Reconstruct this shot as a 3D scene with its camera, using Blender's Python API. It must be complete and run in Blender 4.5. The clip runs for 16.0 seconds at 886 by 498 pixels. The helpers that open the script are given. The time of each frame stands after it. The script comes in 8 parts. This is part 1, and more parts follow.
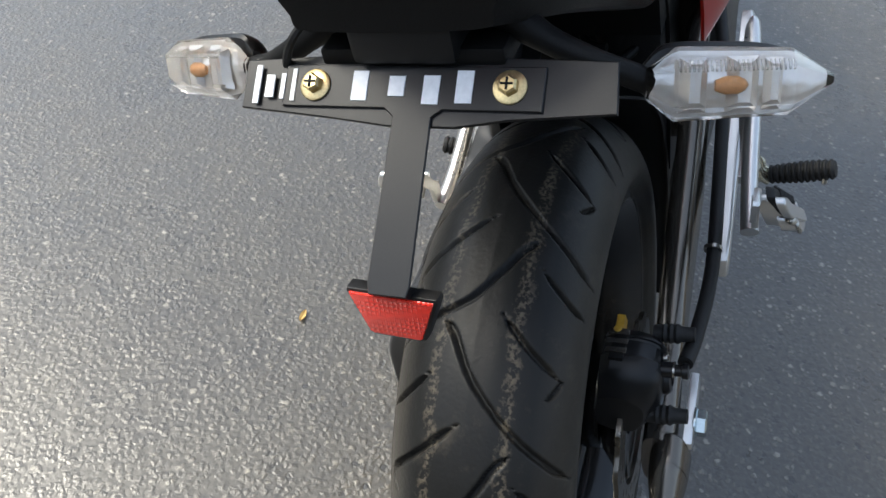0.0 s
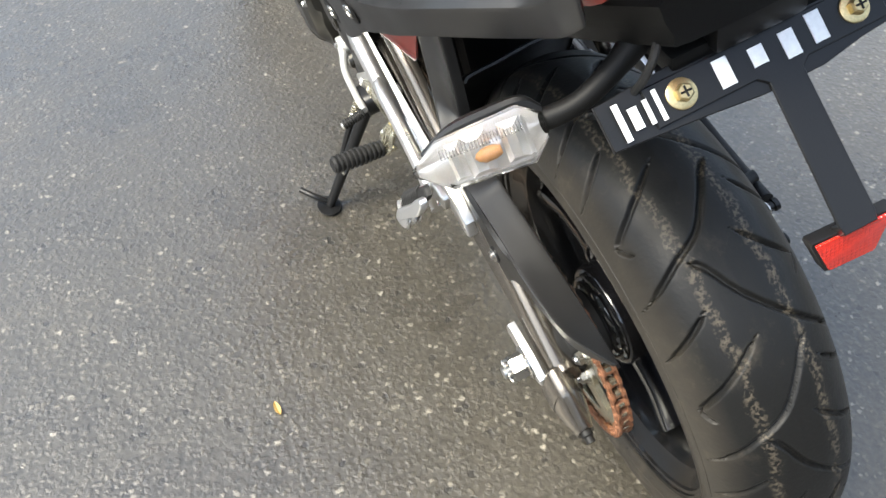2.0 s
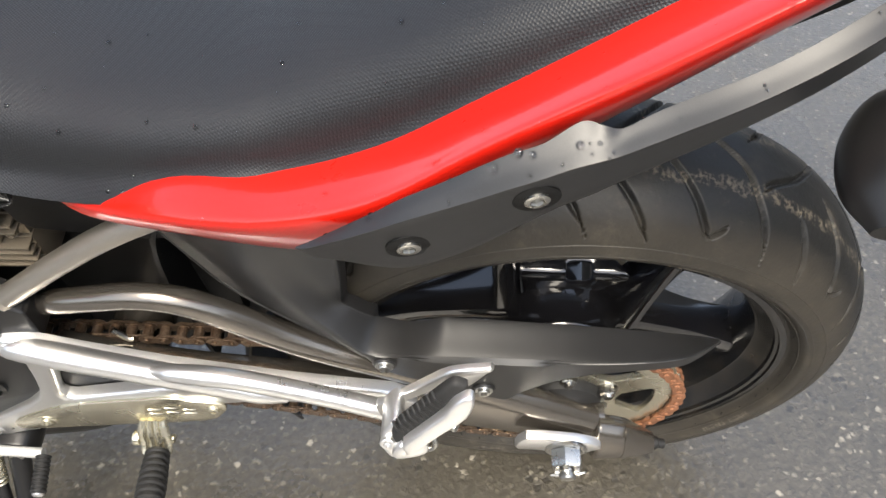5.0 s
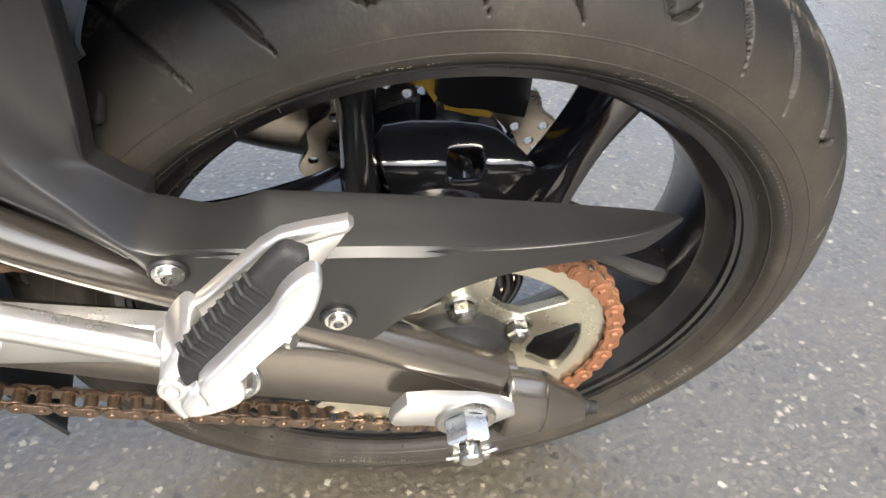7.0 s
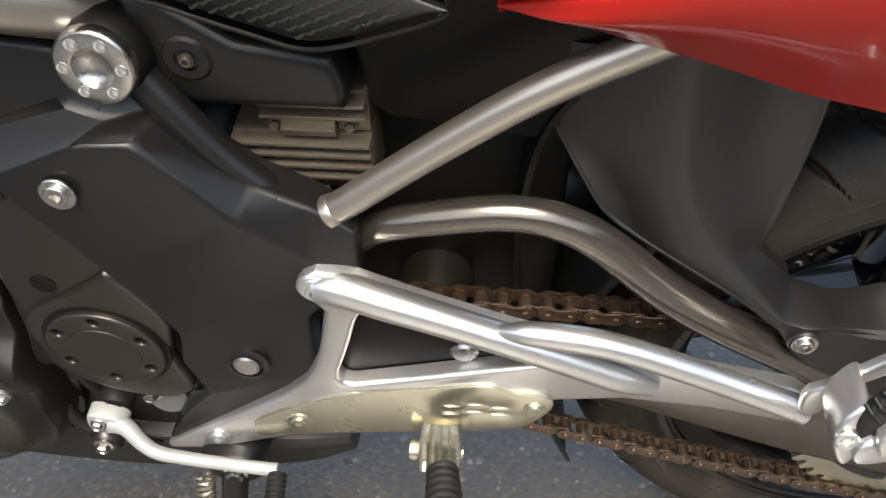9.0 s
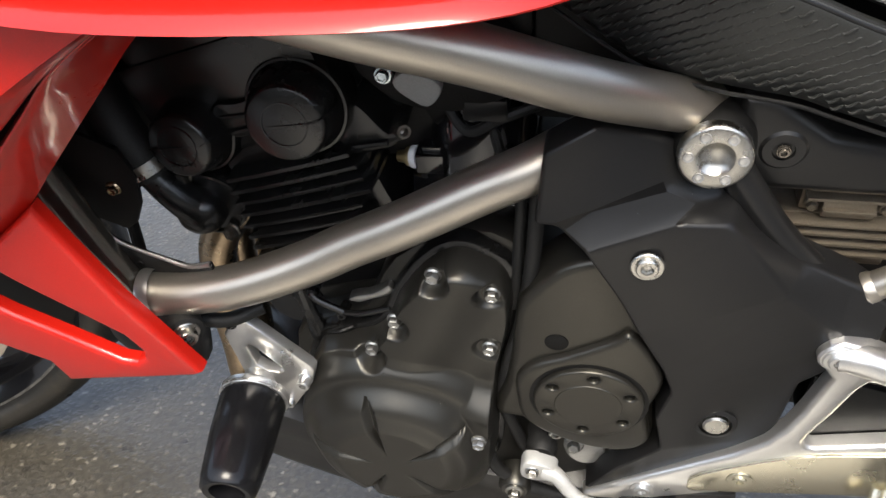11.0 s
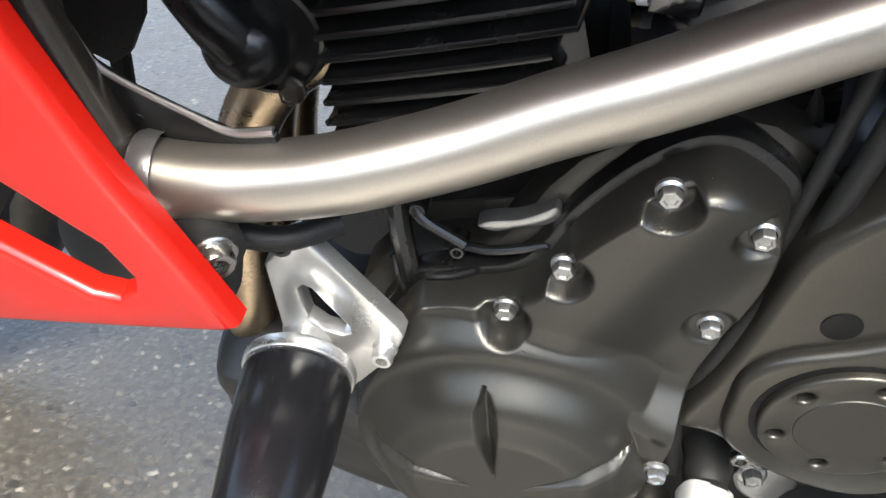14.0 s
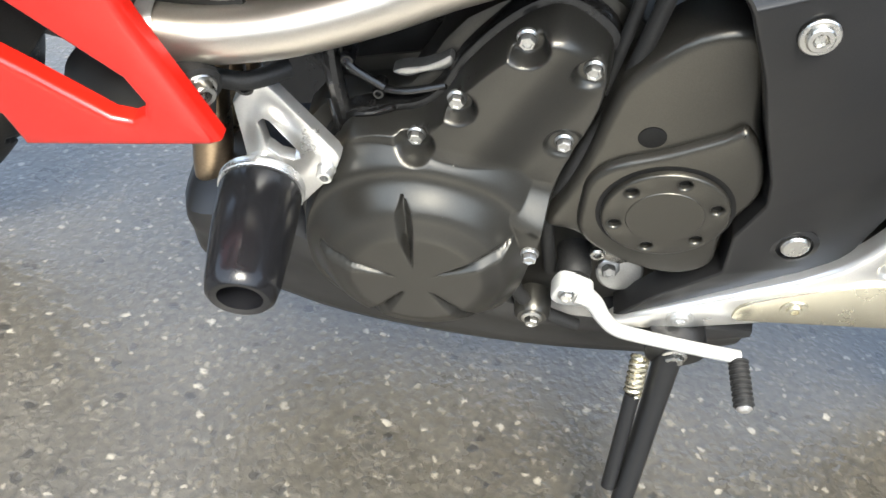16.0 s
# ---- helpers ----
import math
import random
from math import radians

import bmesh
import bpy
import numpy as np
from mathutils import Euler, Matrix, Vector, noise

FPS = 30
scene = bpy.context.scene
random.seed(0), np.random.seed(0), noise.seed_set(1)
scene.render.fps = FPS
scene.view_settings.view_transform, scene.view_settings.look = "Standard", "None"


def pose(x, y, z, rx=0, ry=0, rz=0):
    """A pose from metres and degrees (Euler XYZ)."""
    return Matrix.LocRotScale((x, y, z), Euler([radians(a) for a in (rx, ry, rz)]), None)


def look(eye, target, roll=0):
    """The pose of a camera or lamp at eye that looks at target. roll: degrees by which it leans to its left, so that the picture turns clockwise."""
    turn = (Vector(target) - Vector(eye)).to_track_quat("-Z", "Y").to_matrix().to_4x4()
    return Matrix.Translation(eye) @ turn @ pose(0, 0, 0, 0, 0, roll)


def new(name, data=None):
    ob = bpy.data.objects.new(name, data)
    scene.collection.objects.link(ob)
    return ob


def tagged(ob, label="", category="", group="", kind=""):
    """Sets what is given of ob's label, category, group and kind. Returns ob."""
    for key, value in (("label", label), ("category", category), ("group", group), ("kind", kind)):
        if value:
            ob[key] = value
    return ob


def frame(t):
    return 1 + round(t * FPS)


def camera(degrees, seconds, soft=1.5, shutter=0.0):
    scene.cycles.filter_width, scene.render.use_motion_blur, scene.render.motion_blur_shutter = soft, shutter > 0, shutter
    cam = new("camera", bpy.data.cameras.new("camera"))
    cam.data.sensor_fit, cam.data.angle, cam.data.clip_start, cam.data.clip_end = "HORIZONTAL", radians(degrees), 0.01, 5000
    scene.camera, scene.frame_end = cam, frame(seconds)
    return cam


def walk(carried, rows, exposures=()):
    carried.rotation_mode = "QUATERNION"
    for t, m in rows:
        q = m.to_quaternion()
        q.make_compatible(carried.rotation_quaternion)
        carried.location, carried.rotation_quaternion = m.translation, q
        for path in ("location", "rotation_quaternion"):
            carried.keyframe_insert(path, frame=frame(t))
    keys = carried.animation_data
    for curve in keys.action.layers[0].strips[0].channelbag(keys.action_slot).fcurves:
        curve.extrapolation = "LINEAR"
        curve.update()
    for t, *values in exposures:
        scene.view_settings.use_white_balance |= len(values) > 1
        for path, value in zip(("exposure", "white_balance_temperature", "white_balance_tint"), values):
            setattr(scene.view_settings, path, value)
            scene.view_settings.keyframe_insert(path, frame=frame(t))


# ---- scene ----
# ---------------------------------------------------------------- camera
# The bike frame: x backwards, y to the bike's right, z up along its own centre plane,
# with the rear axle over the origin.  The bike leans to its left on the side stand.
LEAN = 13.62
AXLE = 0.31
HUB_HEIGHT = 0.222 * math.cos(radians(LEAN)) + 0.09
STAND = Matrix.Translation((0, 0, HUB_HEIGHT)) @ Matrix.Rotation(radians(LEAN), 4, "X") @ Matrix.Translation((0, 0, -AXLE))

cam = camera(56.3, 16.0, soft=1.5)
PATH = [
    (0, 0.5456, 0.1957, 1.0625, 47.87, 10.52, 108.29),
    (0.5, 0.5873, 0.0885, 1.0610, 42.87, 9.31, 100.73),
    (1, 0.6570, -0.0332, 1.1324, 39.66, 9.66, 87.08),
    (1.5, 0.5987, -0.1488, 1.1509, 39.69, 10.70, 78.03),
    (2, 0.4795, -0.2654, 1.1861, 36.30, 12.61, 65.66),
    (2.5, 0.3650, -0.3315, 1.2152, 34.99, 12.86, 55.48),
    (3, 0.2935, -0.4229, 1.2506, 32.90, 10.91, 40.11),
    (3.2, 0.2722, -0.4473, 1.2492, 32.23, 9.31, 35.01),
    (5.3, -0.1141, -0.4133, 1.0766, 31.73, -0.15, -2.08),
    (5.5, -0.1130, -0.3836, 1.0195, 32.04, -1.26, -3.62),
    (6, -0.1002, -0.3391, 0.9051, 34.62, -4.27, -3.64),
    (6.5, -0.0911, -0.3799, 0.8476, 38.66, -5.04, -5.78),
    (7, -0.0950, -0.4006, 0.8280, 37.60, -5.74, -7.26),
    (7.5, -0.1342, -0.4113, 0.8326, 36.93, -5.70, -6.74),
    (8, -0.2149, -0.4130, 0.8632, 38.35, -2.64, -3.45),
    (8.5, -0.2972, -0.4357, 0.8893, 39.31, -0.03, 1.70),
    (9, -0.3676, -0.4602, 0.9155, 41.07, 1.29, 4.97),
    (9.5, -0.4412, -0.4869, 0.9498, 41.64, 2.98, 6.74),
    (10, -0.5236, -0.5300, 0.9869, 42.85, 4.10, 8.46),
    (10.2, -0.5510, -0.5347, 1.0005, 42.98, 4.87, 9.24),
    (12.3, -0.8235, -0.4327, 0.8752, 47.68, 1.82, 11.12),
    (12.5, -0.8446, -0.4112, 0.8586, 47.52, 1.44, 12.00),
    (13, -0.8592, -0.3728, 0.8254, 46.33, -0.16, 12.40),
    (13.5, -0.8409, -0.3694, 0.7940, 44.14, -1.87, 10.81),
    (14, -0.8226, -0.3875, 0.7713, 41.86, -3.25, 10.65),
    (14.5, -0.8159, -0.4058, 0.7522, 38.87, -4.70, 10.06),
    (15, -0.7935, -0.4189, 0.7492, 36.78, -5.71, 8.58),
    (15.5, -0.7765, -0.4542, 0.7658, 35.64, -6.34, 7.34),
    (16, -0.8023, -0.5080, 0.8522, 35.20, -5.98, 6.50),
]
EXPOSURES = [(t, e, k, 5 if t < 3.5 or t > 14 else 9) for t, e, k in ((0, 1.65, 6600), (0.5, 1.95, 6600), (1, 2.2, 6650), (2.5, 2.28, 6700), (3, 2.1, 6700), (5.5, 2.12, 6900), (7, 2.65, 6950), (8.5, 1.8, 6850), (9.5, 1.62, 6800), (10, 1.52, 6800), (12.5, 2.45, 6850), (13.5, 2.56, 6650), (14.5, 2.42, 6400), (15, 2.64, 6450), (16, 2.74, 6500))]
walk(cam, [(t, STAND @ pose(*row)) for t, *row in PATH], EXPOSURES)

# ---------------------------------------------------------------- light
world = bpy.data.worlds.new("sky")
scene.world = world
world.use_nodes = True
wn = world.node_tree
wn.nodes.clear()
sky = wn.nodes.new("ShaderNodeTexSky")
sky.sky_type = "NISHITA"
sky.sun_disc = False
sky.sun_elevation = radians(53)
sky.sun_rotation = radians(177)
sky.air_density = 1.0
sky.dust_density = 2.0
back = wn.nodes.new("ShaderNodeBackground")
back.inputs["Strength"].default_value = 0.122
wout = wn.nodes.new("ShaderNodeOutputWorld")
haze = wn.nodes.new("ShaderNodeHueSaturation")
haze.inputs["Saturation"].default_value = 0.74
wn.links.new(sky.outputs[0], haze.inputs["Color"])
wn.links.new(haze.outputs[0], back.inputs[0])
wn.links.new(back.outputs[0], wout.inputs[0])

sun_data = bpy.data.lights.new("sun", "SUN")
sun_data.energy = 1.45
sun_data.angle = radians(27)
sun_data.color = (1.0, 0.94, 0.84)
sun = new("sun", sun_data)
sun.matrix_world = look((0.10, -1.9, 2.52), (0, 0, 0))

# ---------------------------------------------------------------- materials
def material(name, color, rough=0.5, metal=0.0, grain=0.15, scale=60.0, bump=0.0, bump_scale=400.0,
             wear=0.0, wear_color=(0.3, 0.27, 0.22), wear_scale=9.0, coat=0.0, spec=0.5, stretch=None, rough_var=0.12):
    """A surface with two scales of variation: fine grain, and broad patches of dust or wear."""
    m = bpy.data.materials.new(name)
    m.use_nodes = True
    nt = m.node_tree
    p = nt.nodes["Principled BSDF"]
    p.inputs["Metallic"].default_value = metal
    p.inputs["Specular IOR Level"].default_value = spec
    p.inputs["Coat Weight"].default_value = coat
    p.inputs["Coat Roughness"].default_value = 0.06
    tc = nt.nodes.new("ShaderNodeTexCoord")
    src = tc.outputs["Object"]
    if stretch:
        mp = nt.nodes.new("ShaderNodeMapping")
        mp.inputs["Scale"].default_value = stretch
        nt.links.new(src, mp.inputs[0])
        src = mp.outputs[0]
    fine = nt.nodes.new("ShaderNodeTexNoise")
    fine.inputs["Scale"].default_value = scale
    fine.inputs["Detail"].default_value = 5
    nt.links.new(src, fine.inputs[0])
    broad = nt.nodes.new("ShaderNodeTexNoise")
    broad.inputs["Scale"].default_value = wear_scale
    broad.inputs["Detail"].default_value = 8
    broad.inputs["Roughness"].default_value = 0.65
    nt.links.new(tc.outputs["Object"], broad.inputs[0])
    ramp = nt.nodes.new("ShaderNodeValToRGB")
    lo = [c * (1 - grain) for c in color]
    hi = [min(1, c * (1 + grain)) for c in color]
    ramp.color_ramp.elements[0].color = (*lo, 1)
    ramp.color_ramp.elements[1].color = (*hi, 1)
    ramp.color_ramp.elements[0].position, ramp.color_ramp.elements[1].position = 0.3, 0.7
    nt.links.new(fine.outputs[0], ramp.inputs[0])
    out = ramp.outputs[0]
    patch = nt.nodes.new("ShaderNodeMapRange")
    patch.inputs[1].default_value, patch.inputs[2].default_value = 0.48, 0.75
    patch.inputs[3].default_value, patch.inputs[4].default_value = 0.0, wear
    nt.links.new(broad.outputs[0], patch.inputs[0])
    if wear > 0:
        mix = nt.nodes.new("ShaderNodeMix")
        mix.data_type = "RGBA"
        nt.links.new(patch.outputs[0], mix.inputs[0])
        nt.links.new(out, mix.inputs[6])
        mix.inputs[7].default_value = (*wear_color, 1)
        out = mix.outputs[2]
    nt.links.new(out, p.inputs["Base Color"])
    rr = nt.nodes.new("ShaderNodeMapRange")
    rr.inputs[1].default_value, rr.inputs[2].default_value = 0.3, 0.7
    rr.inputs[3].default_value = max(0.02, rough - rough_var * rough)
    rr.inputs[4].default_value = min(1, rough + rough_var * rough)
    nt.links.new(broad.outputs[0], rr.inputs[0])
    nt.links.new(rr.outputs[0], p.inputs["Roughness"])
    if bump > 0:
        bn = nt.nodes.new("ShaderNodeTexNoise")
        bn.inputs["Scale"].default_value = bump_scale
        bn.inputs["Detail"].default_value = 3
        nt.links.new(src, bn.inputs[0])
        bp = nt.nodes.new("ShaderNodeBump")
        bp.inputs["Strength"].default_value = bump
        bp.inputs["Distance"].default_value = 0.001
        nt.links.new(bn.outputs[0], bp.inputs["Height"])
        nt.links.new(bp.outputs[0], p.inputs["Normal"])
    return m


def clear_material(name, color, rough=0.05, ior=1.5, weight=1.0):
    m = bpy.data.materials.new(name)
    m.use_nodes = True
    p = m.node_tree.nodes["Principled BSDF"]
    p.inputs["Base Color"].default_value = (*color, 1)
    p.inputs["Roughness"].default_value = rough
    p.inputs["IOR"].default_value = ior
    p.inputs["Transmission Weight"].default_value = weight
    return m


RED = material("red_paint", (0.46, 0.010, 0.005), 0.30, 0.0, 0.05, 900, coat=0.7, wear=0.05, wear_color=(0.46, 0.02, 0.012), wear_scale=14, spec=0.3)
PLASTIC = material("matt_black_plastic", (0.0085, 0.0085, 0.0088), 0.33, 0, 0.25, 1500, 0.03, 1800, wear=0.05, wear_color=(0.060, 0.050, 0.038), wear_scale=14, spec=0.34)
GUARD = material("satin_black_plastic", (0.0125, 0.0123, 0.0122), 0.40, 0, 0.2, 1500, 0.03, 2200, wear=0.05, wear_color=(0.06, 0.05, 0.042), wear_scale=12, spec=0.5)
RAIL = material("satin_black_rail_paint", (0.014, 0.014, 0.0145), 0.40, 0, 0.2, 1500, 0.05, 2200, wear=0.05, wear_color=(0.06, 0.055, 0.05), wear_scale=12, spec=0.42)
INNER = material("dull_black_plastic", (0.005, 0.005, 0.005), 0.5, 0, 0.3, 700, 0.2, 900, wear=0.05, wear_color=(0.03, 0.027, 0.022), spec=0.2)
GLOSS = material("gloss_black_paint", (0.005, 0.005, 0.006), 0.12, 0, 0.2, 500, coat=0.5, wear=0.08, wear_color=(0.05, 0.045, 0.035), wear_scale=16)
ENGINE = material("satin_dark_engine_paint", (0.062, 0.060, 0.054), 0.31, 0.8, 0.12, 1600, 0.03, 2400, wear=0.12, wear_color=(0.052, 0.049, 0.043), wear_scale=8, spec=0.3)
FINS = material("black_cylinder_paint", (0.006, 0.006, 0.006), 0.26, 0, 0.25, 900, 0.04, 1400, wear=0.06, wear_color=(0.06, 0.055, 0.05), wear_scale=15, spec=0.5)
COVER = material("dark_bronze_cover_paint", (0.064, 0.061, 0.053), 0.31, 0.8, 0.12, 1500, 0.03, 2000, wear=0.2, wear_color=(0.08, 0.074, 0.062), wear_scale=9, spec=0.3)
TUBE = material("satin_titanium_paint", (0.45, 0.415, 0.36), 0.34, 0.9, 0.04, 1200, 0.04, 2600, wear=0.05, wear_color=(0.36, 0.33, 0.28), wear_scale=12)
SWING = material("dark_titanium_paint", (0.17, 0.153, 0.132), 0.22, 0.85, 0.05, 1200, 0.04, 2600, wear=0.12, wear_color=(0.17, 0.15, 0.125), wear_scale=10)
ALLOY = material("satin_cast_alloy", (0.68, 0.675, 0.66), 0.30, 0.9, 0.05, 1200, 0.10, 1500, wear=0.12, wear_color=(0.55, 0.54, 0.51), wear_scale=10)
STEEL = material("bright_zinc_steel", (0.47, 0.46, 0.43), 0.28, 1.0, 0.1, 900, 0.06, 1600, wear=0.3, wear_color=(0.38, 0.35, 0.28), wear_scale=60)
CHAMPAGNE = material("champagne_zinc_plate", (0.58, 0.545, 0.43), 0.26, 0.9, 0.06, 900, 0.05, 1800, wear=0.2, wear_color=(0.45, 0.42, 0.32), wear_scale=14)
GOLD = material("yellow_passivated_steel", (0.60, 0.47, 0.24), 0.3, 0.9, 0.15, 700, 0.08, 1500, wear=0.35, wear_color=(0.42, 0.24, 0.13), wear_scale=50)
BRASS_PIPE = material("heat_tinted_steel", (0.52, 0.40, 0.27), 0.28, 1.0, 0.1, 300, 0.03, 1200, wear=0.4, wear_color=(0.38, 0.24, 0.13), wear_scale=18)
CHAIN = material("rusty_chain_steel", (0.17, 0.12, 0.085), 0.34, 0.8, 0.4, 600, 0.2, 1400, wear=0.75, wear_color=(0.07, 0.034, 0.016), wear_scale=110)
RUST = material("orange_rusted_chain", (0.23, 0.098, 0.048), 0.6, 0.2, 0.4, 800, 0.4, 900, wear=0.85, wear_color=(0.10, 0.045, 0.022), wear_scale=120)
RUBBER = material("black_rubber", (0.012, 0.012, 0.012), 0.55, 0, 0.3, 700, 0.2, 1100, wear=0.12, wear_color=(0.06, 0.055, 0.05), wear_scale=20, spec=0.3)
NYLON = material("black_nylon_slider", (0.007, 0.007, 0.008), 0.20, 0, 0.2, 900, 0.03, 1500, wear=0.2, wear_color=(0.022, 0.022, 0.023), wear_scale=25, spec=0.32)
DISC = material("ground_steel_disc", (0.33, 0.30, 0.26), 0.3, 1.0, 0.1, 900, 0.05, 1800, wear=0.3, wear_color=(0.2, 0.16, 0.12), wear_scale=30)
CALIPER_GOLD = material("gold_caliper_paint", (0.62, 0.36, 0.05), 0.35, 0.3, 0.1, 500, wear=0.25, wear_color=(0.3, 0.17, 0.05), wear_scale=25)
REGULATOR = material("brown_anodised_alloy", (0.18, 0.152, 0.115), 0.42, 0.6, 0.1, 900, 0.1, 1300, wear=0.25, wear_color=(0.12, 0.1, 0.075), wear_scale=20)
RENDER_COAT = material("weathered_render", (0.13, 0.12, 0.105), 0.85, 0, 0.15, 30, 0.3, 60, wear=0.5, wear_color=(0.08, 0.074, 0.062), wear_scale=0.7)
LEVER = material("matt_silver_paint", (0.44, 0.44, 0.425), 0.42, 0.35, 0.06, 900, 0.1, 1500, wear=0.2, wear_color=(0.44, 0.43, 0.40), wear_scale=30)
ZINC = material("dull_zinc_bolt", (0.35, 0.35, 0.34), 0.33, 0.9, 0.1, 900, 0.05, 1500, wear=0.3, wear_color=(0.25, 0.24, 0.22), wear_scale=60)
LETTER = material("dusty_rubber", (0.085, 0.073, 0.058), 0.7, 0, 0.3, 500)
RIM = material("dirty_gloss_black_paint", (0.006, 0.006, 0.006), 0.25, 0, 0.2, 500, 0.05, 900, wear=0.45, wear_color=(0.055, 0.042, 0.03), wear_scale=26, coat=0.25, spec=0.35)
PAINT_PEN = material("white_paint_marker", (0.78, 0.80, 0.82), 0.4, 0, 0.06, 300)
BLUE_ZINC = material("blue_zinc_steel", (0.55, 0.62, 0.64), 0.22, 1.0, 0.08, 800, wear=0.3, wear_color=(0.5, 0.5, 0.42), wear_scale=40)
GREY_CAP = material("grey_plastic", (0.22, 0.22, 0.215), 0.45, 0, 0.08, 900)
ORANGE = material("orange_plastic", (0.75, 0.13, 0.02), 0.4)
AMBER = material("amber_bulb_paint", (0.66, 0.34, 0.15), 0.25, 0, 0.1, 400)
# the amber patches paint the bulb's reflection into the chrome
REFLECT = material("chromed_reflector", (0.86, 0.835, 0.80), 0.24, 0.6, 0.05, 300, 0.3, 320, wear=0.35, wear_color=(0.90, 0.66, 0.44), wear_scale=45)
LENS = clear_material("clear_lens", (0.97, 0.97, 0.97), 0.05)
WATER = clear_material("water", (1, 1, 1), 0.02, 1.33)
LEAF = material("yellow_leaf", (0.46, 0.30, 0.10), 0.5, 0, 0.25, 120, wear=0.4, wear_color=(0.45, 0.22, 0.05), wear_scale=90)


def lens_red(name, color, scale, strength):
    """Moulded red plastic with a fine lattice of prisms."""
    m = material(name, color, 0.22, 0, 0.1, 300, coat=1.0)
    nt = m.node_tree
    tc = nt.nodes.new("ShaderNodeTexCoord")
    vo = nt.nodes.new("ShaderNodeTexVoronoi")
    vo.distance = "CHEBYCHEV"
    vo.inputs["Randomness"].default_value = 0.0
    vo.inputs["Scale"].default_value = scale
    nt.links.new(tc.outputs["Object"], vo.inputs[0])
    bp = nt.nodes.new("ShaderNodeBump")
    bp.inputs["Strength"].default_value = strength
    bp.inputs["Distance"].default_value = 0.002
    nt.links.new(vo.outputs["Distance"], bp.inputs["Height"])
    nt.links.new(bp.outputs[0], nt.nodes["Principled BSDF"].inputs["Normal"])
    return m


REFLECTOR = lens_red("red_prism_reflector", (0.72, 0.02, 0.008), 330, 0.8)
TAIL_LENS = lens_red("red_tail_lens", (0.55, 0.012, 0.008), 200, 0.3)


def tyre_material():
    """Rubber, browned on the sidewall, with a ragged dusty line where the worn tread ends."""
    m = bpy.data.materials.new("tyre_rubber")
    m.use_nodes = True
    nt = m.node_tree
    p = nt.nodes["Principled BSDF"]
    tc = nt.nodes.new("ShaderNodeTexCoord")
    sep = nt.nodes.new("ShaderNodeSeparateXYZ")
    nt.links.new(tc.outputs["Object"], sep.inputs[0])
    n1 = nt.nodes.new("ShaderNodeTexNoise")
    n1.inputs["Scale"].default_value, n1.inputs["Detail"].default_value = 26, 9
    n1.inputs["Roughness"].default_value = 0.75
    nt.links.new(tc.outputs["Object"], n1.inputs[0])
    n2 = nt.nodes.new("ShaderNodeTexNoise")
    n2.inputs["Scale"].default_value, n2.inputs["Detail"].default_value = 260, 6
    nt.links.new(tc.outputs["Object"], n2.inputs[0])

    def node(op, a, b=None, c=None):
        k = nt.nodes.new("ShaderNodeMath")
        k.operation = op
        for i, v in enumerate((a, b, c)):
            if v is None:
                continue
            if isinstance(v, (int, float)):
                k.inputs[i].default_value = v
            else:
                nt.links.new(v, k.inputs[i])
        return k.outputs[0]

    ay = node("ABSOLUTE", sep.outputs[1])
    wob = node("MULTIPLY_ADD", n1.outputs[0], 0.036, -0.018)
    d = node("ABSOLUTE", node("SUBTRACT", node("ADD", ay, wob), 0.030))
    band = node("SUBTRACT", 1.0, node("MINIMUM", node("DIVIDE", d, 0.0062), 1.0))
    speck = node("MINIMUM", node("MAXIMUM", node("MULTIPLY", node("SUBTRACT", n2.outputs[0], 0.46), 8.0), 0.0), 1.0)
    dust = node("MULTIPLY", node("MULTIPLY", node("POWER", band, 0.6), speck), 0.42)
    scuff = node("MULTIPLY", node("MAXIMUM", node("SUBTRACT", n1.outputs[0], 0.55), 0.0), 0.8)
    side = node("MULTIPLY", node("MINIMUM", node("MAXIMUM", node("DIVIDE", node("SUBTRACT", ay, 0.05), 0.02), 0.0), 1.0), 0.27)
    amount = node("MINIMUM", node("ADD", dust, node("ADD", scuff, node("MULTIPLY", side, n1.outputs[0]))), 0.8)
    mix = nt.nodes.new("ShaderNodeMix")
    mix.data_type = "RGBA"
    nt.links.new(amount, mix.inputs[0])
    mix.inputs[6].default_value = (0.0095, 0.0095, 0.0092, 1)
    mix.inputs[7].default_value = (0.17, 0.143, 0.105, 1)
    nt.links.new(mix.outputs[2], p.inputs["Base Color"])
    p.inputs["Specular IOR Level"].default_value = 0.22
    nt.links.new(node("MULTIPLY_ADD", n1.outputs[0], 0.36, 0.26), p.inputs["Roughness"])
    bp = nt.nodes.new("ShaderNodeBump")
    bp.inputs["Strength"].default_value = 0.35
    bp.inputs["Distance"].default_value = 0.0008
    nt.links.new(n2.outputs[0], bp.inputs["Height"])
    nt.links.new(bp.outputs[0], p.inputs["Normal"])
    return m


TYRE = tyre_material()


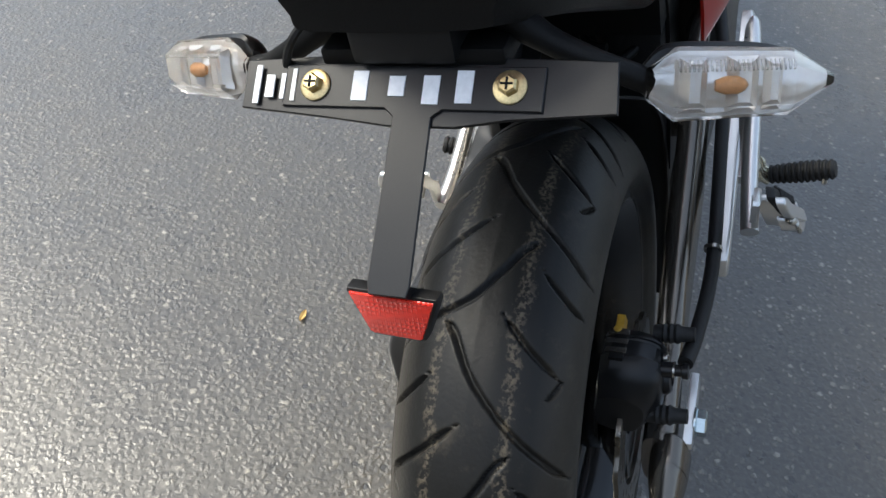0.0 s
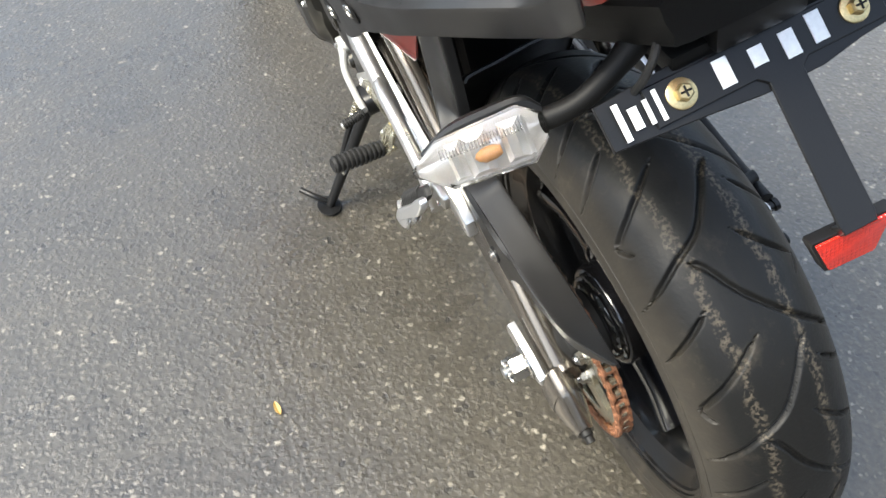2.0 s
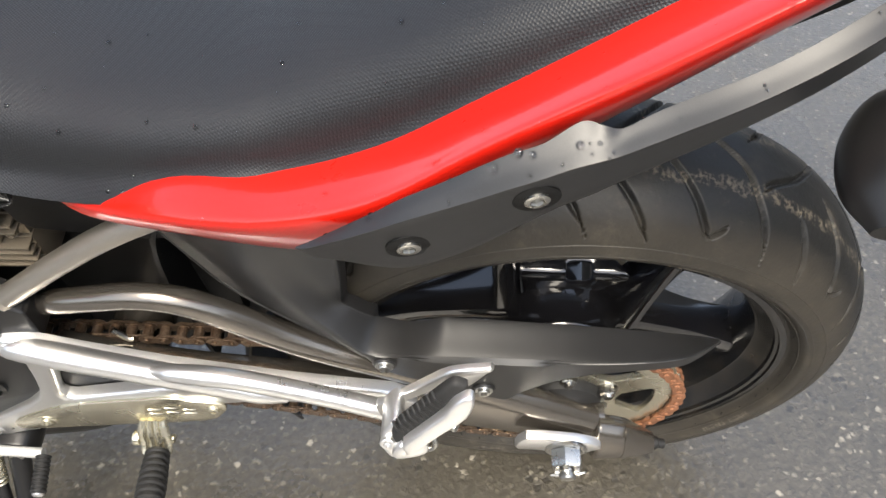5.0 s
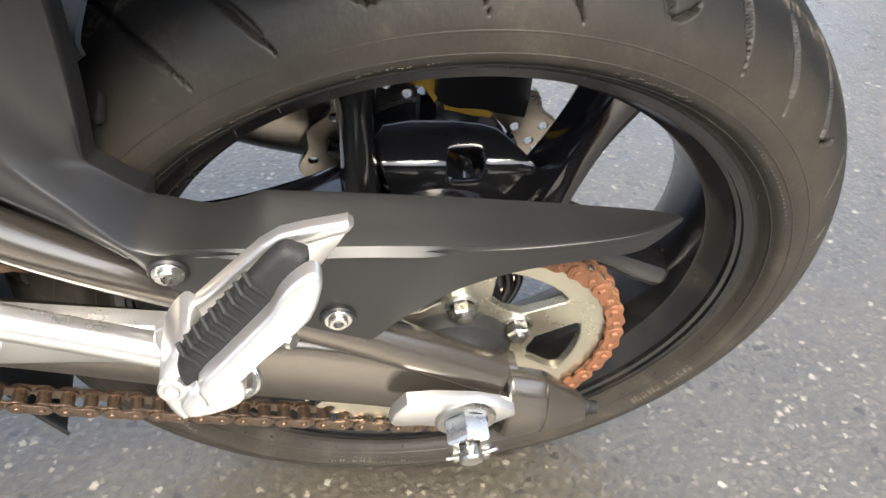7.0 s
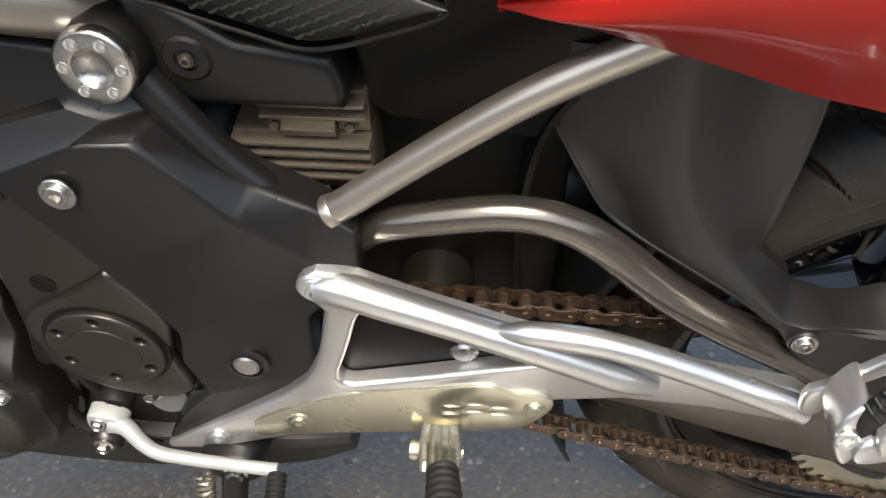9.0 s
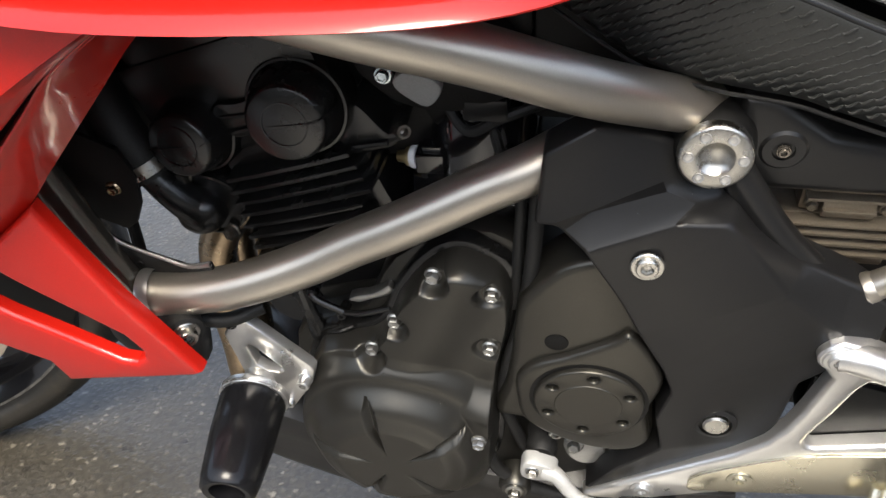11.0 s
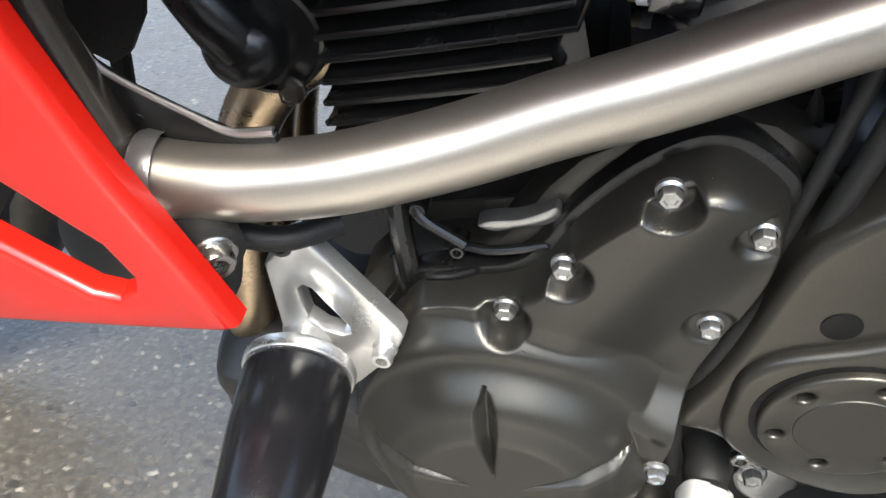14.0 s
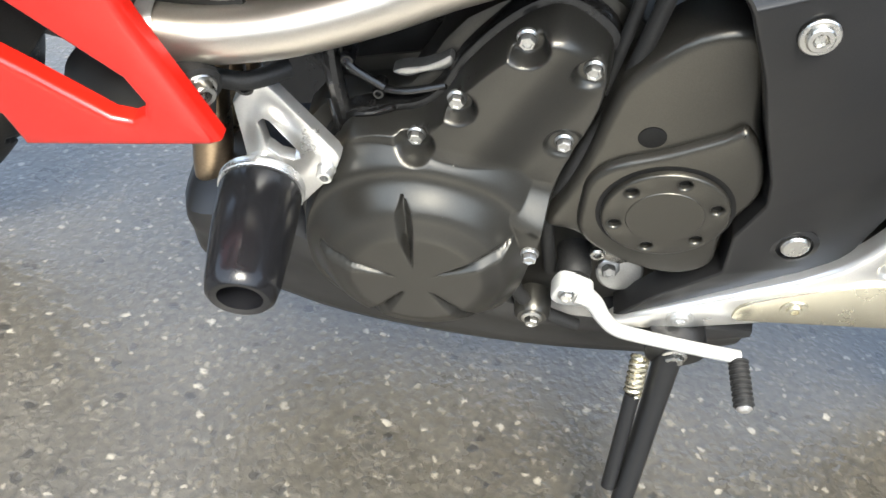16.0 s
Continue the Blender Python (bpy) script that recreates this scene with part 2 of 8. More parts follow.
def seat_material(name, cell, depth, rough):
    """Black vinyl embossed with a woven lattice of small lozenges."""
    m = material(name, (0.0105, 0.011, 0.012), rough, 0, 0.2, 600, wear=0.05, wear_color=(0.04, 0.04, 0.04), wear_scale=8, spec=0.32)
    nt = m.node_tree
    tc = nt.nodes.new("ShaderNodeTexCoord")
    mp = nt.nodes.new("ShaderNodeMapping")
    mp.inputs["Rotation"].default_value = (0, radians(20), radians(45))
    nt.links.new(tc.outputs["Object"], mp.inputs[0])
    vo = nt.nodes.new("ShaderNodeTexVoronoi")
    vo.inputs["Randomness"].default_value = 0.15
    vo.inputs["Scale"].default_value = cell
    nt.links.new(mp.outputs[0], vo.inputs[0])
    bp = nt.nodes.new("ShaderNodeBump")
    bp.inputs["Strength"].default_value = depth
    bp.inputs["Distance"].default_value = 0.0015
    nt.links.new(vo.outputs["Distance"], bp.inputs["Height"])
    nt.links.new(bp.outputs[0], nt.nodes["Principled BSDF"].inputs["Normal"])
    return m


SEAT = seat_material("woven_black_vinyl", 620, 0.26, 0.40)
KNEE = material("moulded_black_vinyl", (0.020, 0.021, 0.0205), 0.34, 0, 0.2, 900, 0.15, 1500, wear=0.1, wear_color=(0.05, 0.05, 0.048), spec=0.35)


def asphalt_material():
    """Damp worn asphalt: dark binder, pale and brown stones of two sizes, broad damp patches."""
    m = bpy.data.materials.new("asphalt")
    m.use_nodes = True
    nt = m.node_tree
    p = nt.nodes["Principled BSDF"]
    tc = nt.nodes.new("ShaderNodeTexCoord")
    co = tc.outputs["Object"]
    wobble = nt.nodes.new("ShaderNodeTexNoise")
    wobble.inputs["Scale"].default_value, wobble.inputs["Detail"].default_value = 130.0, 3.0
    nt.links.new(co, wobble.inputs["Vector"])
    bend = nt.nodes.new("ShaderNodeVectorMath")
    bend.operation = "MULTIPLY_ADD"
    nt.links.new(wobble.outputs["Color"], bend.inputs[0])
    bend.inputs[1].default_value = (0.011, 0.011, 0.0)
    nt.links.new(co, bend.inputs[2])
    co = bend.outputs[0]

    def tex(kind, **kw):
        k = nt.nodes.new(kind)
        for a, v in kw.items():
            k.inputs[a].default_value = v
        nt.links.new(co, k.inputs["Vector"])
        return k

    def ramp(src, stops):
        r = nt.nodes.new("ShaderNodeValToRGB")
        e = r.color_ramp.elements
        while len(e) < len(stops):
            e.new(0.5)
        for el, (pos, c) in zip(e, stops):
            el.position, el.color = pos, (c, c, c, 1) if isinstance(c, (int, float)) else (*c, 1)
        nt.links.new(src, r.inputs[0])
        return r.outputs[0]

    def mix(f, a, b):
        k = nt.nodes.new("ShaderNodeMix")
        k.data_type = "RGBA"
        for i, v in ((0, f), (6, a), (7, b)):
            if isinstance(v, tuple):
                k.inputs[i].default_value = (*v, 1)
            elif isinstance(v, (int, float)):
                k.inputs[i].default_value = v
            else:
                nt.links.new(v, k.inputs[i])
        return k.outputs[2]

    stones = tex("ShaderNodeTexVoronoi", Scale=112.0)
    big = tex("ShaderNodeTexVoronoi", Scale=74.0)
    grit = tex("ShaderNodeTexNoise", Scale=110.0, Detail=3.0)
    broad = tex("ShaderNodeTexNoise", Scale=2.3, Detail=7.0, Roughness=0.6)
    mid = tex("ShaderNodeTexNoise", Scale=24.0, Detail=6.0)
    sep = nt.nodes.new("ShaderNodeSeparateColor")
    nt.links.new(stones.outputs["Color"], sep.inputs[0])
    sepb = nt.nodes.new("ShaderNodeSeparateColor")
    nt.links.new(big.outputs["Color"], sepb.inputs[0])
    base = ramp(grit.outputs[0], [(0.3, (0.044, 0.041, 0.036)), (0.7, (0.088, 0.081, 0.070))])
    stone_col = ramp(sep.outputs[1], [(0.0, (0.052, 0.048, 0.042)), (0.6, (0.090, 0.082, 0.071)), (0.9, (0.135, 0.124, 0.106)), (0.97, (0.24, 0.225, 0.20))])
    inside = ramp(stones.outputs["Distance"], [(0.25, 1.0), (0.42, 0.0)])
    col = mix(inside, base, stone_col)
    pick = ramp(sepb.outputs[0], [(0.925, 0.0), (0.945, 1.0)])
    core = ramp(big.outputs["Distance"], [(0.20, 1.0), (0.42, 0.0)])
    k = nt.nodes.new("ShaderNodeMath")
    k.operation = "MULTIPLY"
    nt.links.new(pick, k.inputs[0])
    nt.links.new(core, k.inputs[1])
    pale = ramp(sepb.outputs[2], [(0.0, (0.14, 0.13, 0.11)), (1.0, (0.30, 0.285, 0.255))])
    col = mix(k.outputs[0], col, pale)
    pit = nt.nodes.new("ShaderNodeMath")
    pit.operation = "MULTIPLY"
    nt.links.new(ramp(sepb.outputs[1], [(0.90, 0.0), (0.95, 1.0)]), pit.inputs[0])
    nt.links.new(ramp(big.outputs["Distance"], [(0.28, 1.0), (0.50, 0.0)]), pit.inputs[1])
    col = mix(pit.outputs[0], col, (0.030, 0.028, 0.025))
    tone = ramp(broad.outputs[0], [(0.3, (0.62, 0.595, 0.53)), (0.7, (1.02, 0.98, 0.88))])
    mul = nt.nodes.new("ShaderNodeMix")
    mul.data_type, mul.blend_type = "RGBA", "MULTIPLY"
    mul.inputs[0].default_value = 1.0
    nt.links.new(col, mul.inputs[6])
    nt.links.new(tone, mul.inputs[7])
    nt.links.new(mul.outputs[2], p.inputs["Base Color"])
    nt.links.new(ramp(mid.outputs[0], [(0.3, 0.28), (0.7, 0.50)]), p.inputs["Roughness"])
    h1 = ramp(stones.outputs["Distance"], [(0.0, 1.0), (0.6, 0.0)])
    add = nt.nodes.new("ShaderNodeMath")
    add.operation = "ADD"
    nt.links.new(h1, add.inputs[0])
    deep = nt.nodes.new("ShaderNodeMath")
    deep.operation = "MULTIPLY_ADD"
    nt.links.new(pit.outputs[0], deep.inputs[0])
    deep.inputs[1].default_value = -1.2
    nt.links.new(mix(0.6, grit.outputs[0], ramp(big.outputs["Distance"], [(0.0, 1.0), (0.7, 0.0)])), deep.inputs[2])
    nt.links.new(deep.outputs[0], add.inputs[1])
    bp = nt.nodes.new("ShaderNodeBump")
    bp.inputs["Strength"].default_value = 0.34
    bp.inputs["Distance"].default_value = 0.004
    nt.links.new(add.outputs[0], bp.inputs["Height"])
    nt.links.new(bp.outputs[0], p.inputs["Normal"])
    # a thin film of water that half fills the relief
    film = nt.nodes.new("ShaderNodeBump")
    film.inputs["Strength"].default_value = 0.15
    film.inputs["Distance"].default_value = 0.0026
    nt.links.new(add.outputs[0], film.inputs["Height"])
    nt.links.new(film.outputs[0], p.inputs["Coat Normal"])
    p.inputs["Coat IOR"].default_value = 1.5
    nt.links.new(ramp(broad.outputs[0], [(0.3, 1.0), (0.65, 0.75)]), p.inputs["Coat Weight"])
    nt.links.new(ramp(broad.outputs[0], [(0.3, 0.24), (0.7, 0.34)]), p.inputs["Coat Roughness"])
    return m


ASPHALT = asphalt_material()

# ---------------------------------------------------------------- mesh helpers
def spline(pts, n=8, closed=False):
    """Points on a Catmull-Rom curve through pts."""
    p = [np.array(q, float) for q in pts]
    m = len(p)
    out = []
    for i in range(m if closed else m - 1):
        if closed:
            a, b, c, d = p[i - 1], p[i], p[(i + 1) % m], p[(i + 2) % m]
        else:
            b, c = p[i], p[i + 1]
            a = p[i - 1] if i else 2 * b - c
            d = p[i + 2] if i + 2 < m else 2 * c - b
        for k in range(n):
            t = k / n
            out.append(0.5 * (2 * b + (c - a) * t + (2 * a - 5 * b + 4 * c - d) * t * t + (3 * b - a - 3 * c + d) * t ** 3))
    if not closed:
        out.append(p[-1])
    return out


def part(name, bm, mat, parent, label="", sharp=35, flat=False):
    """Link a bmesh as one mesh object under a thing or a part."""
    bmesh.ops.recalc_face_normals(bm, faces=bm.faces)
    me = bpy.data.meshes.new(name)
    bm.to_mesh(me)
    bm.free()
    return link(name, me, mat, parent, label, sharp, flat)


def link(name, me, mat, parent, label="", sharp=35, flat=False):
    if parent and parent.parent and parent.parent.parent:
        parent = parent.parent
    me.materials.append(mat)
    if not flat:
        me.polygons.foreach_set("use_smooth", [True] * len(me.polygons))
        me.set_sharp_from_angle(angle=radians(sharp))
    ob = new(name, me)
    ob.parent = parent
    if label:
        tagged(ob, label)
    return ob


def shared(name, me, parent, m):
    """One more object on a mesh that exists."""
    ob = new(name, me)
    ob.parent = parent
    ob.matrix_local = m
    return ob


def add_mesh(bm, verts, faces):
    vs = [bm.verts.new(v) for v in verts]
    for f in faces:
        try:
            bm.faces.new([vs[i] for i in f])
        except ValueError:
            pass
    return vs


def frames_along(path):
    """Tangent and two normals at each point of a path, without twist."""
    path = [Vector(p) for p in path]
    out, up = [], None
    for i, p in enumerate(path):
        t = (path[min(i + 1, len(path) - 1)] - path[max(i - 1, 0)]).normalized()
        if up is None:
            up = Vector((0, 0, 1)) if abs(t.z) < 0.9 else Vector((0, 1, 0))
        u = (up - t * up.dot(t)).normalized()
        up = u
        out.append((p, t, u, t.cross(u)))
    return out


def sweep(path, radius, n=16, caps=True, bm=None, flatten=1.0):
    """A round bar along a path; radius is a number or one for each point; flatten squeezes it sideways."""
    bm = bm or bmesh.new()
    fr = frames_along(path)
    rs = radius if isinstance(radius, (list, tuple, np.ndarray)) else [radius] * len(fr)
    if len(rs) != len(fr):
        rs = np.interp(np.linspace(0, 1, len(fr)), np.linspace(0, 1, len(rs)), rs)
    rings = []
    for (p, t, u, v), r in zip(fr, rs):
        rings.append([bm.verts.new(p + (u * math.cos(a) + v * math.sin(a) * flatten) * r) for a in (2 * math.pi * k / n for k in range(n))])
    for a, b in zip(rings, rings[1:]):
        for k in range(n):
            bm.faces.new((a[k], a[(k + 1) % n], b[(k + 1) % n], b[k]))
    if caps:
        bm.faces.new(rings[0][::-1])
        bm.faces.new(rings[-1])
    return bm


def tube(pts, radius, n=18, k=8, **kw):
    path = spline(pts, k) if len(pts) > 2 else [np.array(pts[0], float) + (np.array(pts[1], float) - np.array(pts[0], float)) * i / 4 for i in range(5)]
    return sweep(path, radius, n, **kw)


def axes(direction):
    d = Vector(direction).normalized()
    u = Vector((0, 0, 1)) if abs(d.z) < 0.9 else Vector((1, 0, 0))
    u = (u - d * u.dot(d)).normalized()
    return d, u, d.cross(u)


def lathe(profile, origin, direction, n=32, bm=None, turn=0.0, close=False):
    """Turn a profile of (radius, height) round the line from origin along direction."""
    bm = bm or bmesh.new()
    o, (d, u, v) = Vector(origin), axes(direction)
    rings = []
    for r, h in profile:
        if r < 1e-6:
            rings.append([bm.verts.new(o + d * h)])
        else:
            rings.append([bm.verts.new(o + d * h + (u * math.cos(a) + v * math.sin(a)) * r) for a in (turn + 2 * math.pi * k / n for k in range(n))])
    pairs = list(zip(rings, rings[1:])) + ([(rings[-1], rings[0])] if close else [])
    for a, b in pairs:
        for k in range(n):
            q = [a[k % len(a)], a[(k + 1) % len(a)], b[(k + 1) % len(b)], b[k % len(b)]]
            q = [x for i, x in enumerate(q) if x not in q[:i]]
            if len(q) > 2:
                bm.faces.new(q)
    return bm


def inset_loop(loop, d):
    """A closed 2D loop moved inwards by d (outwards where d is negative)."""
    p = np.array(loop, float)
    area = 0.5 * np.sum(p[:, 0] * np.roll(p[:, 1], -1) - np.roll(p[:, 0], -1) * p[:, 1])
    s = 1 if area > 0 else -1
    e1, e2 = p - np.roll(p, 1, 0), np.roll(p, -1, 0) - p
    n1 = s * np.stack([-e1[:, 1], e1[:, 0]], 1) / (np.linalg.norm(e1, axis=1)[:, None] + 1e-9)
    n2 = s * np.stack([-e2[:, 1], e2[:, 0]], 1) / (np.linalg.norm(e2, axis=1)[:, None] + 1e-9)
    n = n1 + n2
    n /= np.maximum(np.linalg.norm(n, axis=1), 0.35)[:, None]
    c = np.maximum((n * n1).sum(1), 0.5)[:, None]
    return p + n * d / c


def plate(outer, y0, y1, bevel=0.002, holes=(), steps=2, plane=None, bm=None, dome=None):
    """A plate cut to an outline in x and z, from its face at y0 to its back at y1, with rounded edges.
    dome(x, z) moves the face's points; plane maps (a, b, depth) to a place."""
    bm = bm or bmesh.new()
    sign = 1 if y1 > y0 else -1
    put = plane or (lambda a, b, y: (a, y, b))
    levels = []
    for i in range(steps + 1):
        a = math.pi / 2 * i / steps
        levels.append((bevel * (1 - math.sin(a)), y0 + sign * bevel * (1 - math.cos(a))))
    levels.append((0.0, y1))
    edges_front, edges_back = [], []
    for loop, way in [(outer, 1)] + [(h, -1) for h in holes]:
        rings = []
        for d, y in levels:
            q = inset_loop(loop, way * d) if d else np.array(loop, float)
            rings.append([bm.verts.new(put(a, b, y + (dome(a, b) if dome and y != y1 else 0.0))) for a, b in q])
        for r1, r2 in zip(rings, rings[1:]):
            m = len(r1)
            for k in range(m):
                bm.faces.new((r1[k], r1[(k + 1) % m], r2[(k + 1) % m], r2[k]))
        m = len(rings[0])
        edges_front += [bm.edges.get((rings[0][k], rings[0][(k + 1) % m])) for k in range(m)]
        edges_back += [bm.edges.get((rings[-1][k], rings[-1][(k + 1) % m])) for k in range(m)]
    for es in (edges_front, edges_back):
        bmesh.ops.triangle_fill(bm, use_beauty=True, use_dissolve=False, edges=es)
    return bm


def skin(sections, k=6, m=6, thick=0.004, inward=(0, 1, 0), closed=False):
    """A shell through sections (rows of points), smooth along both ways, with a thickness."""
    rows = [spline(s, m, closed) for s in sections]
    cols = list(zip(*rows))
    grid = np.array([spline(list(c), k) for c in cols]).transpose(1, 0, 2)
    bm = bmesh.new()
    nu, nv = grid.shape[:2]
    gu = np.gradient(grid, axis=0)
    gv = np.gradient(grid, axis=1)
    nrm = np.cross(gu, gv)
    nrm /= np.linalg.norm(nrm, axis=2)[..., None] + 1e-9
    if (nrm.mean((0, 1)) * np.array(inward)).sum() < 0:
        nrm = -nrm
    a = [[bm.verts.new(p) for p in row] for row in grid]
    span = nv if closed else nv - 1
    for i in range(nu - 1):
        for j in range(span):
            bm.faces.new((a[i][j], a[i][(j + 1) % nv], a[i + 1][(j + 1) % nv], a[i + 1][j]))
    if thick:
        b = [[bm.verts.new(p) for p in row] for row in grid + nrm * thick]
        for i in range(nu - 1):
            for j in range(span):
                bm.faces.new((b[i][j], b[i + 1][j], b[i + 1][(j + 1) % nv], b[i][(j + 1) % nv]))
        for i in range(nu - 1):
            if not closed:
                bm.faces.new((a[i][0], a[i + 1][0], b[i + 1][0], b[i][0]))
                bm.faces.new((a[i][-1], b[i][-1], b[i + 1][-1], a[i + 1][-1]))
        for j in range(span):
            bm.faces.new((a[0][j], b[0][j], b[0][(j + 1) % nv], a[0][(j + 1) % nv]))
            bm.faces.new((a[-1][j], a[-1][(j + 1) % nv], b[-1][(j + 1) % nv], b[-1][j]))
    return bm


def solid(sections, k=6, m=5):
    """A closed body through closed sections, capped at both ends."""
    rows = [spline(s, m, True) for s in sections]
    cols = list(zip(*rows))
    grid = np.array([spline(list(c), k) for c in cols]).transpose(1, 0, 2)
    bm = bmesh.new()
    a = [[bm.verts.new(p) for p in row] for row in grid]
    nv = grid.shape[1]
    for i in range(len(a) - 1):
        for j in range(nv):
            bm.faces.new((a[i][j], a[i][(j + 1) % nv], a[i + 1][(j + 1) % nv], a[i + 1][j]))
    bm.faces.new(a[0][::-1])
    bm.faces.new(a[-1])
    return bm


def box(x0, x1, y0, y1, z0, z1, bevel=0.003, bm=None):
    own = bmesh.new()
    bmesh.ops.create_cube(own, size=1, matrix=Matrix.Translation(((x0 + x1) / 2, (y0 + y1) / 2, (z0 + z1) / 2)) @ Matrix.Diagonal((x1 - x0, y1 - y0, z1 - z0, 1)))
    if bevel:
        bmesh.ops.bevel(own, geom=own.edges[:], offset=bevel, segments=2, affect="EDGES", profile=0.6)
    return own


def join(*many):
    """Several bmeshes of one part as one."""
    out = bmesh.new()
    for b in many:
        me = bpy.data.meshes.new("piece")
        b.to_mesh(me)
        b.free()
        out.from_mesh(me)
        bpy.data.meshes.remove(me)
    return out


def mirrored(bm):
    """The same on the bike's other side."""
    bmesh.ops.scale(bm, vec=(1, -1, 1), verts=bm.verts)
    return bm


def circle(cx, cz, r, n=24, squash=1.0):
    return [(cx + r * math.cos(2 * math.pi * i / n), cz + r * squash * math.sin(2 * math.pi * i / n)) for i in range(n)]


def socket_screw(place, direction=(0, -1, 0), r=0.006, h=0.006, washer=0.0):
    """A round screw head with a hexagon socket, and a washer."""
    bm = bmesh.new()
    if washer:
        lathe([(0, -0.0005), (washer, -0.0005), (washer, 0.0008), (washer * 0.93, 0.0015), (r, 0.0015)], place, direction, 24, bm)
    lathe([(r, 0.0), (r, h * 0.8), (r * 0.88, h), (r * 0.55, h)], place, direction, 24, bm)
    lathe([(r * 0.55, h), (r * 0.5, h * 0.35), (0, h * 0.3)], place, direction, 6, bm)
    return bm


def hex_bolt(place, direction=(0, -1, 0), r=0.006, h=0.006, washer=0.009, turn=0.3):
    """A hexagon head on a flange, dished on top."""
    bm = bmesh.new()
    lathe([(0, -0.001), (washer, -0.001), (washer, 0.001), (washer * 0.85, 0.002), (r, 0.0022)], place, direction, 24, bm)
    lathe([(r, 0.002), (r, h * 0.85), (r * 0.86, h), (r * 0.6, h), (r * 0.5, h - 0.0008), (0, h - 0.001)], place, direction, 6, bm, turn)
    return bm


def join_boxes(rows, bevel=0.001):
    """Several bevelled blocks as one mesh."""
    bm = bmesh.new()
    for r in rows:
        other = box(*r, bevel)
        me = bpy.data.meshes.new("block")
        other.to_mesh(me)
        other.free()
        bm.from_mesh(me)
        bpy.data.meshes.remove(me)
    return bm

def facets(verts, faces, back=0.012, bevel=0.003, seg=3, deep=(0, 1, 0)):
    """A faceted panel from its corners, pulled back to a thickness, its creases rounded."""
    bm = bmesh.new()
    vs = [bm.verts.new(v) for v in verts]
    fs = [bm.faces.new([vs[i] for i in f]) for f in faces]
    rim = [e for e in bm.edges if len(e.link_faces) == 1]
    made = bmesh.ops.extrude_edge_only(bm, edges=rim)["geom"]
    for v in [g for g in made if isinstance(g, bmesh.types.BMVert)]:
        v.co += Vector(deep) * back
    bm.edges.ensure_lookup_table()
    bmesh.ops.recalc_face_normals(bm, faces=bm.faces)
    todo = [e for e in bm.edges if len(e.link_faces) == 2 and e.calc_face_angle(0) > 0.06]
    bmesh.ops.bevel(bm, geom=todo, offset=bevel, segments=seg, affect="EDGES", profile=0.5, clamp_overlap=True)
    return bm


# ---------------------------------------------------------------- ground
def build_ground():
    bm = bmesh.new()
    edges = [-600, -60, -12, -4, -2, -1, 0, 1, 2, 4, 12, 60, 600]
    vs = [[bm.verts.new((x, y, 0)) for y in edges] for x in edges]
    for i in range(len(edges) - 1):
        for j in range(len(edges) - 1):
            bm.faces.new((vs[i][j], vs[i + 1][j], vs[i + 1][j + 1], vs[i][j + 1]))
    ob = part("ground", bm, ASPHALT, None)
    tagged(ob, "damp grey asphalt with pale and brown stone chips", "asphalt ground", kind="structure")


build_ground()

# ---------------------------------------------------------------- the motorcycle
bike = new("motorcycle")
bike.empty_display_size = 0.2
bike.matrix_world = STAND
tagged(bike, "red and black naked motorcycle leaning on its side stand on asphalt", "motorcycle")


# ---------------------------------------------------------------- wheels
def groove_depth(arc, y, curves, period, width):
    """How deep the tread is cut at a place of the unrolled tyre: 1 in a groove, 0 beside it."""
    depth = np.zeros_like(arc)
    for pts, w in curves:
        p = np.array(spline(pts, 14))
        taper = np.clip(np.minimum(np.arange(len(p)), np.arange(len(p))[::-1]) / 6.0, 0.3, 1)
        best = np.full(arc.shape, 1e9)
        for shift in (-3 * period, -2 * period, -period, 0, period):
            for (a, b), tp in zip(p, taper):
                best = np.minimum(best, np.hypot(arc - a - shift, y - b) / tp)
        depth = np.maximum(depth, np.clip((1.18 - best / (width * w)) * 2.6, 0, 1))
    return depth


def tyre(parent, name, half_profile, count, curves, steps, groove, mat):
    """A tyre whose grooves are cut into it, built by one stretch of tread and repeated round the wheel."""
    prof = spline(half_profile, 12)
    prof = [(-y, r) for y, r in prof[::-1]] + [(y, r) for y, r in prof[1:]]
    py, pr = np.array(prof).T
    ty, tr = np.gradient(py), np.gradient(pr)
    ln = np.hypot(ty, tr)
    ny, nr = -tr / ln, ty / ln
    top = pr.max()
    period = 2 * math.pi * top / count
    arc = (np.arange(steps) / steps * period)[:, None] + 0 * py[None, :]
    depth = groove_depth(arc, py[None, :] + 0 * arc, curves, period, groove) * 0.0056
    depth *= (pr > top - 0.052)[None, :]
    total = count * steps
    th = np.arange(total) / total * 2 * math.pi
    d = np.tile(depth, (count, 1))
    yy = py[None, :] - ny[None, :] * d
    rr = pr[None, :] - nr[None, :] * d
    co = np.stack([rr * np.cos(th)[:, None], yy, rr * np.sin(th)[:, None]], 2)
    m = len(py)
    idx = np.arange(total * m).reshape(total, m)
    nxt = np.roll(idx, -1, 0)
    faces = np.stack([idx[:, :-1], idx[:, 1:], nxt[:, 1:], nxt[:, :-1]], 2).reshape(-1, 4)
    me = bpy.data.meshes.new(name)
    me.from_pydata(co.reshape(-1, 3).tolist(), [], faces[:, ::-1].tolist())
    me.update()
    return link(name, me, mat, parent, sharp=75)


def tread_curve(pts):
    """A groove given by degrees round the wheel and millimetres across it."""
    return [(radians(a) * 0.3125, y / 1000) for a, y in pts]


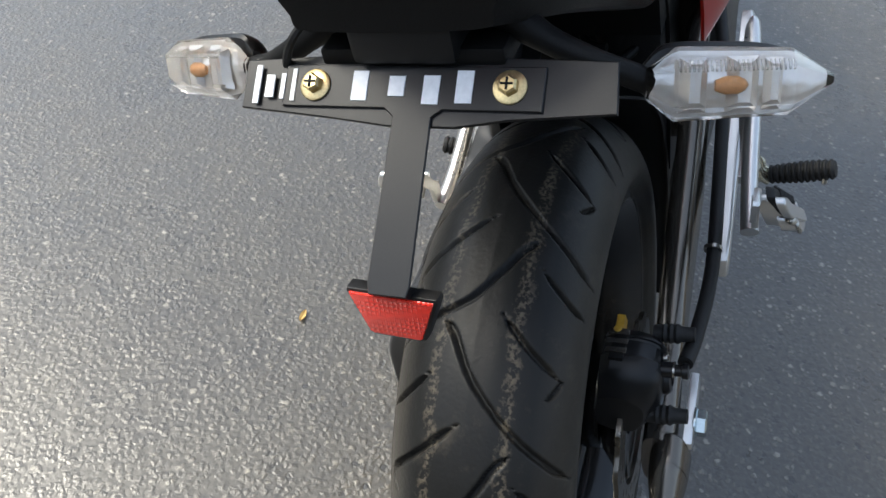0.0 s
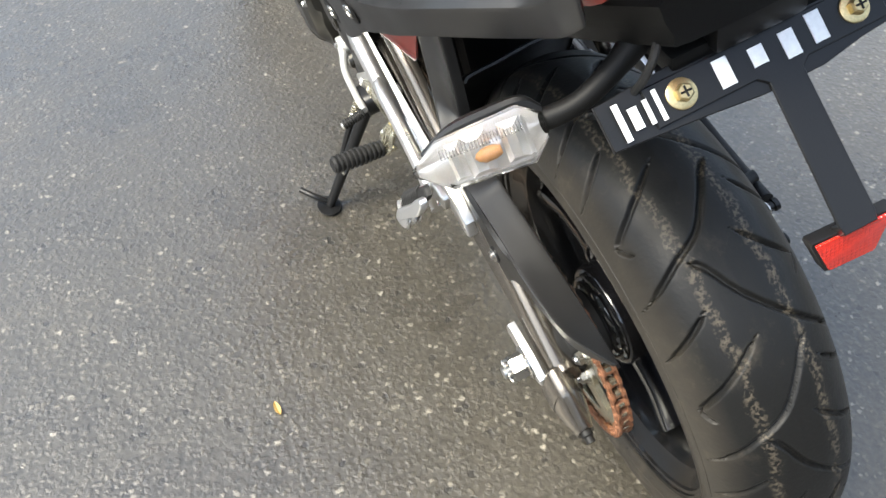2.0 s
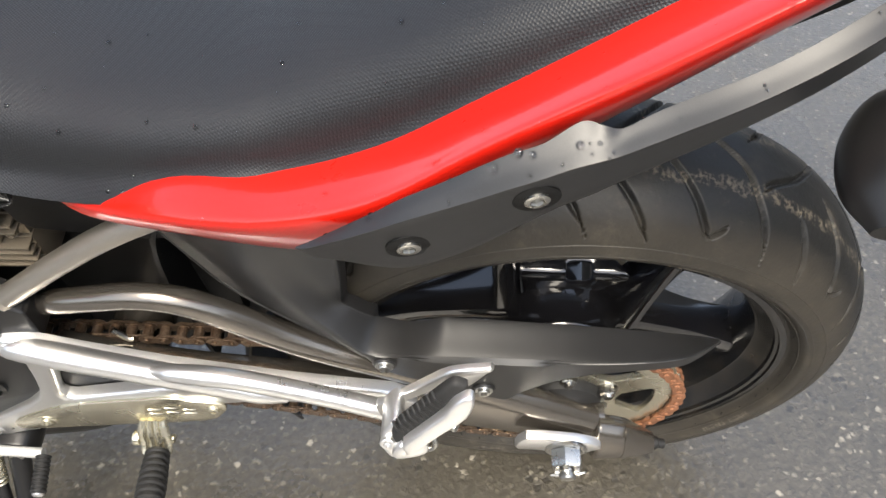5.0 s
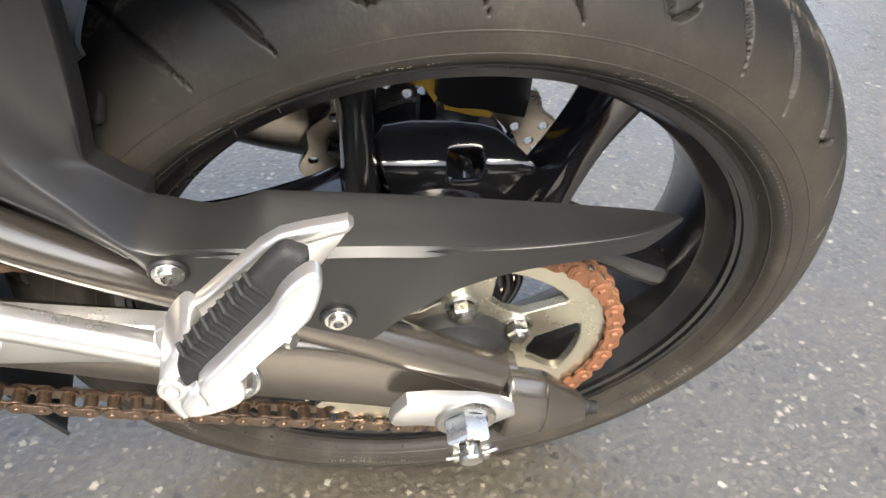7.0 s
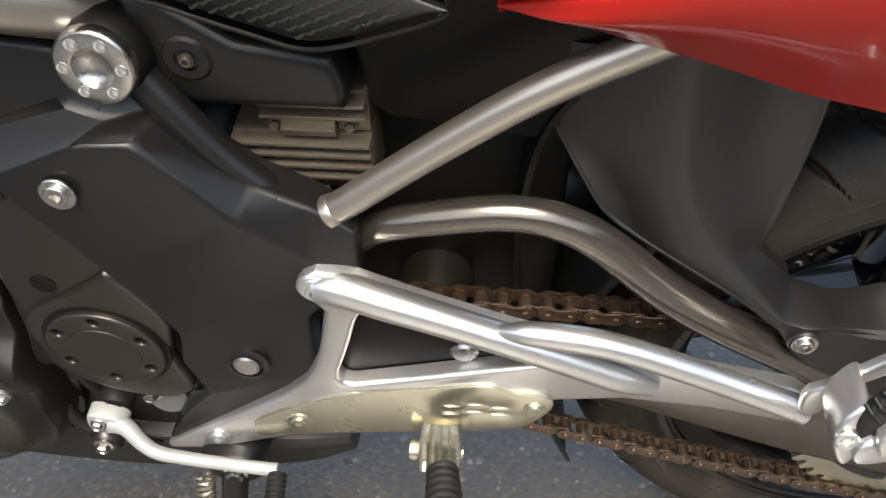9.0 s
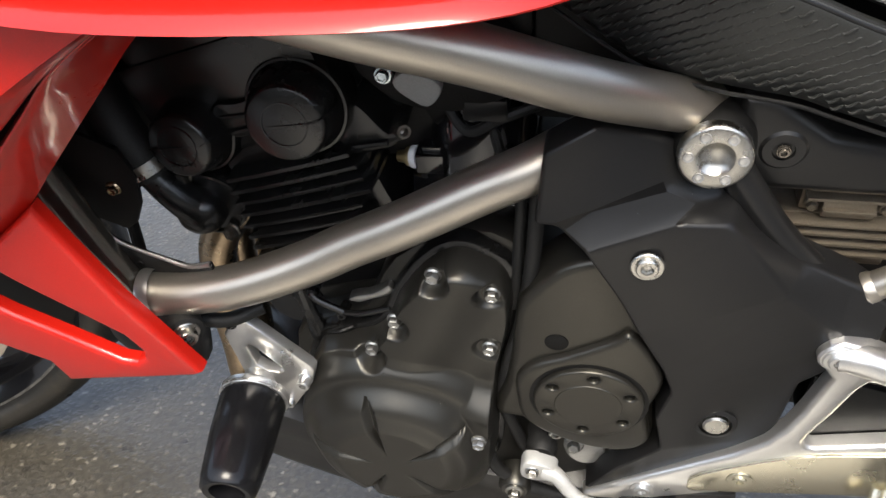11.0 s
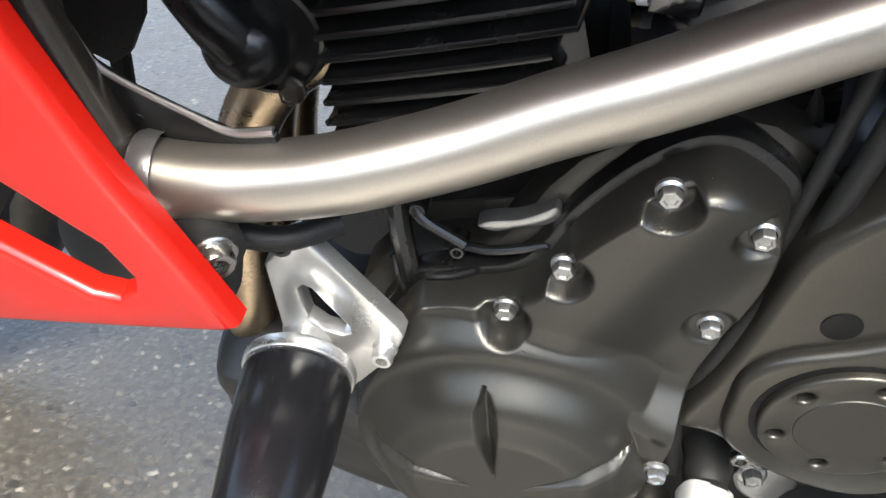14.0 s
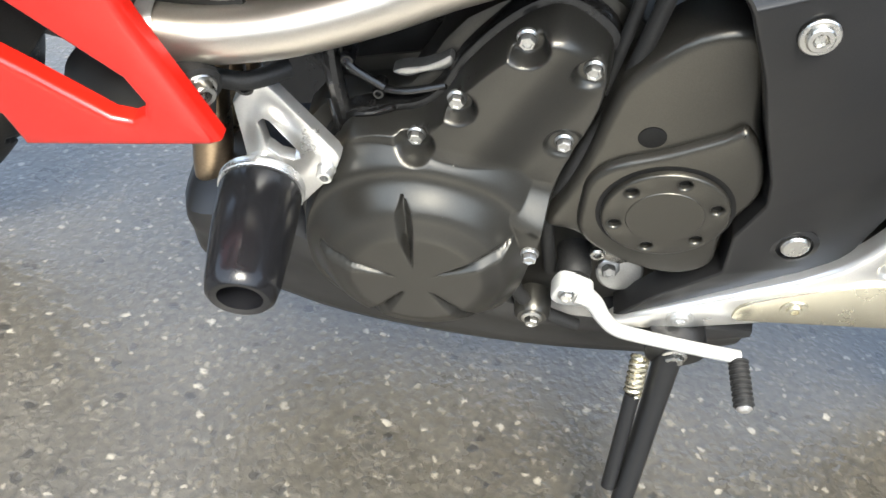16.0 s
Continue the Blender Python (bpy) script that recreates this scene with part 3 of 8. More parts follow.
# One stretch of the tread: on each side a long groove from across the middle, one that
# starts beside the middle and ends in a thin hook, and a short one near the shoulder.
REAR_GROOVES = [(tread_curve(pts), w) for pts, w in (
    (((76.8, 35), (74.6, 24), (71.7, 14), (66.3, -9), (63.0, -39), (58.5, -73)), 1.0),
    (((80.6, -6), (76.3, -33), (72.6, -58), (70.6, -68)), 0.95),
    (((70.6, -68), (69.0, -65), (67.6, -60)), 0.5),
    (((87.3, -35), (84.0, -55), (81.0, -74)), 0.9),
    (((62.4, -28), (60.4, -18), (54.5, 0), (48.3, 30), (43.5, 59), (40.3, 76)), 1.0),
    (((64.3, 18), (60.0, 40), (55.8, 66)), 0.95),
    (((55.8, 66), (54.2, 63), (52.8, 58)), 0.5),
    (((72.4, 40), (68.5, 62), (66.8, 74)), 0.9))]


def rear_wheel():
    wheel = new("rear_wheel")
    wheel.parent = bike
    wheel.location = (0, 0, AXLE)
    half = [(0.0, 0.3125), (0.022, 0.3105), (0.044, 0.303), (0.062, 0.289), (0.0735, 0.273), (0.079, 0.259), (0.0785, 0.248), (0.072, 0.240), (0.0655, 0.2345), (0.0635, 0.229)]
    ty = tyre(wheel, "tyre", half, 11, REAR_GROOVES, 150, 0.0025, TYRE)
    tagged(ty, "worn black tyre with dusty scuffed shoulders and curved grooves")
    # moulded lettering too worn to read, as low bars, and the rubber whiskers of the mould
    letters = bmesh.new()
    rng = random.Random(4)
    for a0, n, big in ((62, 11, 1.0), (96, 9, 1.0), (118, 12, 0.8), (30, 9, 1.7), (200, 14, 1.0), (250, 12, 1.2), (320, 14, 1.0)):
        a = a0
        for i in range(n):
            w, h = rng.uniform(0.6, 1.15) * big, rng.uniform(0.0035, 0.0048) * big
            if rng.random() > 0.12:
                for seg in range(2):
                    t0, t1 = radians(a + seg * w * 0.55), radians(a + seg * w * 0.55 + w * 0.3)
                    r0 = 0.2445 + rng.uniform(-0.0005, 0.0005)
                    quad = []
                    for t, r in ((t0, r0), (t1, r0), (t1, r0 + h), (t0, r0 + h)):
                        yy = -0.0785 + max(0, 0.248 - r) * 0.85
                        quad.append((r * math.cos(t), yy, r * math.sin(t)))
                    v0 = [letters.verts.new((x, y + 0.0004, z)) for x, y, z in quad]
                    v1 = [letters.verts.new((x, y - 0.0009, z)) for x, y, z in quad]
                    letters.faces.new(v1)
                    for k in range(4):
                        letters.faces.new((v0[k], v0[(k + 1) % 4], v1[(k + 1) % 4], v1[k]))
            a += w * 1.45
    tagged(part("lettering", letters, LETTER, ty, "raised worn rubber lettering", flat=True), kind="stuff")
    for r, y in ((0.2412, 0.0733), (0.2535, 0.0792), (0.2655, 0.0768)):
        part("sidewall_ridge", lathe([(r - 0.0011, -0.0006), (r - 0.0004, 0.0006), (r + 0.0004, 0.0006), (r + 0.0011, -0.0006)], (0, -y, 0), (0, -1, 0), 128), TYRE, ty)
    hairs = bmesh.new()
    for i in range(46):
        t = radians(i * 360 / 46 + rng.uniform(-1.5, 1.5))
        r = 0.2365 + rng.uniform(-0.001, 0.0045)
        c, s = math.cos(t), math.sin(t)
        p0 = Vector((r * c, -0.069, r * s))
        sweep([p0, p0 + Vector((-0.0025 * c + rng.uniform(-.001, .001), -0.0035, -0.003 * s))], [0.0005, 0.0003], 5, bm=hairs)
    for i in range(26):
        t = radians(18 + i * 1.15)
        c, s = math.cos(t), math.sin(t)
        p0 = Vector((0.2485 * c, -0.0787, 0.2485 * s))
        sweep([p0, p0 + Vector((0.011 * c + 0.002 * s, -0.0004 + 0.002, 0.011 * s - 0.002 * c))], [0.0007, 0.0004], 5, bm=hairs)
    tagged(part("mould_whisker", hairs, RUBBER, ty, "short rubber mould whiskers"), kind="stuff")
    # rim, spokes and hub
    barrel = [(0.2315, -0.0645), (0.2335, -0.0625), (0.2335, -0.060), (0.226, -0.058), (0.222, -0.050), (0.214, -0.040), (0.2115, -0.020),
              (0.2115, 0.020), (0.214, 0.040), (0.222, 0.050), (0.226, 0.058), (0.2335, 0.060), (0.2335, 0.0625), (0.2315, 0.0645), (0.2265, 0.0645),
              (0.2225, 0.060), (0.2145, 0.050), (0.2065, 0.040), (0.2000, 0.020), (0.1985, 0.0), (0.2000, -0.020), (0.2045, -0.034), (0.2060, -0.0385), (0.2085, -0.0400), (0.2170, -0.0515), (0.2205, -0.0555), (0.2215, -0.0595), (0.2245, -0.0610), (0.2252, -0.0642)]
    part("rim", lathe(barrel, (0, 0, 0), (0, 1, 0), 128, close=True), RIM, wheel, "gloss black cast wheel rim", sharp=25)
    for i in range(3):
        a = radians(84 + i * 120)
        d, n = Vector((math.cos(a), 0, math.sin(a))), Vector((-math.sin(a), 0, math.cos(a)))
        for flank in (-1, 1):
            secs = []
            for along, out, w, y0, y1 in ((0.030, 0.066, 0.016, -0.030, 0.036), (0.080, 0.075, 0.0125, -0.024, 0.028), (0.130, 0.084, 0.0115, -0.021, 0.024), (0.181, 0.093, 0.015, -0.026, 0.026)):
                c = d * along + n * (out - (0.006 if flank > 0 else 0.0)) * flank
                ring = []
                for u, y in ((-1, y0 * 0.7), (-0.55, y0), (0.55, y0), (1, y0 * 0.7), (1, y1 * 0.7), (0.55, y1), (-0.55, y1), (-1, y1 * 0.7)):
                    ring.append(tuple(c + n * u * w + Vector((0, y, 0))))
                secs.append(ring)
            part("spoke", solid(secs, 5, 2), GLOSS, wheel)
    hub = lathe([(0.0, -0.058), (0.03, -0.060), (0.040, -0.062), (0.052, -0.058), (0.058, -0.050), (0.062, -0.036), (0.060, -0.020), (0.050, 0.0), (0.050, 0.030), (0.052, 0.046), (0.050, 0.060), (0.0, 0.062)], (0, 0, 0), (0, 1, 0), 64)
    part("hub", hub, GLOSS, wheel)
    part("cush_drive_carrier", plate(circle(0, 0, 0.066, 64), -0.052, -0.004, 0.010, (), 4), GLOSS, wheel, "gloss black sprocket carrier")
    # webs that join each pair of spokes to the hub: a face that bends back into a roof, with a rounded window over the bend
    outline = [(-0.0262, 0.030), (-0.0350, 0.058), (-0.0440, 0.084), (-0.0420, 0.120), (0.030, 0.120), (0.054, 0.104), (0.070, 0.084), (0.078, 0.062), (0.064, 0.030)]
    window = spline([(0.0035, 0.078), (0.0035, 0.096), (0.0080, 0.101), (0.0260, 0.101), (0.0300, 0.096), (0.0300, 0.078), (0.0260, 0.0715), (0.0080, 0.0715)], 4, True)

    def bent(a, b, y):
        turn = min(max((b - 0.078) / 0.014, 0.0), 1.13)
        rest = max(b - 0.078 - 0.014 * 1.13, 0.0)
        low = min(b, 0.078)
        return (a, -0.004 + 0.014 * (1 - math.cos(turn)) + rest * math.sin(turn) + y * math.cos(turn), low + 0.014 * math.sin(turn) + rest * math.cos(turn) - y * math.sin(turn))
    flat = plate(spline(outline, 3, True), 0.0, 0.006, 0.0022, [window], 2)
    for k in range(11):
        bmesh.ops.bisect_plane(flat, geom=flat.verts[:] + flat.edges[:] + flat.faces[:], plane_co=(0, 0, 0.0775 + k * 0.0018), plane_no=(0, 0, 1))
    for v in flat.verts:
        v.co = bent(v.co.x, v.co.z, v.co.y)
    flank = facets([(-0.0440, -0.0035, 0.088), (-0.0262, -0.0035, 0.050), (-0.0430, 0.022, 0.046), (-0.0560, 0.022, 0.080)], [(0, 1, 2, 3)], 0.006, 0.001, 2)
    for i in range(3):
        turn = Matrix.Rotation(radians(-120 * i), 4, "Y")
        for what, shape in (("spoke_web", flat), ("web_flank", flank)):
            copy = shape.copy()
            bmesh.ops.transform(copy, matrix=turn, verts=copy.verts)
            part(what, copy, GLOSS, wheel, "gloss black cast web with a window" if shape is flat else "")
    # sprocket, outside the carrier
    teeth, ring = 46, []
    for i in range(teeth):
        for f, r in ((-0.30, 0.1175), (-0.14, 0.1265), (0.14, 0.1265), (0.30, 0.1175)):
            a = 2 * math.pi * (i + f) / teeth
            ring.append((r * math.cos(a), r * math.sin(a)))
    cuts = []
    for i in range(6):
        a0 = radians(-4 + 60 * i)
        win = []
        for f in (-20.5, -19, -13, -6, 0, 6, 13, 19, 20.5):
            r = 0.0975 - (0.004 if abs(f) > 20 else 0.0005 if abs(f) > 18 else 0.0)
            win.append((r * math.cos(a0 + radians(f)), r * math.sin(a0 + radians(f))))
        for f in (14, 8, 0, -8, -14):
            r = 0.0585 + 0.005 * abs(f) / 14
            win.append((r * math.cos(a0 + radians(f)), r * math.sin(a0 + radians(f))))
        cuts.append(win)
    cuts.append(circle(0, 0, 0.044, 40))
    sprocket = part("sprocket", plate(ring, -0.0975, -0.0905, 0.0008, cuts, 1), CHAMPAGNE, wheel, "yellow zinc plated rear sprocket with six windows", sharp=30)
    sprocket.location = (0.002, 0, -0.006)
    for i in range(6):
        a = radians(60 * i - 34)
        place = (0.0525 * math.cos(a), -0.0975, 0.0525 * math.sin(a))
        nut = bmesh.new()
        lathe([(0.0, -0.0005), (0.0115, -0.0005), (0.0115, 0.0012), (0.0088, 0.0016)], place, (0, -1, 0), 24, nut)
        lathe([(0.0088, 0.0014), (0.0088, 0.0085), (0.0074, 0.0098), (0.0055, 0.0098)], place, (0, -1, 0), 6, nut, 0.4 * i)
        lathe([(0.0055, 0.0098), (0.0048, 0.0125), (0.0, 0.0128)], place, (0, -1, 0), 16, nut)
        part("sprocket_nut", nut, STEEL, sprocket)
    spacer = lathe([(0.0, -0.118), (0.030, -0.118), (0.034, -0.112), (0.042, -0.108), (0.045, -0.098), (0.045, -0.060)], (0, 0, 0), (0, 1, 0), 40)
    part("axle_seal", spacer, RUBBER, wheel)
    # brake disc on the right, with a waved edge and drilled holes
    edge = []
    for i in range(160):
        a = 2 * math.pi * i / 160
        r = 0.1105 + 0.0030 * math.cos(16 * a)
        edge.append((0.004 + r * math.cos(a), r * math.sin(a)))
    drilled = [circle(0.004, 0, 0.072, 48)]
    for i in range(48):
        a = 2 * math.pi * (i + 0.4) / 48
        r = (0.080, 0.0915, 0.086, 0.1015)[i % 4]
        drilled.append(circle(0.004 + r * math.cos(a), r * math.sin(a), 0.0042, 12))
    part("brake_disc", plate(edge, 0.088, 0.093, 0.0006, drilled, 1), DISC, wheel, "drilled steel brake disc with a waved edge").location = (0.006, 0, -0.006)
    part("disc_bell", lathe([(0.030, 0.060), (0.050, 0.064), (0.062, 0.074), (0.070, 0.080), (0.0745, 0.0815), (0.0745, 0.087), (0.030, 0.087)], (0.002, 0, 0), (0, 1, 0), 56), RIM, wheel, "dirty black brake disc bell")
    for i in range(5):
        a = radians(20 + 72 * i)
        c, s = math.cos(a), math.sin(a)
        arm = sweep([(0.045 * c, 0.075, 0.045 * s), (0.082 * c, 0.084, 0.082 * s)], [0.012, 0.007], 10)
        part("disc_carrier", arm, GLOSS, wheel)


rear_wheel()


def front_wheel():
    wheel = new("front_wheel")
    wheel.parent = bike
    wheel.matrix_local = pose(-1.492, 0.0, 0.304, 0, 0, 25)
    half = [(0.0, 0.300), (0.018, 0.298), (0.034, 0.291), (0.047, 0.280), (0.057, 0.264), (0.060, 0.252), (0.058, 0.243), (0.051, 0.236), (0.0485, 0.229)]
    curves = []
    for side in (-1, 1):
        o = 0.0 if side < 0 else 0.03
        curves.append(([(o + 0.0, side * 0.004), (o + 0.03, side * 0.018), (o + 0.05, side * 0.036), (o + 0.055, side * 0.050)], 1.0))
    tyre(wheel, "tyre", half, 16, curves, 32, 0.003, TYRE)
    barrel = [(0.2315, -0.049), (0.2335, -0.047), (0.224, -0.043), (0.212, -0.025), (0.212, 0.025), (0.224, 0.043), (0.2335, 0.047), (0.2315, 0.049),
              (0.2265, 0.049), (0.222, 0.045), (0.205, 0.025), (0.2, 0.0), (0.205, -0.025), (0.222, -0.045), (0.2265, -0.049)]
    part("rim", lathe(barrel, (0, 0, 0), (0, 1, 0), 96, close=True), GLOSS, wheel, sharp=25)
    part("hub", lathe([(0, -0.062), (0.02, -0.062), (0.034, -0.05), (0.034, 0.05), (0.02, 0.062), (0, 0.062)], (0, 0, 0), (0, 1, 0), 40), GLOSS, wheel)
    for i in range(7):
        a = radians(20 + i * 360 / 7)
        d, n = Vector((math.cos(a), 0, math.sin(a))), Vector((-math.sin(a), 0, math.cos(a)))
        secs = []
        for r, w, h in ((0.028, 0.016, 0.03), (0.1, 0.011, 0.02), (0.204, 0.014, 0.022)):
            secs.append([tuple(d * r + n * u * w + Vector((0, y * h, 0))) for u, y in ((-1, -0.7), (-0.5, -1), (0.5, -1), (1, -0.7), (1, 0.7), (0.5, 1), (-0.5, 1), (-1, 0.7))])
        part("spoke", solid(secs, 4, 2), GLOSS, wheel)
    for side in (-1, 1):
        edge = [((0.160 + 0.003 * math.cos(12 * a) ** 3) * math.cos(a), (0.160 + 0.003 * math.cos(12 * a) ** 3) * math.sin(a)) for a in np.linspace(0, 2 * math.pi, 120, endpoint=False)]
        holes = [circle(0, 0, 0.120, 48)]
        for i in range(36):
            a = 2 * math.pi * i / 36
            r = (0.130, 0.140, 0.150)[i % 3]
            holes.append(circle(r * math.cos(a), r * math.sin(a), 0.0034, 10))
        disc = part("brake_disc", plate(edge, side * 0.072, side * 0.067, 0.0006, holes, 1), DISC, wheel, "drilled steel front brake disc")
        for i in range(5):
            a = radians(12 + 72 * i)
            part("disc_bolt", hex_bolt((0.124 * math.cos(a), side * 0.072, 0.124 * math.sin(a)), (0, side, 0), 0.006, 0.006), BLUE_ZINC, disc)
            arm = sweep([(0.04 * math.cos(a), side * 0.05, 0.04 * math.sin(a)), (0.125 * math.cos(a), side * 0.068, 0.125 * math.sin(a))], [0.014, 0.008], 10)
            part("disc_carrier", arm, GLOSS, disc)


front_wheel()


# ---------------------------------------------------------------- plain unseen walls, added to darken reflections near the horizon
def blocker_wall(name, x0, x1, y0, y1, high=4.6):
    wall = part(name, box(x0, x1, y0, y1, -0.05, high, 0.02), RENDER_COAT, None)
    tagged(wall, "plain wall added out of view to darken low reflections", "wall", kind="structure")


blocker_wall("wall_west", -9.3, 9.3, -8.3, -8.0, 2.5)
blocker_wall("wall_east", -9.3, 9.3, 11.0, 11.3, 3.0)
blocker_wall("wall_north", -9.3, -9.0, -7.995, 10.995, 2.2)
blocker_wall("wall_south", 9.0, 9.3, -7.995, 10.995)


# ---------------------------------------------------------------- swingarm and chain
def swingarm():
    arm = new("swingarm")
    arm.parent = bike
    upper = [(-0.470, -0.100, 0.500), (-0.455, -0.108, 0.523), (-0.434, -0.116, 0.541), (-0.400, -0.118, 0.551), (-0.366, -0.118, 0.556), (-0.336, -0.118, 0.551), (-0.307, -0.118, 0.5325),
             (-0.263, -0.118, 0.491), (-0.221, -0.118, 0.460), (-0.167, -0.118, 0.428), (-0.090, -0.120, 0.386), (-0.030, -0.122, 0.350), (0.030, -0.124, 0.312)]
    girth = [0.0105, 0.0108, 0.0110, 0.0112, 0.0114, 0.0118, 0.0125, 0.0135, 0.0140, 0.0145, 0.0150, 0.0155, 0.0155]
    lower = [(-0.47, -0.128, -0.100, 0.460, 0.400), (-0.36, -0.130, -0.102, 0.425, 0.387), (-0.275, -0.134, -0.103, 0.410, 0.366), (-0.216, -0.134, -0.104, 0.397, 0.341), (-0.148, -0.134, -0.104, 0.382, 0.313),
             (-0.097, -0.134, -0.105, 0.370, 0.296), (-0.045, -0.135, -0.105, 0.352, 0.280), (0.005, -0.137, -0.106, 0.334, 0.260), (0.045, -0.138, -0.106, 0.318, 0.242)]

    def beam(side):
        secs = []
        for x, y0, y1, top, low in lower:
            y0, y1 = (y0, y1) if side < 0 else (-y0, -y1)
            m = (top + low) / 2
            secs.append([(x, y0, m + (top - low) * 0.18), (x, y0 + (y1 - y0) * 0.25, top), (x, y1, top - 0.006), (x, y1, low + 0.006), (x, y0 + (y1 - y0) * 0.25, low), (x, y0, m - (top - low) * 0.18)])
        return solid(secs, 5, 4)

    part("upper_tube", tube(upper, girth, 24, 10), SWING, arm, "bent dark titanium painted upper swingarm tube")
    part("lower_beam", beam(-1), SWING, arm)
    part("upper_tube", mirrored(tube(upper, girth, 24, 8)), SWING, arm)
    part("lower_beam", beam(1), SWING, arm)
    part("cross_tube", tube([(-0.42, -0.10, 0.40), (-0.42, 0.10, 0.40)], 0.03, 24), SWING, arm)
    for side in (-1, 1):
        end = []
        for x, zc, h, w in ((0.036, 0.281, 0.040, 0.021), (0.039, 0.280, 0.044, 0.0235), (0.043, 0.279, 0.044, 0.0235), (0.066, 0.276, 0.038, 0.0225), (0.067, 0.276, 0.0355, 0.021), (0.069, 0.275, 0.0355, 0.021), (0.071, 0.275, 0.037, 0.022), (0.088, 0.269, 0.026, 0.018), (0.108, 0.263, 0.012, 0.012)):
            end.append([(0.036 + (x - 0.036) * 0.92, side * 0.133 + w * 0.9 * math.cos(a), zc + 0.005 + h * 0.88 * math.sin(a)) for a in np.linspace(0, 2 * math.pi, 14, endpoint=False)])
        cap = part("end_cap", solid(end, 4, 2), SWING, arm, "cast swingarm end cap")
        pin = bmesh.new()
        lathe([(0.0075, -0.006), (0.0075, 0.006), (0.0055, 0.008), (0.0055, 0.015), (0.0, 0.016)], (0.100, side * 0.133, 0.268), (0.88, 0, -0.25), 12, pin)
        part("adjuster_screw", pin, RUBBER, cap, "black capped adjuster screw")
    # adjuster block, axle nut and its split pin
    for side in (-1, 1):
        out = [(-0.0475, 0.3060), (-0.0450, 0.3190), (-0.0370, 0.3330), (-0.0190, 0.3335), (0.0120, 0.3275), (0.0290, 0.3195), (0.0395, 0.3120), (0.0410, 0.3035), (0.0340, 0.2985), (0.0240, 0.2900), (-0.0080, 0.2890), (-0.0150, 0.2950), (-0.0260, 0.2985), (-0.0440, 0.3000)]
        block = part("chain_adjuster", plate([(a, b) for a, b in out], side * 0.1545, side * 0.1450, 0.0026), ALLOY, arm, "silver alloy chain adjuster block")
        if side < 0:
            nut = bmesh.new()
            p = (0.005, -0.1545, 0.3065)
            lathe([(0, -0.001), (0.0215, -0.001), (0.0215, 0.0018), (0.020, 0.003), (0.0155, 0.003)], p, (0, -1, 0), 36, nut)
            lathe([(0.0165, 0.003), (0.0165, 0.019), (0.0145, 0.0215), (0.0125, 0.0215)], p, (0, -1, 0), 6, nut, 0.2)
            for k in range(6):
                a = 2 * math.pi * k / 6 + 0.2
                o = axes((0, -1, 0))
                c = Vector(p) + o[0] * 0.024 + (o[1] * math.cos(a) + o[2] * math.sin(a)) * 0.0112
                seg = box(-0.0028, 0.0028, -0.0034, 0.0034, -0.0028, 0.0028, 0.0008)
                bmesh.ops.transform(seg, matrix=Matrix.Translation(c), verts=seg.verts)
                tmp = bpy.data.meshes.new("piece")
                seg.to_mesh(tmp)
                seg.free()
                nut.from_mesh(tmp)
                bpy.data.meshes.remove(tmp)
            lathe([(0.0085, 0.018), (0.0085, 0.030), (0.007, 0.032), (0, 0.032)], p, (0, -1, 0), 24, nut)
            axle_nut = part("axle_nut", nut, STEEL, block, "castellated zinc axle nut")
            part("split_pin", tube([(-0.011, -0.1805, 0.3005), (0.005, -0.1815, 0.3065), (0.021, -0.1805, 0.3105), (0.024, -0.1765, 0.3045)], 0.0013, 8, 5), STEEL, block)
        else:
            part("axle_head", hex_bolt((0.010, 0.1545, 0.310), (0, 1, 0), 0.0145, 0.012, 0.019), BLUE_ZINC, block, "blue zinc axle head")
    # brake hose along the right tube
    part("brake_hose", tube([(-0.40, 0.135, 0.58), (-0.30, 0.150, 0.53), (-0.18, 0.156, 0.455), (-0.09, 0.158, 0.43), (-0.01, 0.152, 0.428), (0.035, 0.146, 0.435)], 0.0075, 14), RUBBER, arm)
    part("hose_clip", lathe([(0.0078, -0.002), (0.0096, -0.002), (0.0096, 0.002), (0.0078, 0.002)], (-0.12, 0.157, 0.438), (0.95, 0, -0.3), 20, close=True), STEEL, arm)


swingarm()


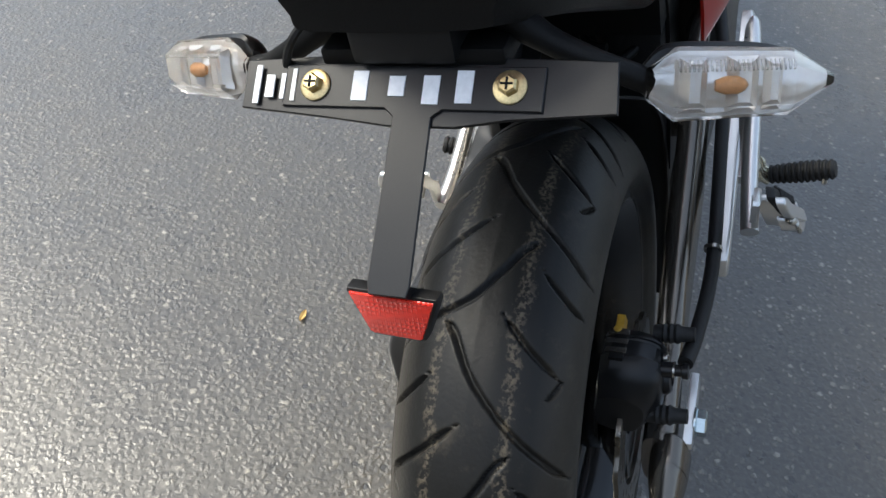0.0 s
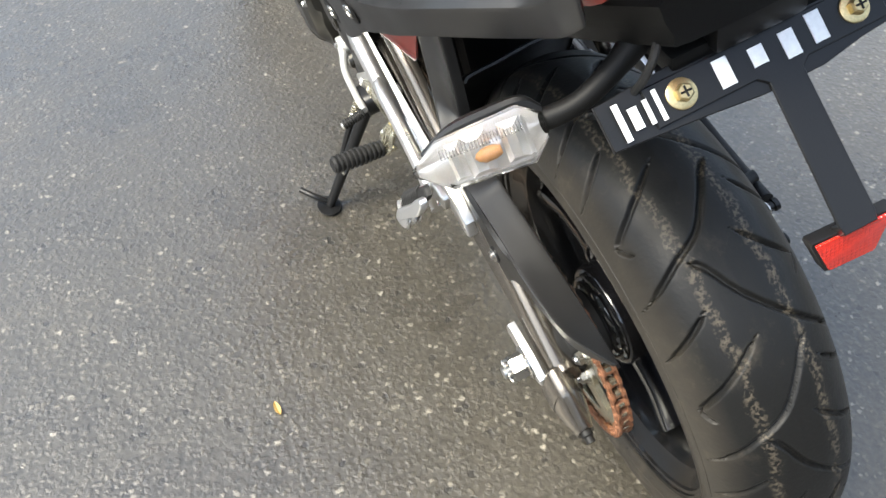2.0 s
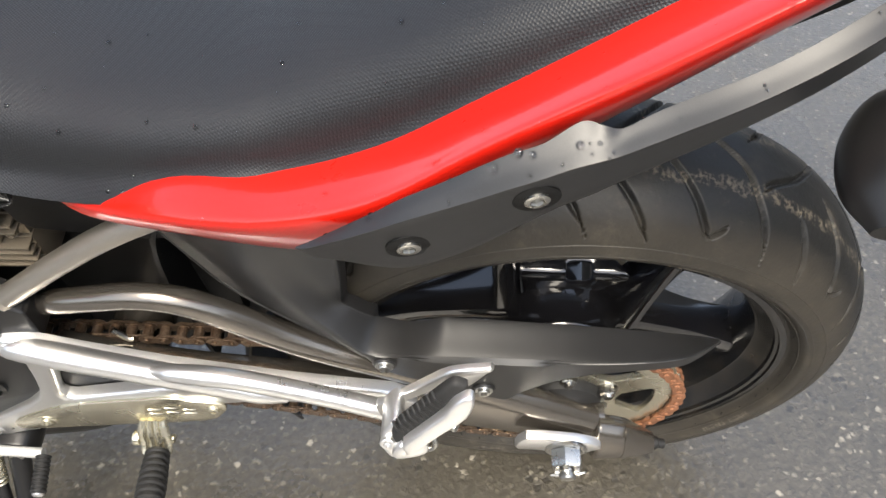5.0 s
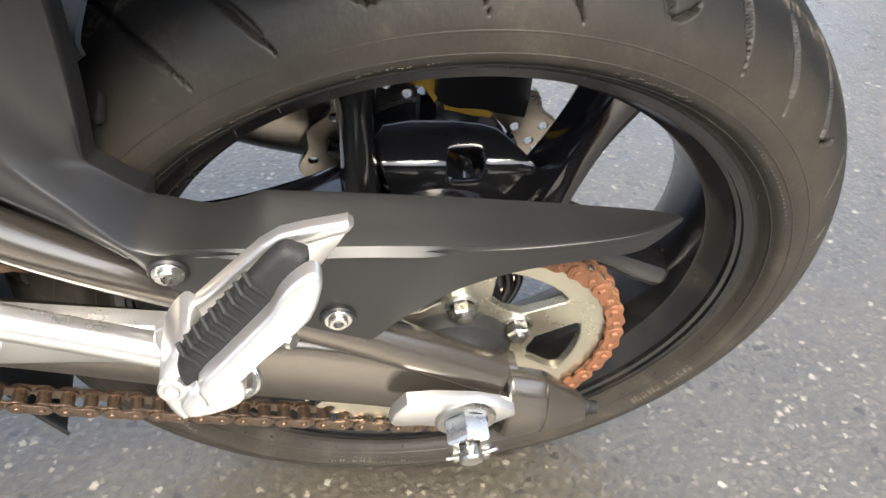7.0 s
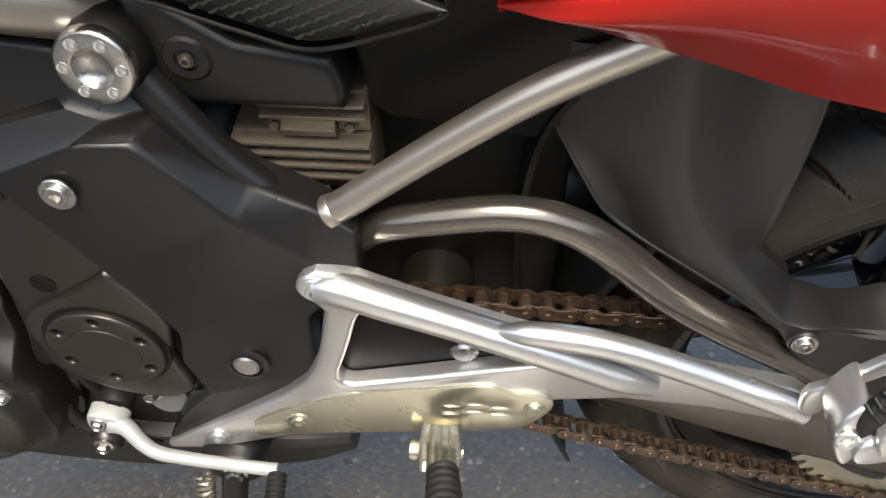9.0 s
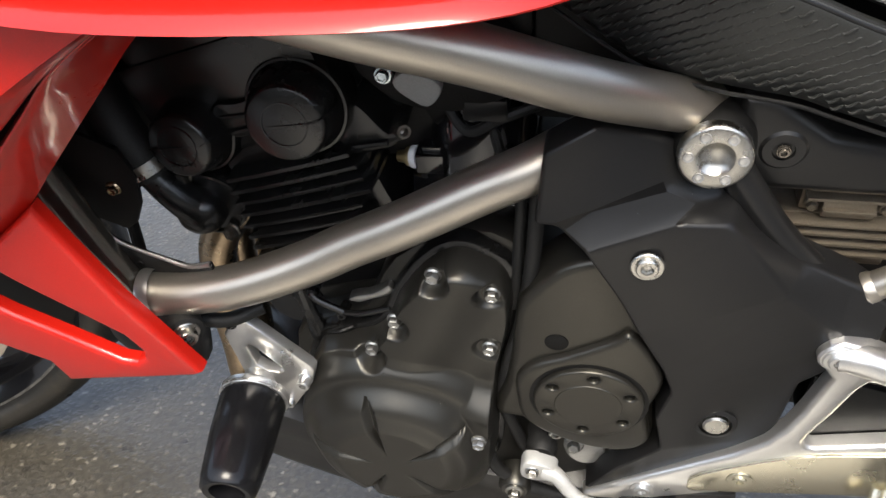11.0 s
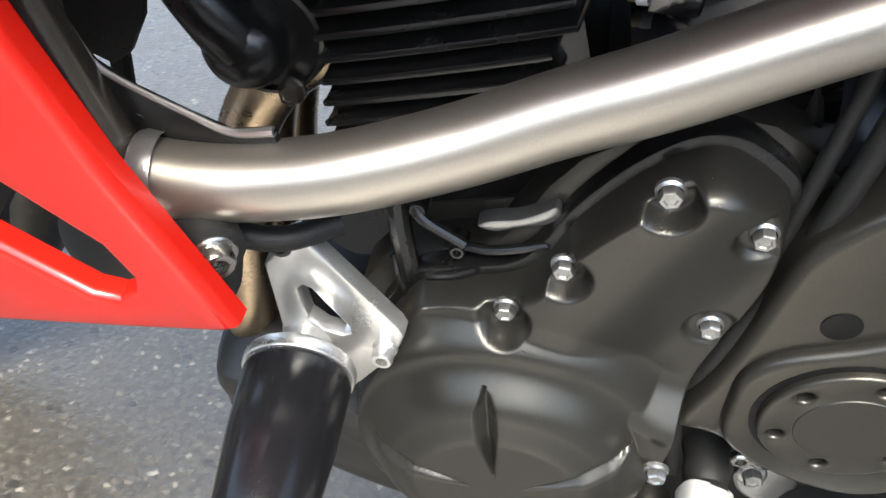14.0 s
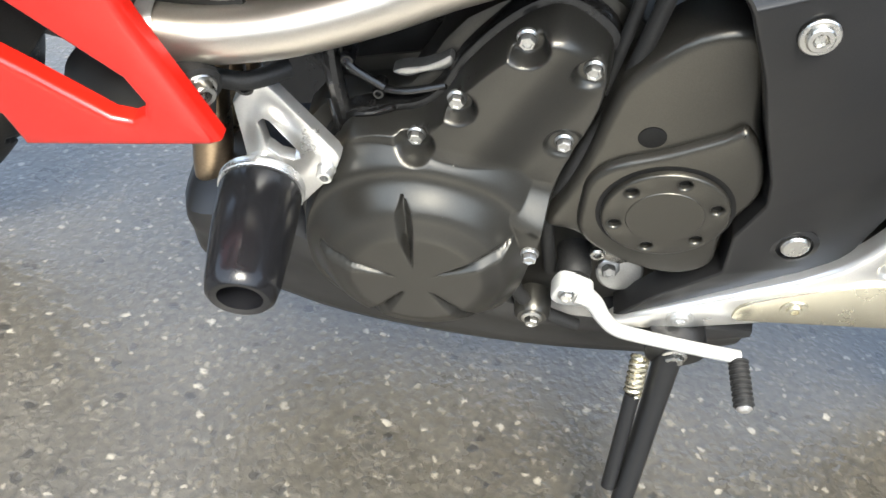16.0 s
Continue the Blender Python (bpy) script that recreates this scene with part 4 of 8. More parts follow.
def brake_caliper():
    cal = new("rear_brake_caliper")
    cal.parent = bike
    secs = []
    for x, z0, z1, y1 in ((0.002, 0.402, 0.432, 0.112), (0.010, 0.392, 0.442, 0.122), (0.022, 0.388, 0.449, 0.127), (0.026, 0.388, 0.446, 0.124), (0.044, 0.386, 0.446, 0.124), (0.048, 0.384, 0.450, 0.128), (0.064, 0.380, 0.440, 0.124), (0.076, 0.377, 0.420, 0.112)):
        secs.append([(x, y, z) for y, z in ((0.068, z0), (0.098, z0 - 0.006), (y1 - 0.004, z0 + 0.004), (y1, z0 + 0.014), (y1, z1 - 0.012), (y1 - 0.012, z1), (0.092, z1 + 0.002), (0.070, z1 - 0.004))])
    part("body", solid(secs, 3, 2), PLASTIC, cal, "black painted brake caliper", sharp=25)
    part("pad_window", box(0.016, 0.054, 0.078, 0.092, 0.444, 0.4535, 0.002), INNER, cal)
    for k in range(3):
        part("pad_spring", box(0.020 + k * 0.011, 0.026 + k * 0.011, 0.074, 0.094, 0.4525, 0.4560, 0.001), SWING, cal)
    part("piston_boss", lathe([(0.0, 0), (0.0165, 0), (0.0165, 0.006), (0.014, 0.010), (0.0085, 0.011), (0.008, 0.008), (0, 0.008)], (0.038, 0.124, 0.414), (0, 1, 0.1), 28), PLASTIC, cal)
    for x, z in ((0.006, 0.440), (0.066, 0.392)):
        part("guide_pin", lathe([(0, -0.004), (0.0085, -0.004), (0.0085, 0.004), (0.0100, 0.006), (0.0085, 0.009), (0.0100, 0.012), (0.0085, 0.015), (0.0100, 0.018), (0.0075, 0.022), (0.0070, 0.034), (0, 0.034)], (x, 0.118, z), (0, 1, 0.1), 22), RUBBER, cal, "ribbed rubber pin boot")
    part("caliper_screw", socket_screw((0.028, 0.126, 0.430), (0, 1, 0.3), 0.0045, 0.004, 0.0), STEEL, cal)
    part("bracket", plate([(0.012, 0.381), (0.037, 0.3735), (0.0505, 0.371), (0.0530, 0.380), (0.0515, 0.390), (0.046, 0.402), (0.036, 0.404), (0.024, 0.3895)], 0.074, 0.082, 0.001), CALIPER_GOLD, cal, "gold painted caliper bracket")
    part("bracket_end", plate([(-0.030, 0.412), (-0.007, 0.4045), (0.0035, 0.388), (0.008, 0.400), (0.004, 0.424), (-0.020, 0.432)], 0.074, 0.082, 0.001), CALIPER_GOLD, cal, "gold painted caliper bracket")
    part("bracket_screw", socket_screw((0.042, 0.0740, 0.396), (0, -1, 0), 0.0045, 0.002, 0.0), STEEL, cal)
    part("bleed_cap", lathe([(0, 0), (0.004, 0), (0.004, 0.010), (0.003, 0.012), (0, 0.012)], (0.020, 0.082, 0.446), (0, 0, 1), 12), CALIPER_GOLD, cal, "yellow bleed screw cap")
    part("hose_union", lathe([(0, 0), (0.0075, 0), (0.0075, 0.010), (0.0055, 0.011), (0.0055, 0.018), (0.0075, 0.019), (0.0075, 0.024), (0, 0.024)], (0.046, 0.126, 0.436), (0, 1, 0.05), 20), PLASTIC, cal)
    part("union_washer", lathe([(0.0056, 0.0), (0.0082, 0.0), (0.0082, 0.0016), (0.0056, 0.0016)], (0.046, 0.1365, 0.4365), (0, 1, 0.05), 20), STEEL, cal)


brake_caliper()


def drive_chain():
    """A roller chain round both sprockets; every link is a piece of its own."""
    chain = new("drive_chain")
    chain.parent = bike
    tagged(chain, "rusty roller chain, orange where it rounds the rear sprocket")
    y = -0.094
    ca, ra = Vector((0.002, AXLE - 0.006)), 0.1215
    cb, rb = Vector((-0.575, 0.4025)), 0.041
    d = cb - ca
    base = math.atan2(d.y, d.x)
    off = math.acos((ra - rb) / d.length)
    a_up, a_low = base - off, base + off
    up_a = ca + Vector((math.cos(a_up), math.sin(a_up))) * ra
    up_b = cb + Vector((math.cos(a_up), math.sin(a_up))) * rb
    lo_a = ca + Vector((math.cos(a_low), math.sin(a_low))) * ra
    lo_b = cb + Vector((math.cos(a_low), math.sin(a_low))) * rb
    track = []
    for i in range(61):
        track.append(up_b + (up_a - up_b) * i / 60)
    sweep_a = (a_up - a_low) % (2 * math.pi)
    for i in range(1, 60):
        a = a_up - sweep_a * i / 60
        track.append(ca + Vector((math.cos(a), math.sin(a))) * ra)
    for i in range(61):
        f = i / 60
        sag = -0.010 * math.sin(math.pi * f)
        track.append(lo_a + (lo_b - lo_a) * f + Vector((0, sag)))
    sweep_b = (a_low - a_up) % (2 * math.pi)
    for i in range(1, 30):
        a = a_low - (2 * math.pi - sweep_a) * i / 30
        track.append(cb + Vector((math.cos(a), math.sin(a))) * rb)
    track.append(track[0])
    seg = [(b - a).length for a, b in zip(track, track[1:])]
    total = sum(seg)
    count = int(round(total / 0.015875 / 2)) * 2
    cum = np.concatenate([[0], np.cumsum(seg)])
    xs, zs = np.array([p.x for p in track]), np.array([p.y for p in track])
    pins = [(np.interp(s, cum, xs), np.interp(s, cum, zs)) for s in np.arange(count) * total / count]
    pitch = total / count

    def link_mesh(name, outer, mat):
        bm = bmesh.new()
        h, w = 0.0072, 0.0056
        loop = []
        for k in range(8):
            a = math.pi / 2 + math.pi * k / 7
            loop.append((h * math.cos(a), h * math.sin(a)))
        loop.append((pitch / 2, -w))
        for k in range(8):
            a = -math.pi / 2 + math.pi * k / 7
            loop.append((pitch + h * math.cos(a), h * math.sin(a)))
        loop.append((pitch / 2, w))
        for side in (-1, 1):
            y0 = side * (0.0088 if outer else 0.0067)
            plate(loop, y0, y0 - side * 0.0018, 0.0004, (), 1, bm=bm)
        for k in (0, 1):
            if outer:
                lathe([(0, -0.0104), (0.0022, -0.0104), (0.0027, -0.0098), (0.0027, 0.0098), (0.0022, 0.0104), (0, 0.0104)], (pitch * k, 0, 0), (0, 1, 0), 10, bm)
            else:
                lathe([(0.0051, -0.005), (0.0051, 0.005)], (pitch * k, 0, 0), (0, 1, 0), 12, bm)
        bmesh.ops.recalc_face_normals(bm, faces=bm.faces)
        me = bpy.data.meshes.new(name)
        bm.to_mesh(me)
        bm.free()
        me.materials.append(mat)
        return me

    kinds = {(o, r): link_mesh("chain_link", o, RUST if r else CHAIN) for o in (0, 1) for r in (0, 1)}
    for i, (p, q) in enumerate(zip(pins, pins[1:] + pins[:1])):
        ang = math.degrees(math.atan2(-(q[1] - p[1]), q[0] - p[0]))
        rusty = 1 if (p[0] > 0.03) else 0
        shared("chain_link", kinds[(i % 2, rusty)], chain, pose(p[0], y, p[1], 0, ang, 0))
    # gearbox sprocket
    part("gearbox_sprocket", plate([(cb.x + r * math.cos(a), cb.y + r * math.sin(a)) for i in range(15) for a, r in ((2 * math.pi * (i - 0.2) / 15, 0.036), (2 * math.pi * (i + 0.2) / 15, 0.044))], -0.097, -0.091, 0.0005, (), 1), CHAIN, bike)


drive_chain()


# ---------------------------------------------------------------- chain guard and hugger
def hugger():
    hug = new("hugger")
    hug.parent = bike
    tagged(hug, "satin black plastic hugger and chain guard")
    # side guard over the chain: a shelf sloping out to a ridge, then a skirt
    shelf_x, shelf_z = (-0.178, -0.168, -0.148, -0.132, -0.119, -0.089, -0.056, -0.005, 0.050, 0.108, 0.134), (0.4850, 0.4812, 0.4758, 0.4795, 0.4844, 0.4820, 0.4786, 0.4729, 0.4660, 0.4575, 0.4499)
    ridge_x, ridge_y, ridge_z = (-0.178, -0.135, -0.092, -0.060, -0.011, 0.022, 0.055, 0.088, 0.104, 0.120, 0.134), (-0.1325, -0.133, -0.133, -0.133, -0.133, -0.133, -0.132, -0.128, -0.121, -0.110, -0.099), (0.478, 0.4755, 0.473, 0.4717, 0.4702, 0.4705, 0.4715, 0.4710, 0.4675, 0.4590, 0.4495)
    skirt_x, skirt_z = (-0.184, -0.161, -0.130, -0.109, -0.094, -0.083, -0.072, -0.059, -0.045, -0.020, 0.012, 0.045, 0.079, 0.105, 0.134), (0.4605, 0.4376, 0.4200, 0.4070, 0.3898, 0.3830, 0.3798, 0.3835, 0.4021, 0.4281, 0.4448, 0.4525, 0.4535, 0.4500, 0.4470)
    rows = []
    for x in (-0.176, -0.161, -0.148, -0.132, -0.119, -0.107, -0.095, -0.083, -0.072, -0.059, -0.045, -0.030, -0.010, 0.015, 0.045, 0.075, 0.095, 0.110, 0.122, 0.131):
        zi, yr, zr, zl = np.interp(x, shelf_x, shelf_z), np.interp(x, ridge_x, ridge_y), np.interp(x, ridge_x, ridge_z), np.interp(x, skirt_x, skirt_z)
        zl = min(zl, zr - 0.003)
        ti = max(-0.097, yr + 0.003)
        rows.append([(x, ti + 0.003, zi - 0.010), (x, ti + 0.0008, zi - 0.0016), (x, ti - 0.0012, zi), (x, (ti + yr) / 2, (zi + zr) / 2 + 0.0005), (x, yr + 0.0012, zr + 0.0010), (x, yr, zr - 0.0016), (x, yr + 0.0004, (zr + zl) / 2), (x, yr + 0.0010, zl)])
    # curved splash guard in front of the tyre, continuing the guard upwards
    secs = []
    for a, wl in ((127, 0.086), (132, 0.088), (140, 0.088), (150, 0.088), (164, 0.088), (178, 0.088), (192, 0.086), (204, 0.084)):
        row = []
        for y, dr in ((-1.0, -0.006), (-0.9, -0.001), (-0.5, 0.0), (0.0, 0.002), (0.5, 0.0), (0.9, -0.001), (1.0, -0.006)):
            row.append(((0.330 + dr) * math.cos(radians(a)), wl * y, AXLE + (0.330 + dr) * math.sin(radians(a))))
        secs.append(row)
    part("splash_guard", skin(secs, 5, 4, 0.003, (1, 0, -0.3)), GUARD, hug, "curved splash guard before the rear tyre")
    # the flank between splash guard and chain guard: a flat front, a crease, then a hollow
    flank = []
    for front, crease, rear in (((-0.350, -0.078, 0.652), (-0.2745, -0.099, 0.660), (-0.2000, -0.098, 0.650)), ((-0.345, -0.080, 0.605), (-0.272, -0.102, 0.616), (-0.1995, -0.098, 0.606)), ((-0.334, -0.083, 0.5813), (-0.2655, -0.106, 0.580), (-0.2002, -0.098, 0.5786)),
                                ((-0.3195, -0.087, 0.555), (-0.254, -0.110, 0.553), (-0.2018, -0.098, 0.550)), ((-0.3052, -0.092, 0.5346), (-0.241, -0.114, 0.535), (-0.2035, -0.098, 0.530)), ((-0.283, -0.101, 0.5215), (-0.228, -0.118, 0.521), (-0.2045, -0.098, 0.5135)),
                                ((-0.250, -0.112, 0.5065), (-0.214, -0.123, 0.508), (-0.197, -0.098, 0.505)), ((-0.2143, -0.122, 0.489), (-0.200, -0.128, 0.494), (-0.188, -0.098, 0.4955)), ((-0.1890, -0.1290, 0.472), (-0.187, -0.1318, 0.482), (-0.181, -0.097, 0.4885))):
        f, c, e = np.array(front), np.array(crease), np.array(rear)
        deep = 0.004 if rear[2] > 0.51 else 0.0
        flank.append([f, f * 0.5 + c * 0.5 + np.array((0, -0.001, 0)), c * 0.93 + f * 0.07, c * 0.85 + e * 0.15 + np.array((0, deep * 0.3, 0)), c * 0.45 + e * 0.55 + np.array((0, deep, 0)), e * 0.9 + c * 0.1 + np.array((0, deep * 0.3, 0)), e, e + np.array((0.003, 0.012, -0.004))])
    sheet = [[tuple(p) for p in r] for r in flank]
    sheet += [r[::-1] for r in rows]
    part("chain_guard", skin(sheet, 6, 5, 0.003, (0, 1, 0)), GUARD, hug, "satin black hugger flank running into the chain guard")
    lip = [(r[0][0] + 0.001, r[0][1] + 0.001, r[0][2]) for r in flank]
    part("flank_lip", tube(lip, 0.0022, 8), GUARD, hug)
    back = [[(x, y, z), (x + 0.010, y + 0.026, z - 0.004)] for x, y, z in ((r[0]) for r in flank)]
    part("flank_return", skin(back, 4, 3, 0.003, (1, 0, 0)), GUARD, hug)
    for x, z in ((-0.1701, 0.4640), (-0.0816, 0.4115)):
        part("screw_boss", lathe([(0.0108, 0.010), (0.0108, -0.0005), (0.0098, -0.0018), (0.0088, -0.0018), (0.0, -0.0010)], (x, -0.1335, z), (0, 1, 0), 28), GUARD, hug)
        part("screw", socket_screw((x, -0.1350, z), (0, -1, 0.1), 0.0058, 0.0042, 0.0085), STEEL, hug, "bright socket head screw")


hugger()


# ---------------------------------------------------------------- footrest brackets
def ribbed(start, ax, n, step, radii):
    """A moulded rubber sleeve with rings round it."""
    path, rs = [], []
    for i in range(n):
        for f, k in ((0.0, 0.85), (0.2, 1.0), (0.55, 1.0), (0.75, 0.85)):
            path.append(start + ax * step * (i + f))
            rs.append(radii[i] * k)
    path.append(start + ax * step * n)
    rs.append(radii[-1] * 0.8)
    return sweep(path, rs, 18)


def footrest_bracket():
    br = new("footrest_bracket")
    br.parent = bike
    tagged(br, "satin cast alloy footrest bracket")
    bar1 = [(-0.484, -0.1420, 0.5065), (-0.470, -0.1440, 0.5075), (-0.440, -0.1470, 0.4990), (-0.398, -0.1490, 0.4845), (-0.357, -0.1500, 0.4680), (-0.322, -0.1500, 0.4525), (-0.285, -0.1495, 0.4345), (-0.262, -0.1470, 0.4240)]
    bar2 = [(-0.372, -0.1500, 0.4800), (-0.352, -0.1540, 0.4850), (-0.325, -0.1560, 0.4850), (-0.296, -0.1570, 0.4800), (-0.260, -0.1580, 0.4668), (-0.213, -0.1600, 0.4475), (-0.166, -0.1640, 0.4300)]
    frame_loop = [(-0.4966, 0.5106), (-0.4921, 0.5190), (-0.4840, 0.5225), (-0.465, 0.5180), (-0.430, 0.5010), (-0.360, 0.4720), (-0.260, 0.4420), (-0.165, 0.4220), (-0.1450, 0.4050), (-0.1450, 0.3800), (-0.1567, 0.3804), (-0.2191, 0.3938), (-0.2792, 0.3988), (-0.3285, 0.3903),
                  (-0.360, 0.365), (-0.4826, 0.3234), (-0.5253, 0.3138), (-0.6041, 0.2790), (-0.6400, 0.2745), (-0.6448, 0.2785), (-0.6418, 0.2850), (-0.5824, 0.3300), (-0.5293, 0.3712), (-0.5085, 0.3937), (-0.4985, 0.4150), (-0.4917, 0.4396), (-0.4830, 0.4831), (-0.4920, 0.4960)]
    hole = [(-0.4580, 0.4830), (-0.4630, 0.4740), (-0.4716, 0.4417), (-0.4811, 0.4120), (-0.4830, 0.4020), (-0.4800, 0.3955), (-0.4730, 0.3935), (-0.4200, 0.4095), (-0.3721, 0.4244), (-0.3281, 0.4364), (-0.3611, 0.4500), (-0.3991, 0.4650), (-0.4360, 0.4800)]
    part("casting", plate(frame_loop, -0.146, -0.132, 0.0045, [hole], 3), ALLOY, br)
    part("upper_bar", sweep(spline(bar1, 8), [0.0105, 0.0120, 0.0118, 0.0112, 0.0112, 0.0112, 0.0112, 0.0085], 20), ALLOY, br)
    part("boss", lathe([(0.0135, -0.012), (0.0135, 0.0005), (0.0118, 0.0022), (0.0, 0.0022)], (-0.4843, -0.1440, 0.5070), (0, -1, 0), 28), ALLOY, br)
    part("passenger_bar", sweep(spline(bar2, 8), [0.0030, 0.0080, 0.0092, 0.0092, 0.0092, 0.0092, 0.0098], 18), ALLOY, br)
    plate_loop = spline([(-0.5590, 0.3225), (-0.5500, 0.3430), (-0.4838, 0.3842), (-0.4160, 0.4017), (-0.3756, 0.4103), (-0.3595, 0.4047), (-0.3340, 0.4000), (-0.3265, 0.3909), (-0.3345, 0.3722), (-0.3575, 0.3521), (-0.4449, 0.3358), (-0.5377, 0.3185), (-0.5540, 0.3160)], 3, True)
    slots = []
    for x, z in ((-0.4001, 0.3809), (-0.3822, 0.3855), (-0.3648, 0.3831), (-0.4012, 0.3700), (-0.3831, 0.3747), (-0.3656, 0.3738)):
        slots.append(spline([(x - 0.0052, z - 0.0012), (x - 0.0047, z + 0.0012), (x + 0.0052, z + 0.0016), (x + 0.0056, z - 0.0006)], 3, True)[::-1])
    heel = part("heel_plate", plate(plate_loop, -0.1492, -0.1462, 0.0012, slots, 2), CHAMPAGNE, br, "champagne zinc heel plate with six slots")
    for x, z, w in ((-0.5200, 0.3435, 0.0105), (-0.3400, 0.3845, 0.008)):
        part("plate_screw", socket_screw((x, -0.1492, z), (0, -1, 0), 0.0058, 0.0034, w), CHAMPAGNE, heel)
    for x, y, z in ((-0.4843, -0.1458, 0.5065), (-0.5945, -0.1460, 0.3030)):
        part("bracket_bolt", socket_screw((x, y, z), (0, -1, 0), 0.0072, 0.004, 0.0108), ALLOY, br, "socket head bracket bolt")
    # heel guard that rises from the end of the bar, with a thin web under its bend
    guard = [(-0.1760, 0.4560), (-0.1740, 0.4650), (-0.1662, 0.4705), (-0.1349, 0.5098), (-0.1180, 0.5310), (-0.1090, 0.5385), (-0.0980, 0.5420), (-0.0790, 0.5462), (-0.0765, 0.5430), (-0.0785, 0.5390), (-0.0955, 0.5325), (-0.1075, 0.5280), (-0.1160, 0.5215), (-0.1340, 0.4960), (-0.1570, 0.4620), (-0.1600, 0.4420), (-0.1660, 0.4360), (-0.1740, 0.4400)]
    part("heel_bar", plate(guard, -0.1725, -0.1655, 0.0030, (), 3), ALLOY, br, "satin alloy heel guard bar")
    web = [(-0.0780, 0.5395), (-0.0855, 0.5238), (-0.0945, 0.5070), (-0.1010, 0.5030), (-0.1200, 0.5000), (-0.1560, 0.4640), (-0.1500, 0.4760), (-0.1160, 0.5240), (-0.1000, 0.5330)]
    part("heel_web", plate(web, -0.1700, -0.1640, 0.0015, (), 2), ALLOY, br)

    def leaning(a, b, d):
        """A place in the plane of the folded footrest, d metres behind its outer face."""
        return (a, -0.2145 + d + 0.37 * (b - 0.48), b)

    fork = spline([(-0.1680, 0.4640), (-0.1665, 0.4790), (-0.1560, 0.4920), (-0.1500, 0.4860), (-0.1500, 0.4680), (-0.1545, 0.4530), (-0.1610, 0.4505)], 4, True)
    part("hinge_fork", plate(fork, 0.0125, 0.044, 0.003, (), 3, plane=leaning), ALLOY, br)
    part("hinge_pin", socket_screw(leaning(-0.1618, 0.4705, 0.0125), (-0.1, -0.94, 0.30), 0.0070, 0.0035, 0.0), ALLOY, br)
    # passenger footrest, folded up
    peg = new("passenger_footrest")
    peg.parent = bike
    outer = spline([(-0.1488, 0.4821), (-0.1392, 0.4925), (-0.1296, 0.5024), (-0.1145, 0.5182), (-0.1111, 0.5245), (-0.1060, 0.5310), (-0.0980, 0.5370), (-0.0935, 0.5372), (-0.0912, 0.5335), (-0.0925, 0.5260), (-0.0970, 0.5150), (-0.1075, 0.5045), (-0.1178, 0.4954), (-0.1425, 0.4712), (-0.1470, 0.4745)], 2, True)
    part("outer_plate", plate(outer, 0.0, 0.0085, 0.0022, (), 3, plane=leaning), ALLOY, peg, "satin alloy footrest plate")
    pad = spline([(-0.1585, 0.4840), (-0.1530, 0.4955), (-0.1370, 0.5125), (-0.1203, 0.5300), (-0.1139, 0.5366), (-0.1077, 0.5412), (-0.1018, 0.5401), (-0.0965, 0.5345), (-0.1089, 0.5150), (-0.1144, 0.5050), (-0.1350, 0.4800), (-0.1500, 0.4670), (-0.1570, 0.4740)], 3, True)
    rubber = part("rubber", plate(pad, 0.0090, 0.0165, 0.0040, (), 4, plane=leaning), RUBBER, peg, "ribbed black footrest rubber")
    for k in range(9):
        a, b = -0.1530 + k * 0.0040, 0.4915 + k * 0.0043
        rib = bmesh.new()
        sweep([leaning(a - 0.0040, b + 0.0026, 0.0135), leaning(a - 0.0010, b + 0.0006, 0.0086), leaning(a + 0.0028, b - 0.0026, 0.0084), leaning(a + 0.0058, b - 0.0066, 0.0090)], [0.0014, 0.0017, 0.0014, 0.0004], 8, bm=rib)
        part("rib", rib, RUBBER, rubber)
    toe = spline([(-0.1584, 0.4683), (-0.1506, 0.4775), (-0.1440, 0.4735), (-0.1330, 0.4840), (-0.1285, 0.4790), (-0.1290, 0.4690), (-0.1381, 0.4631), (-0.1550, 0.4600)], 3, True)
    part("clip", plate(toe, 0.004, 0.024, 0.003, (), 2, plane=leaning), ALLOY, peg, "folded alloy hinge clip")
    part("feeler", lathe([(0.0, -0.006), (0.0042, -0.006), (0.0042, 0.002), (0.0030, 0.0036), (0.0, 0.0040)], leaning(-0.1075, 0.5015, 0.0045), (0.66, -0.50, 0.30), 16), STEEL, peg)
    part("stop_spring", tube([leaning(-0.1290, 0.4860, 0.010), leaning(-0.1230, 0.4830, 0.006), leaning(-0.1240, 0.4740, 0.006), leaning(-0.1350, 0.4640, 0.010)], 0.0022, 8), STEEL, peg)
    return br, peg


bracket, passenger_peg = footrest_bracket()


def reflect_left_to_right(ob, name):
    """A mirrored copy of a left-hand part for the right-hand side."""
    made = new(name, None)
    made.parent = bike
    for child in ob.children:
        bm = bmesh.new()
        bm.from_mesh(child.data)
        mirrored(bm)
        bmesh.ops.translate(bm, vec=(0.004, 0.027, -0.003), verts=bm.verts)
        part(child.name.split(".")[0], bm, child.data.materials[0], made)
    return made


reflect_left_to_right(bracket, "footrest_bracket")
reflect_left_to_right(passenger_peg, "passenger_footrest")


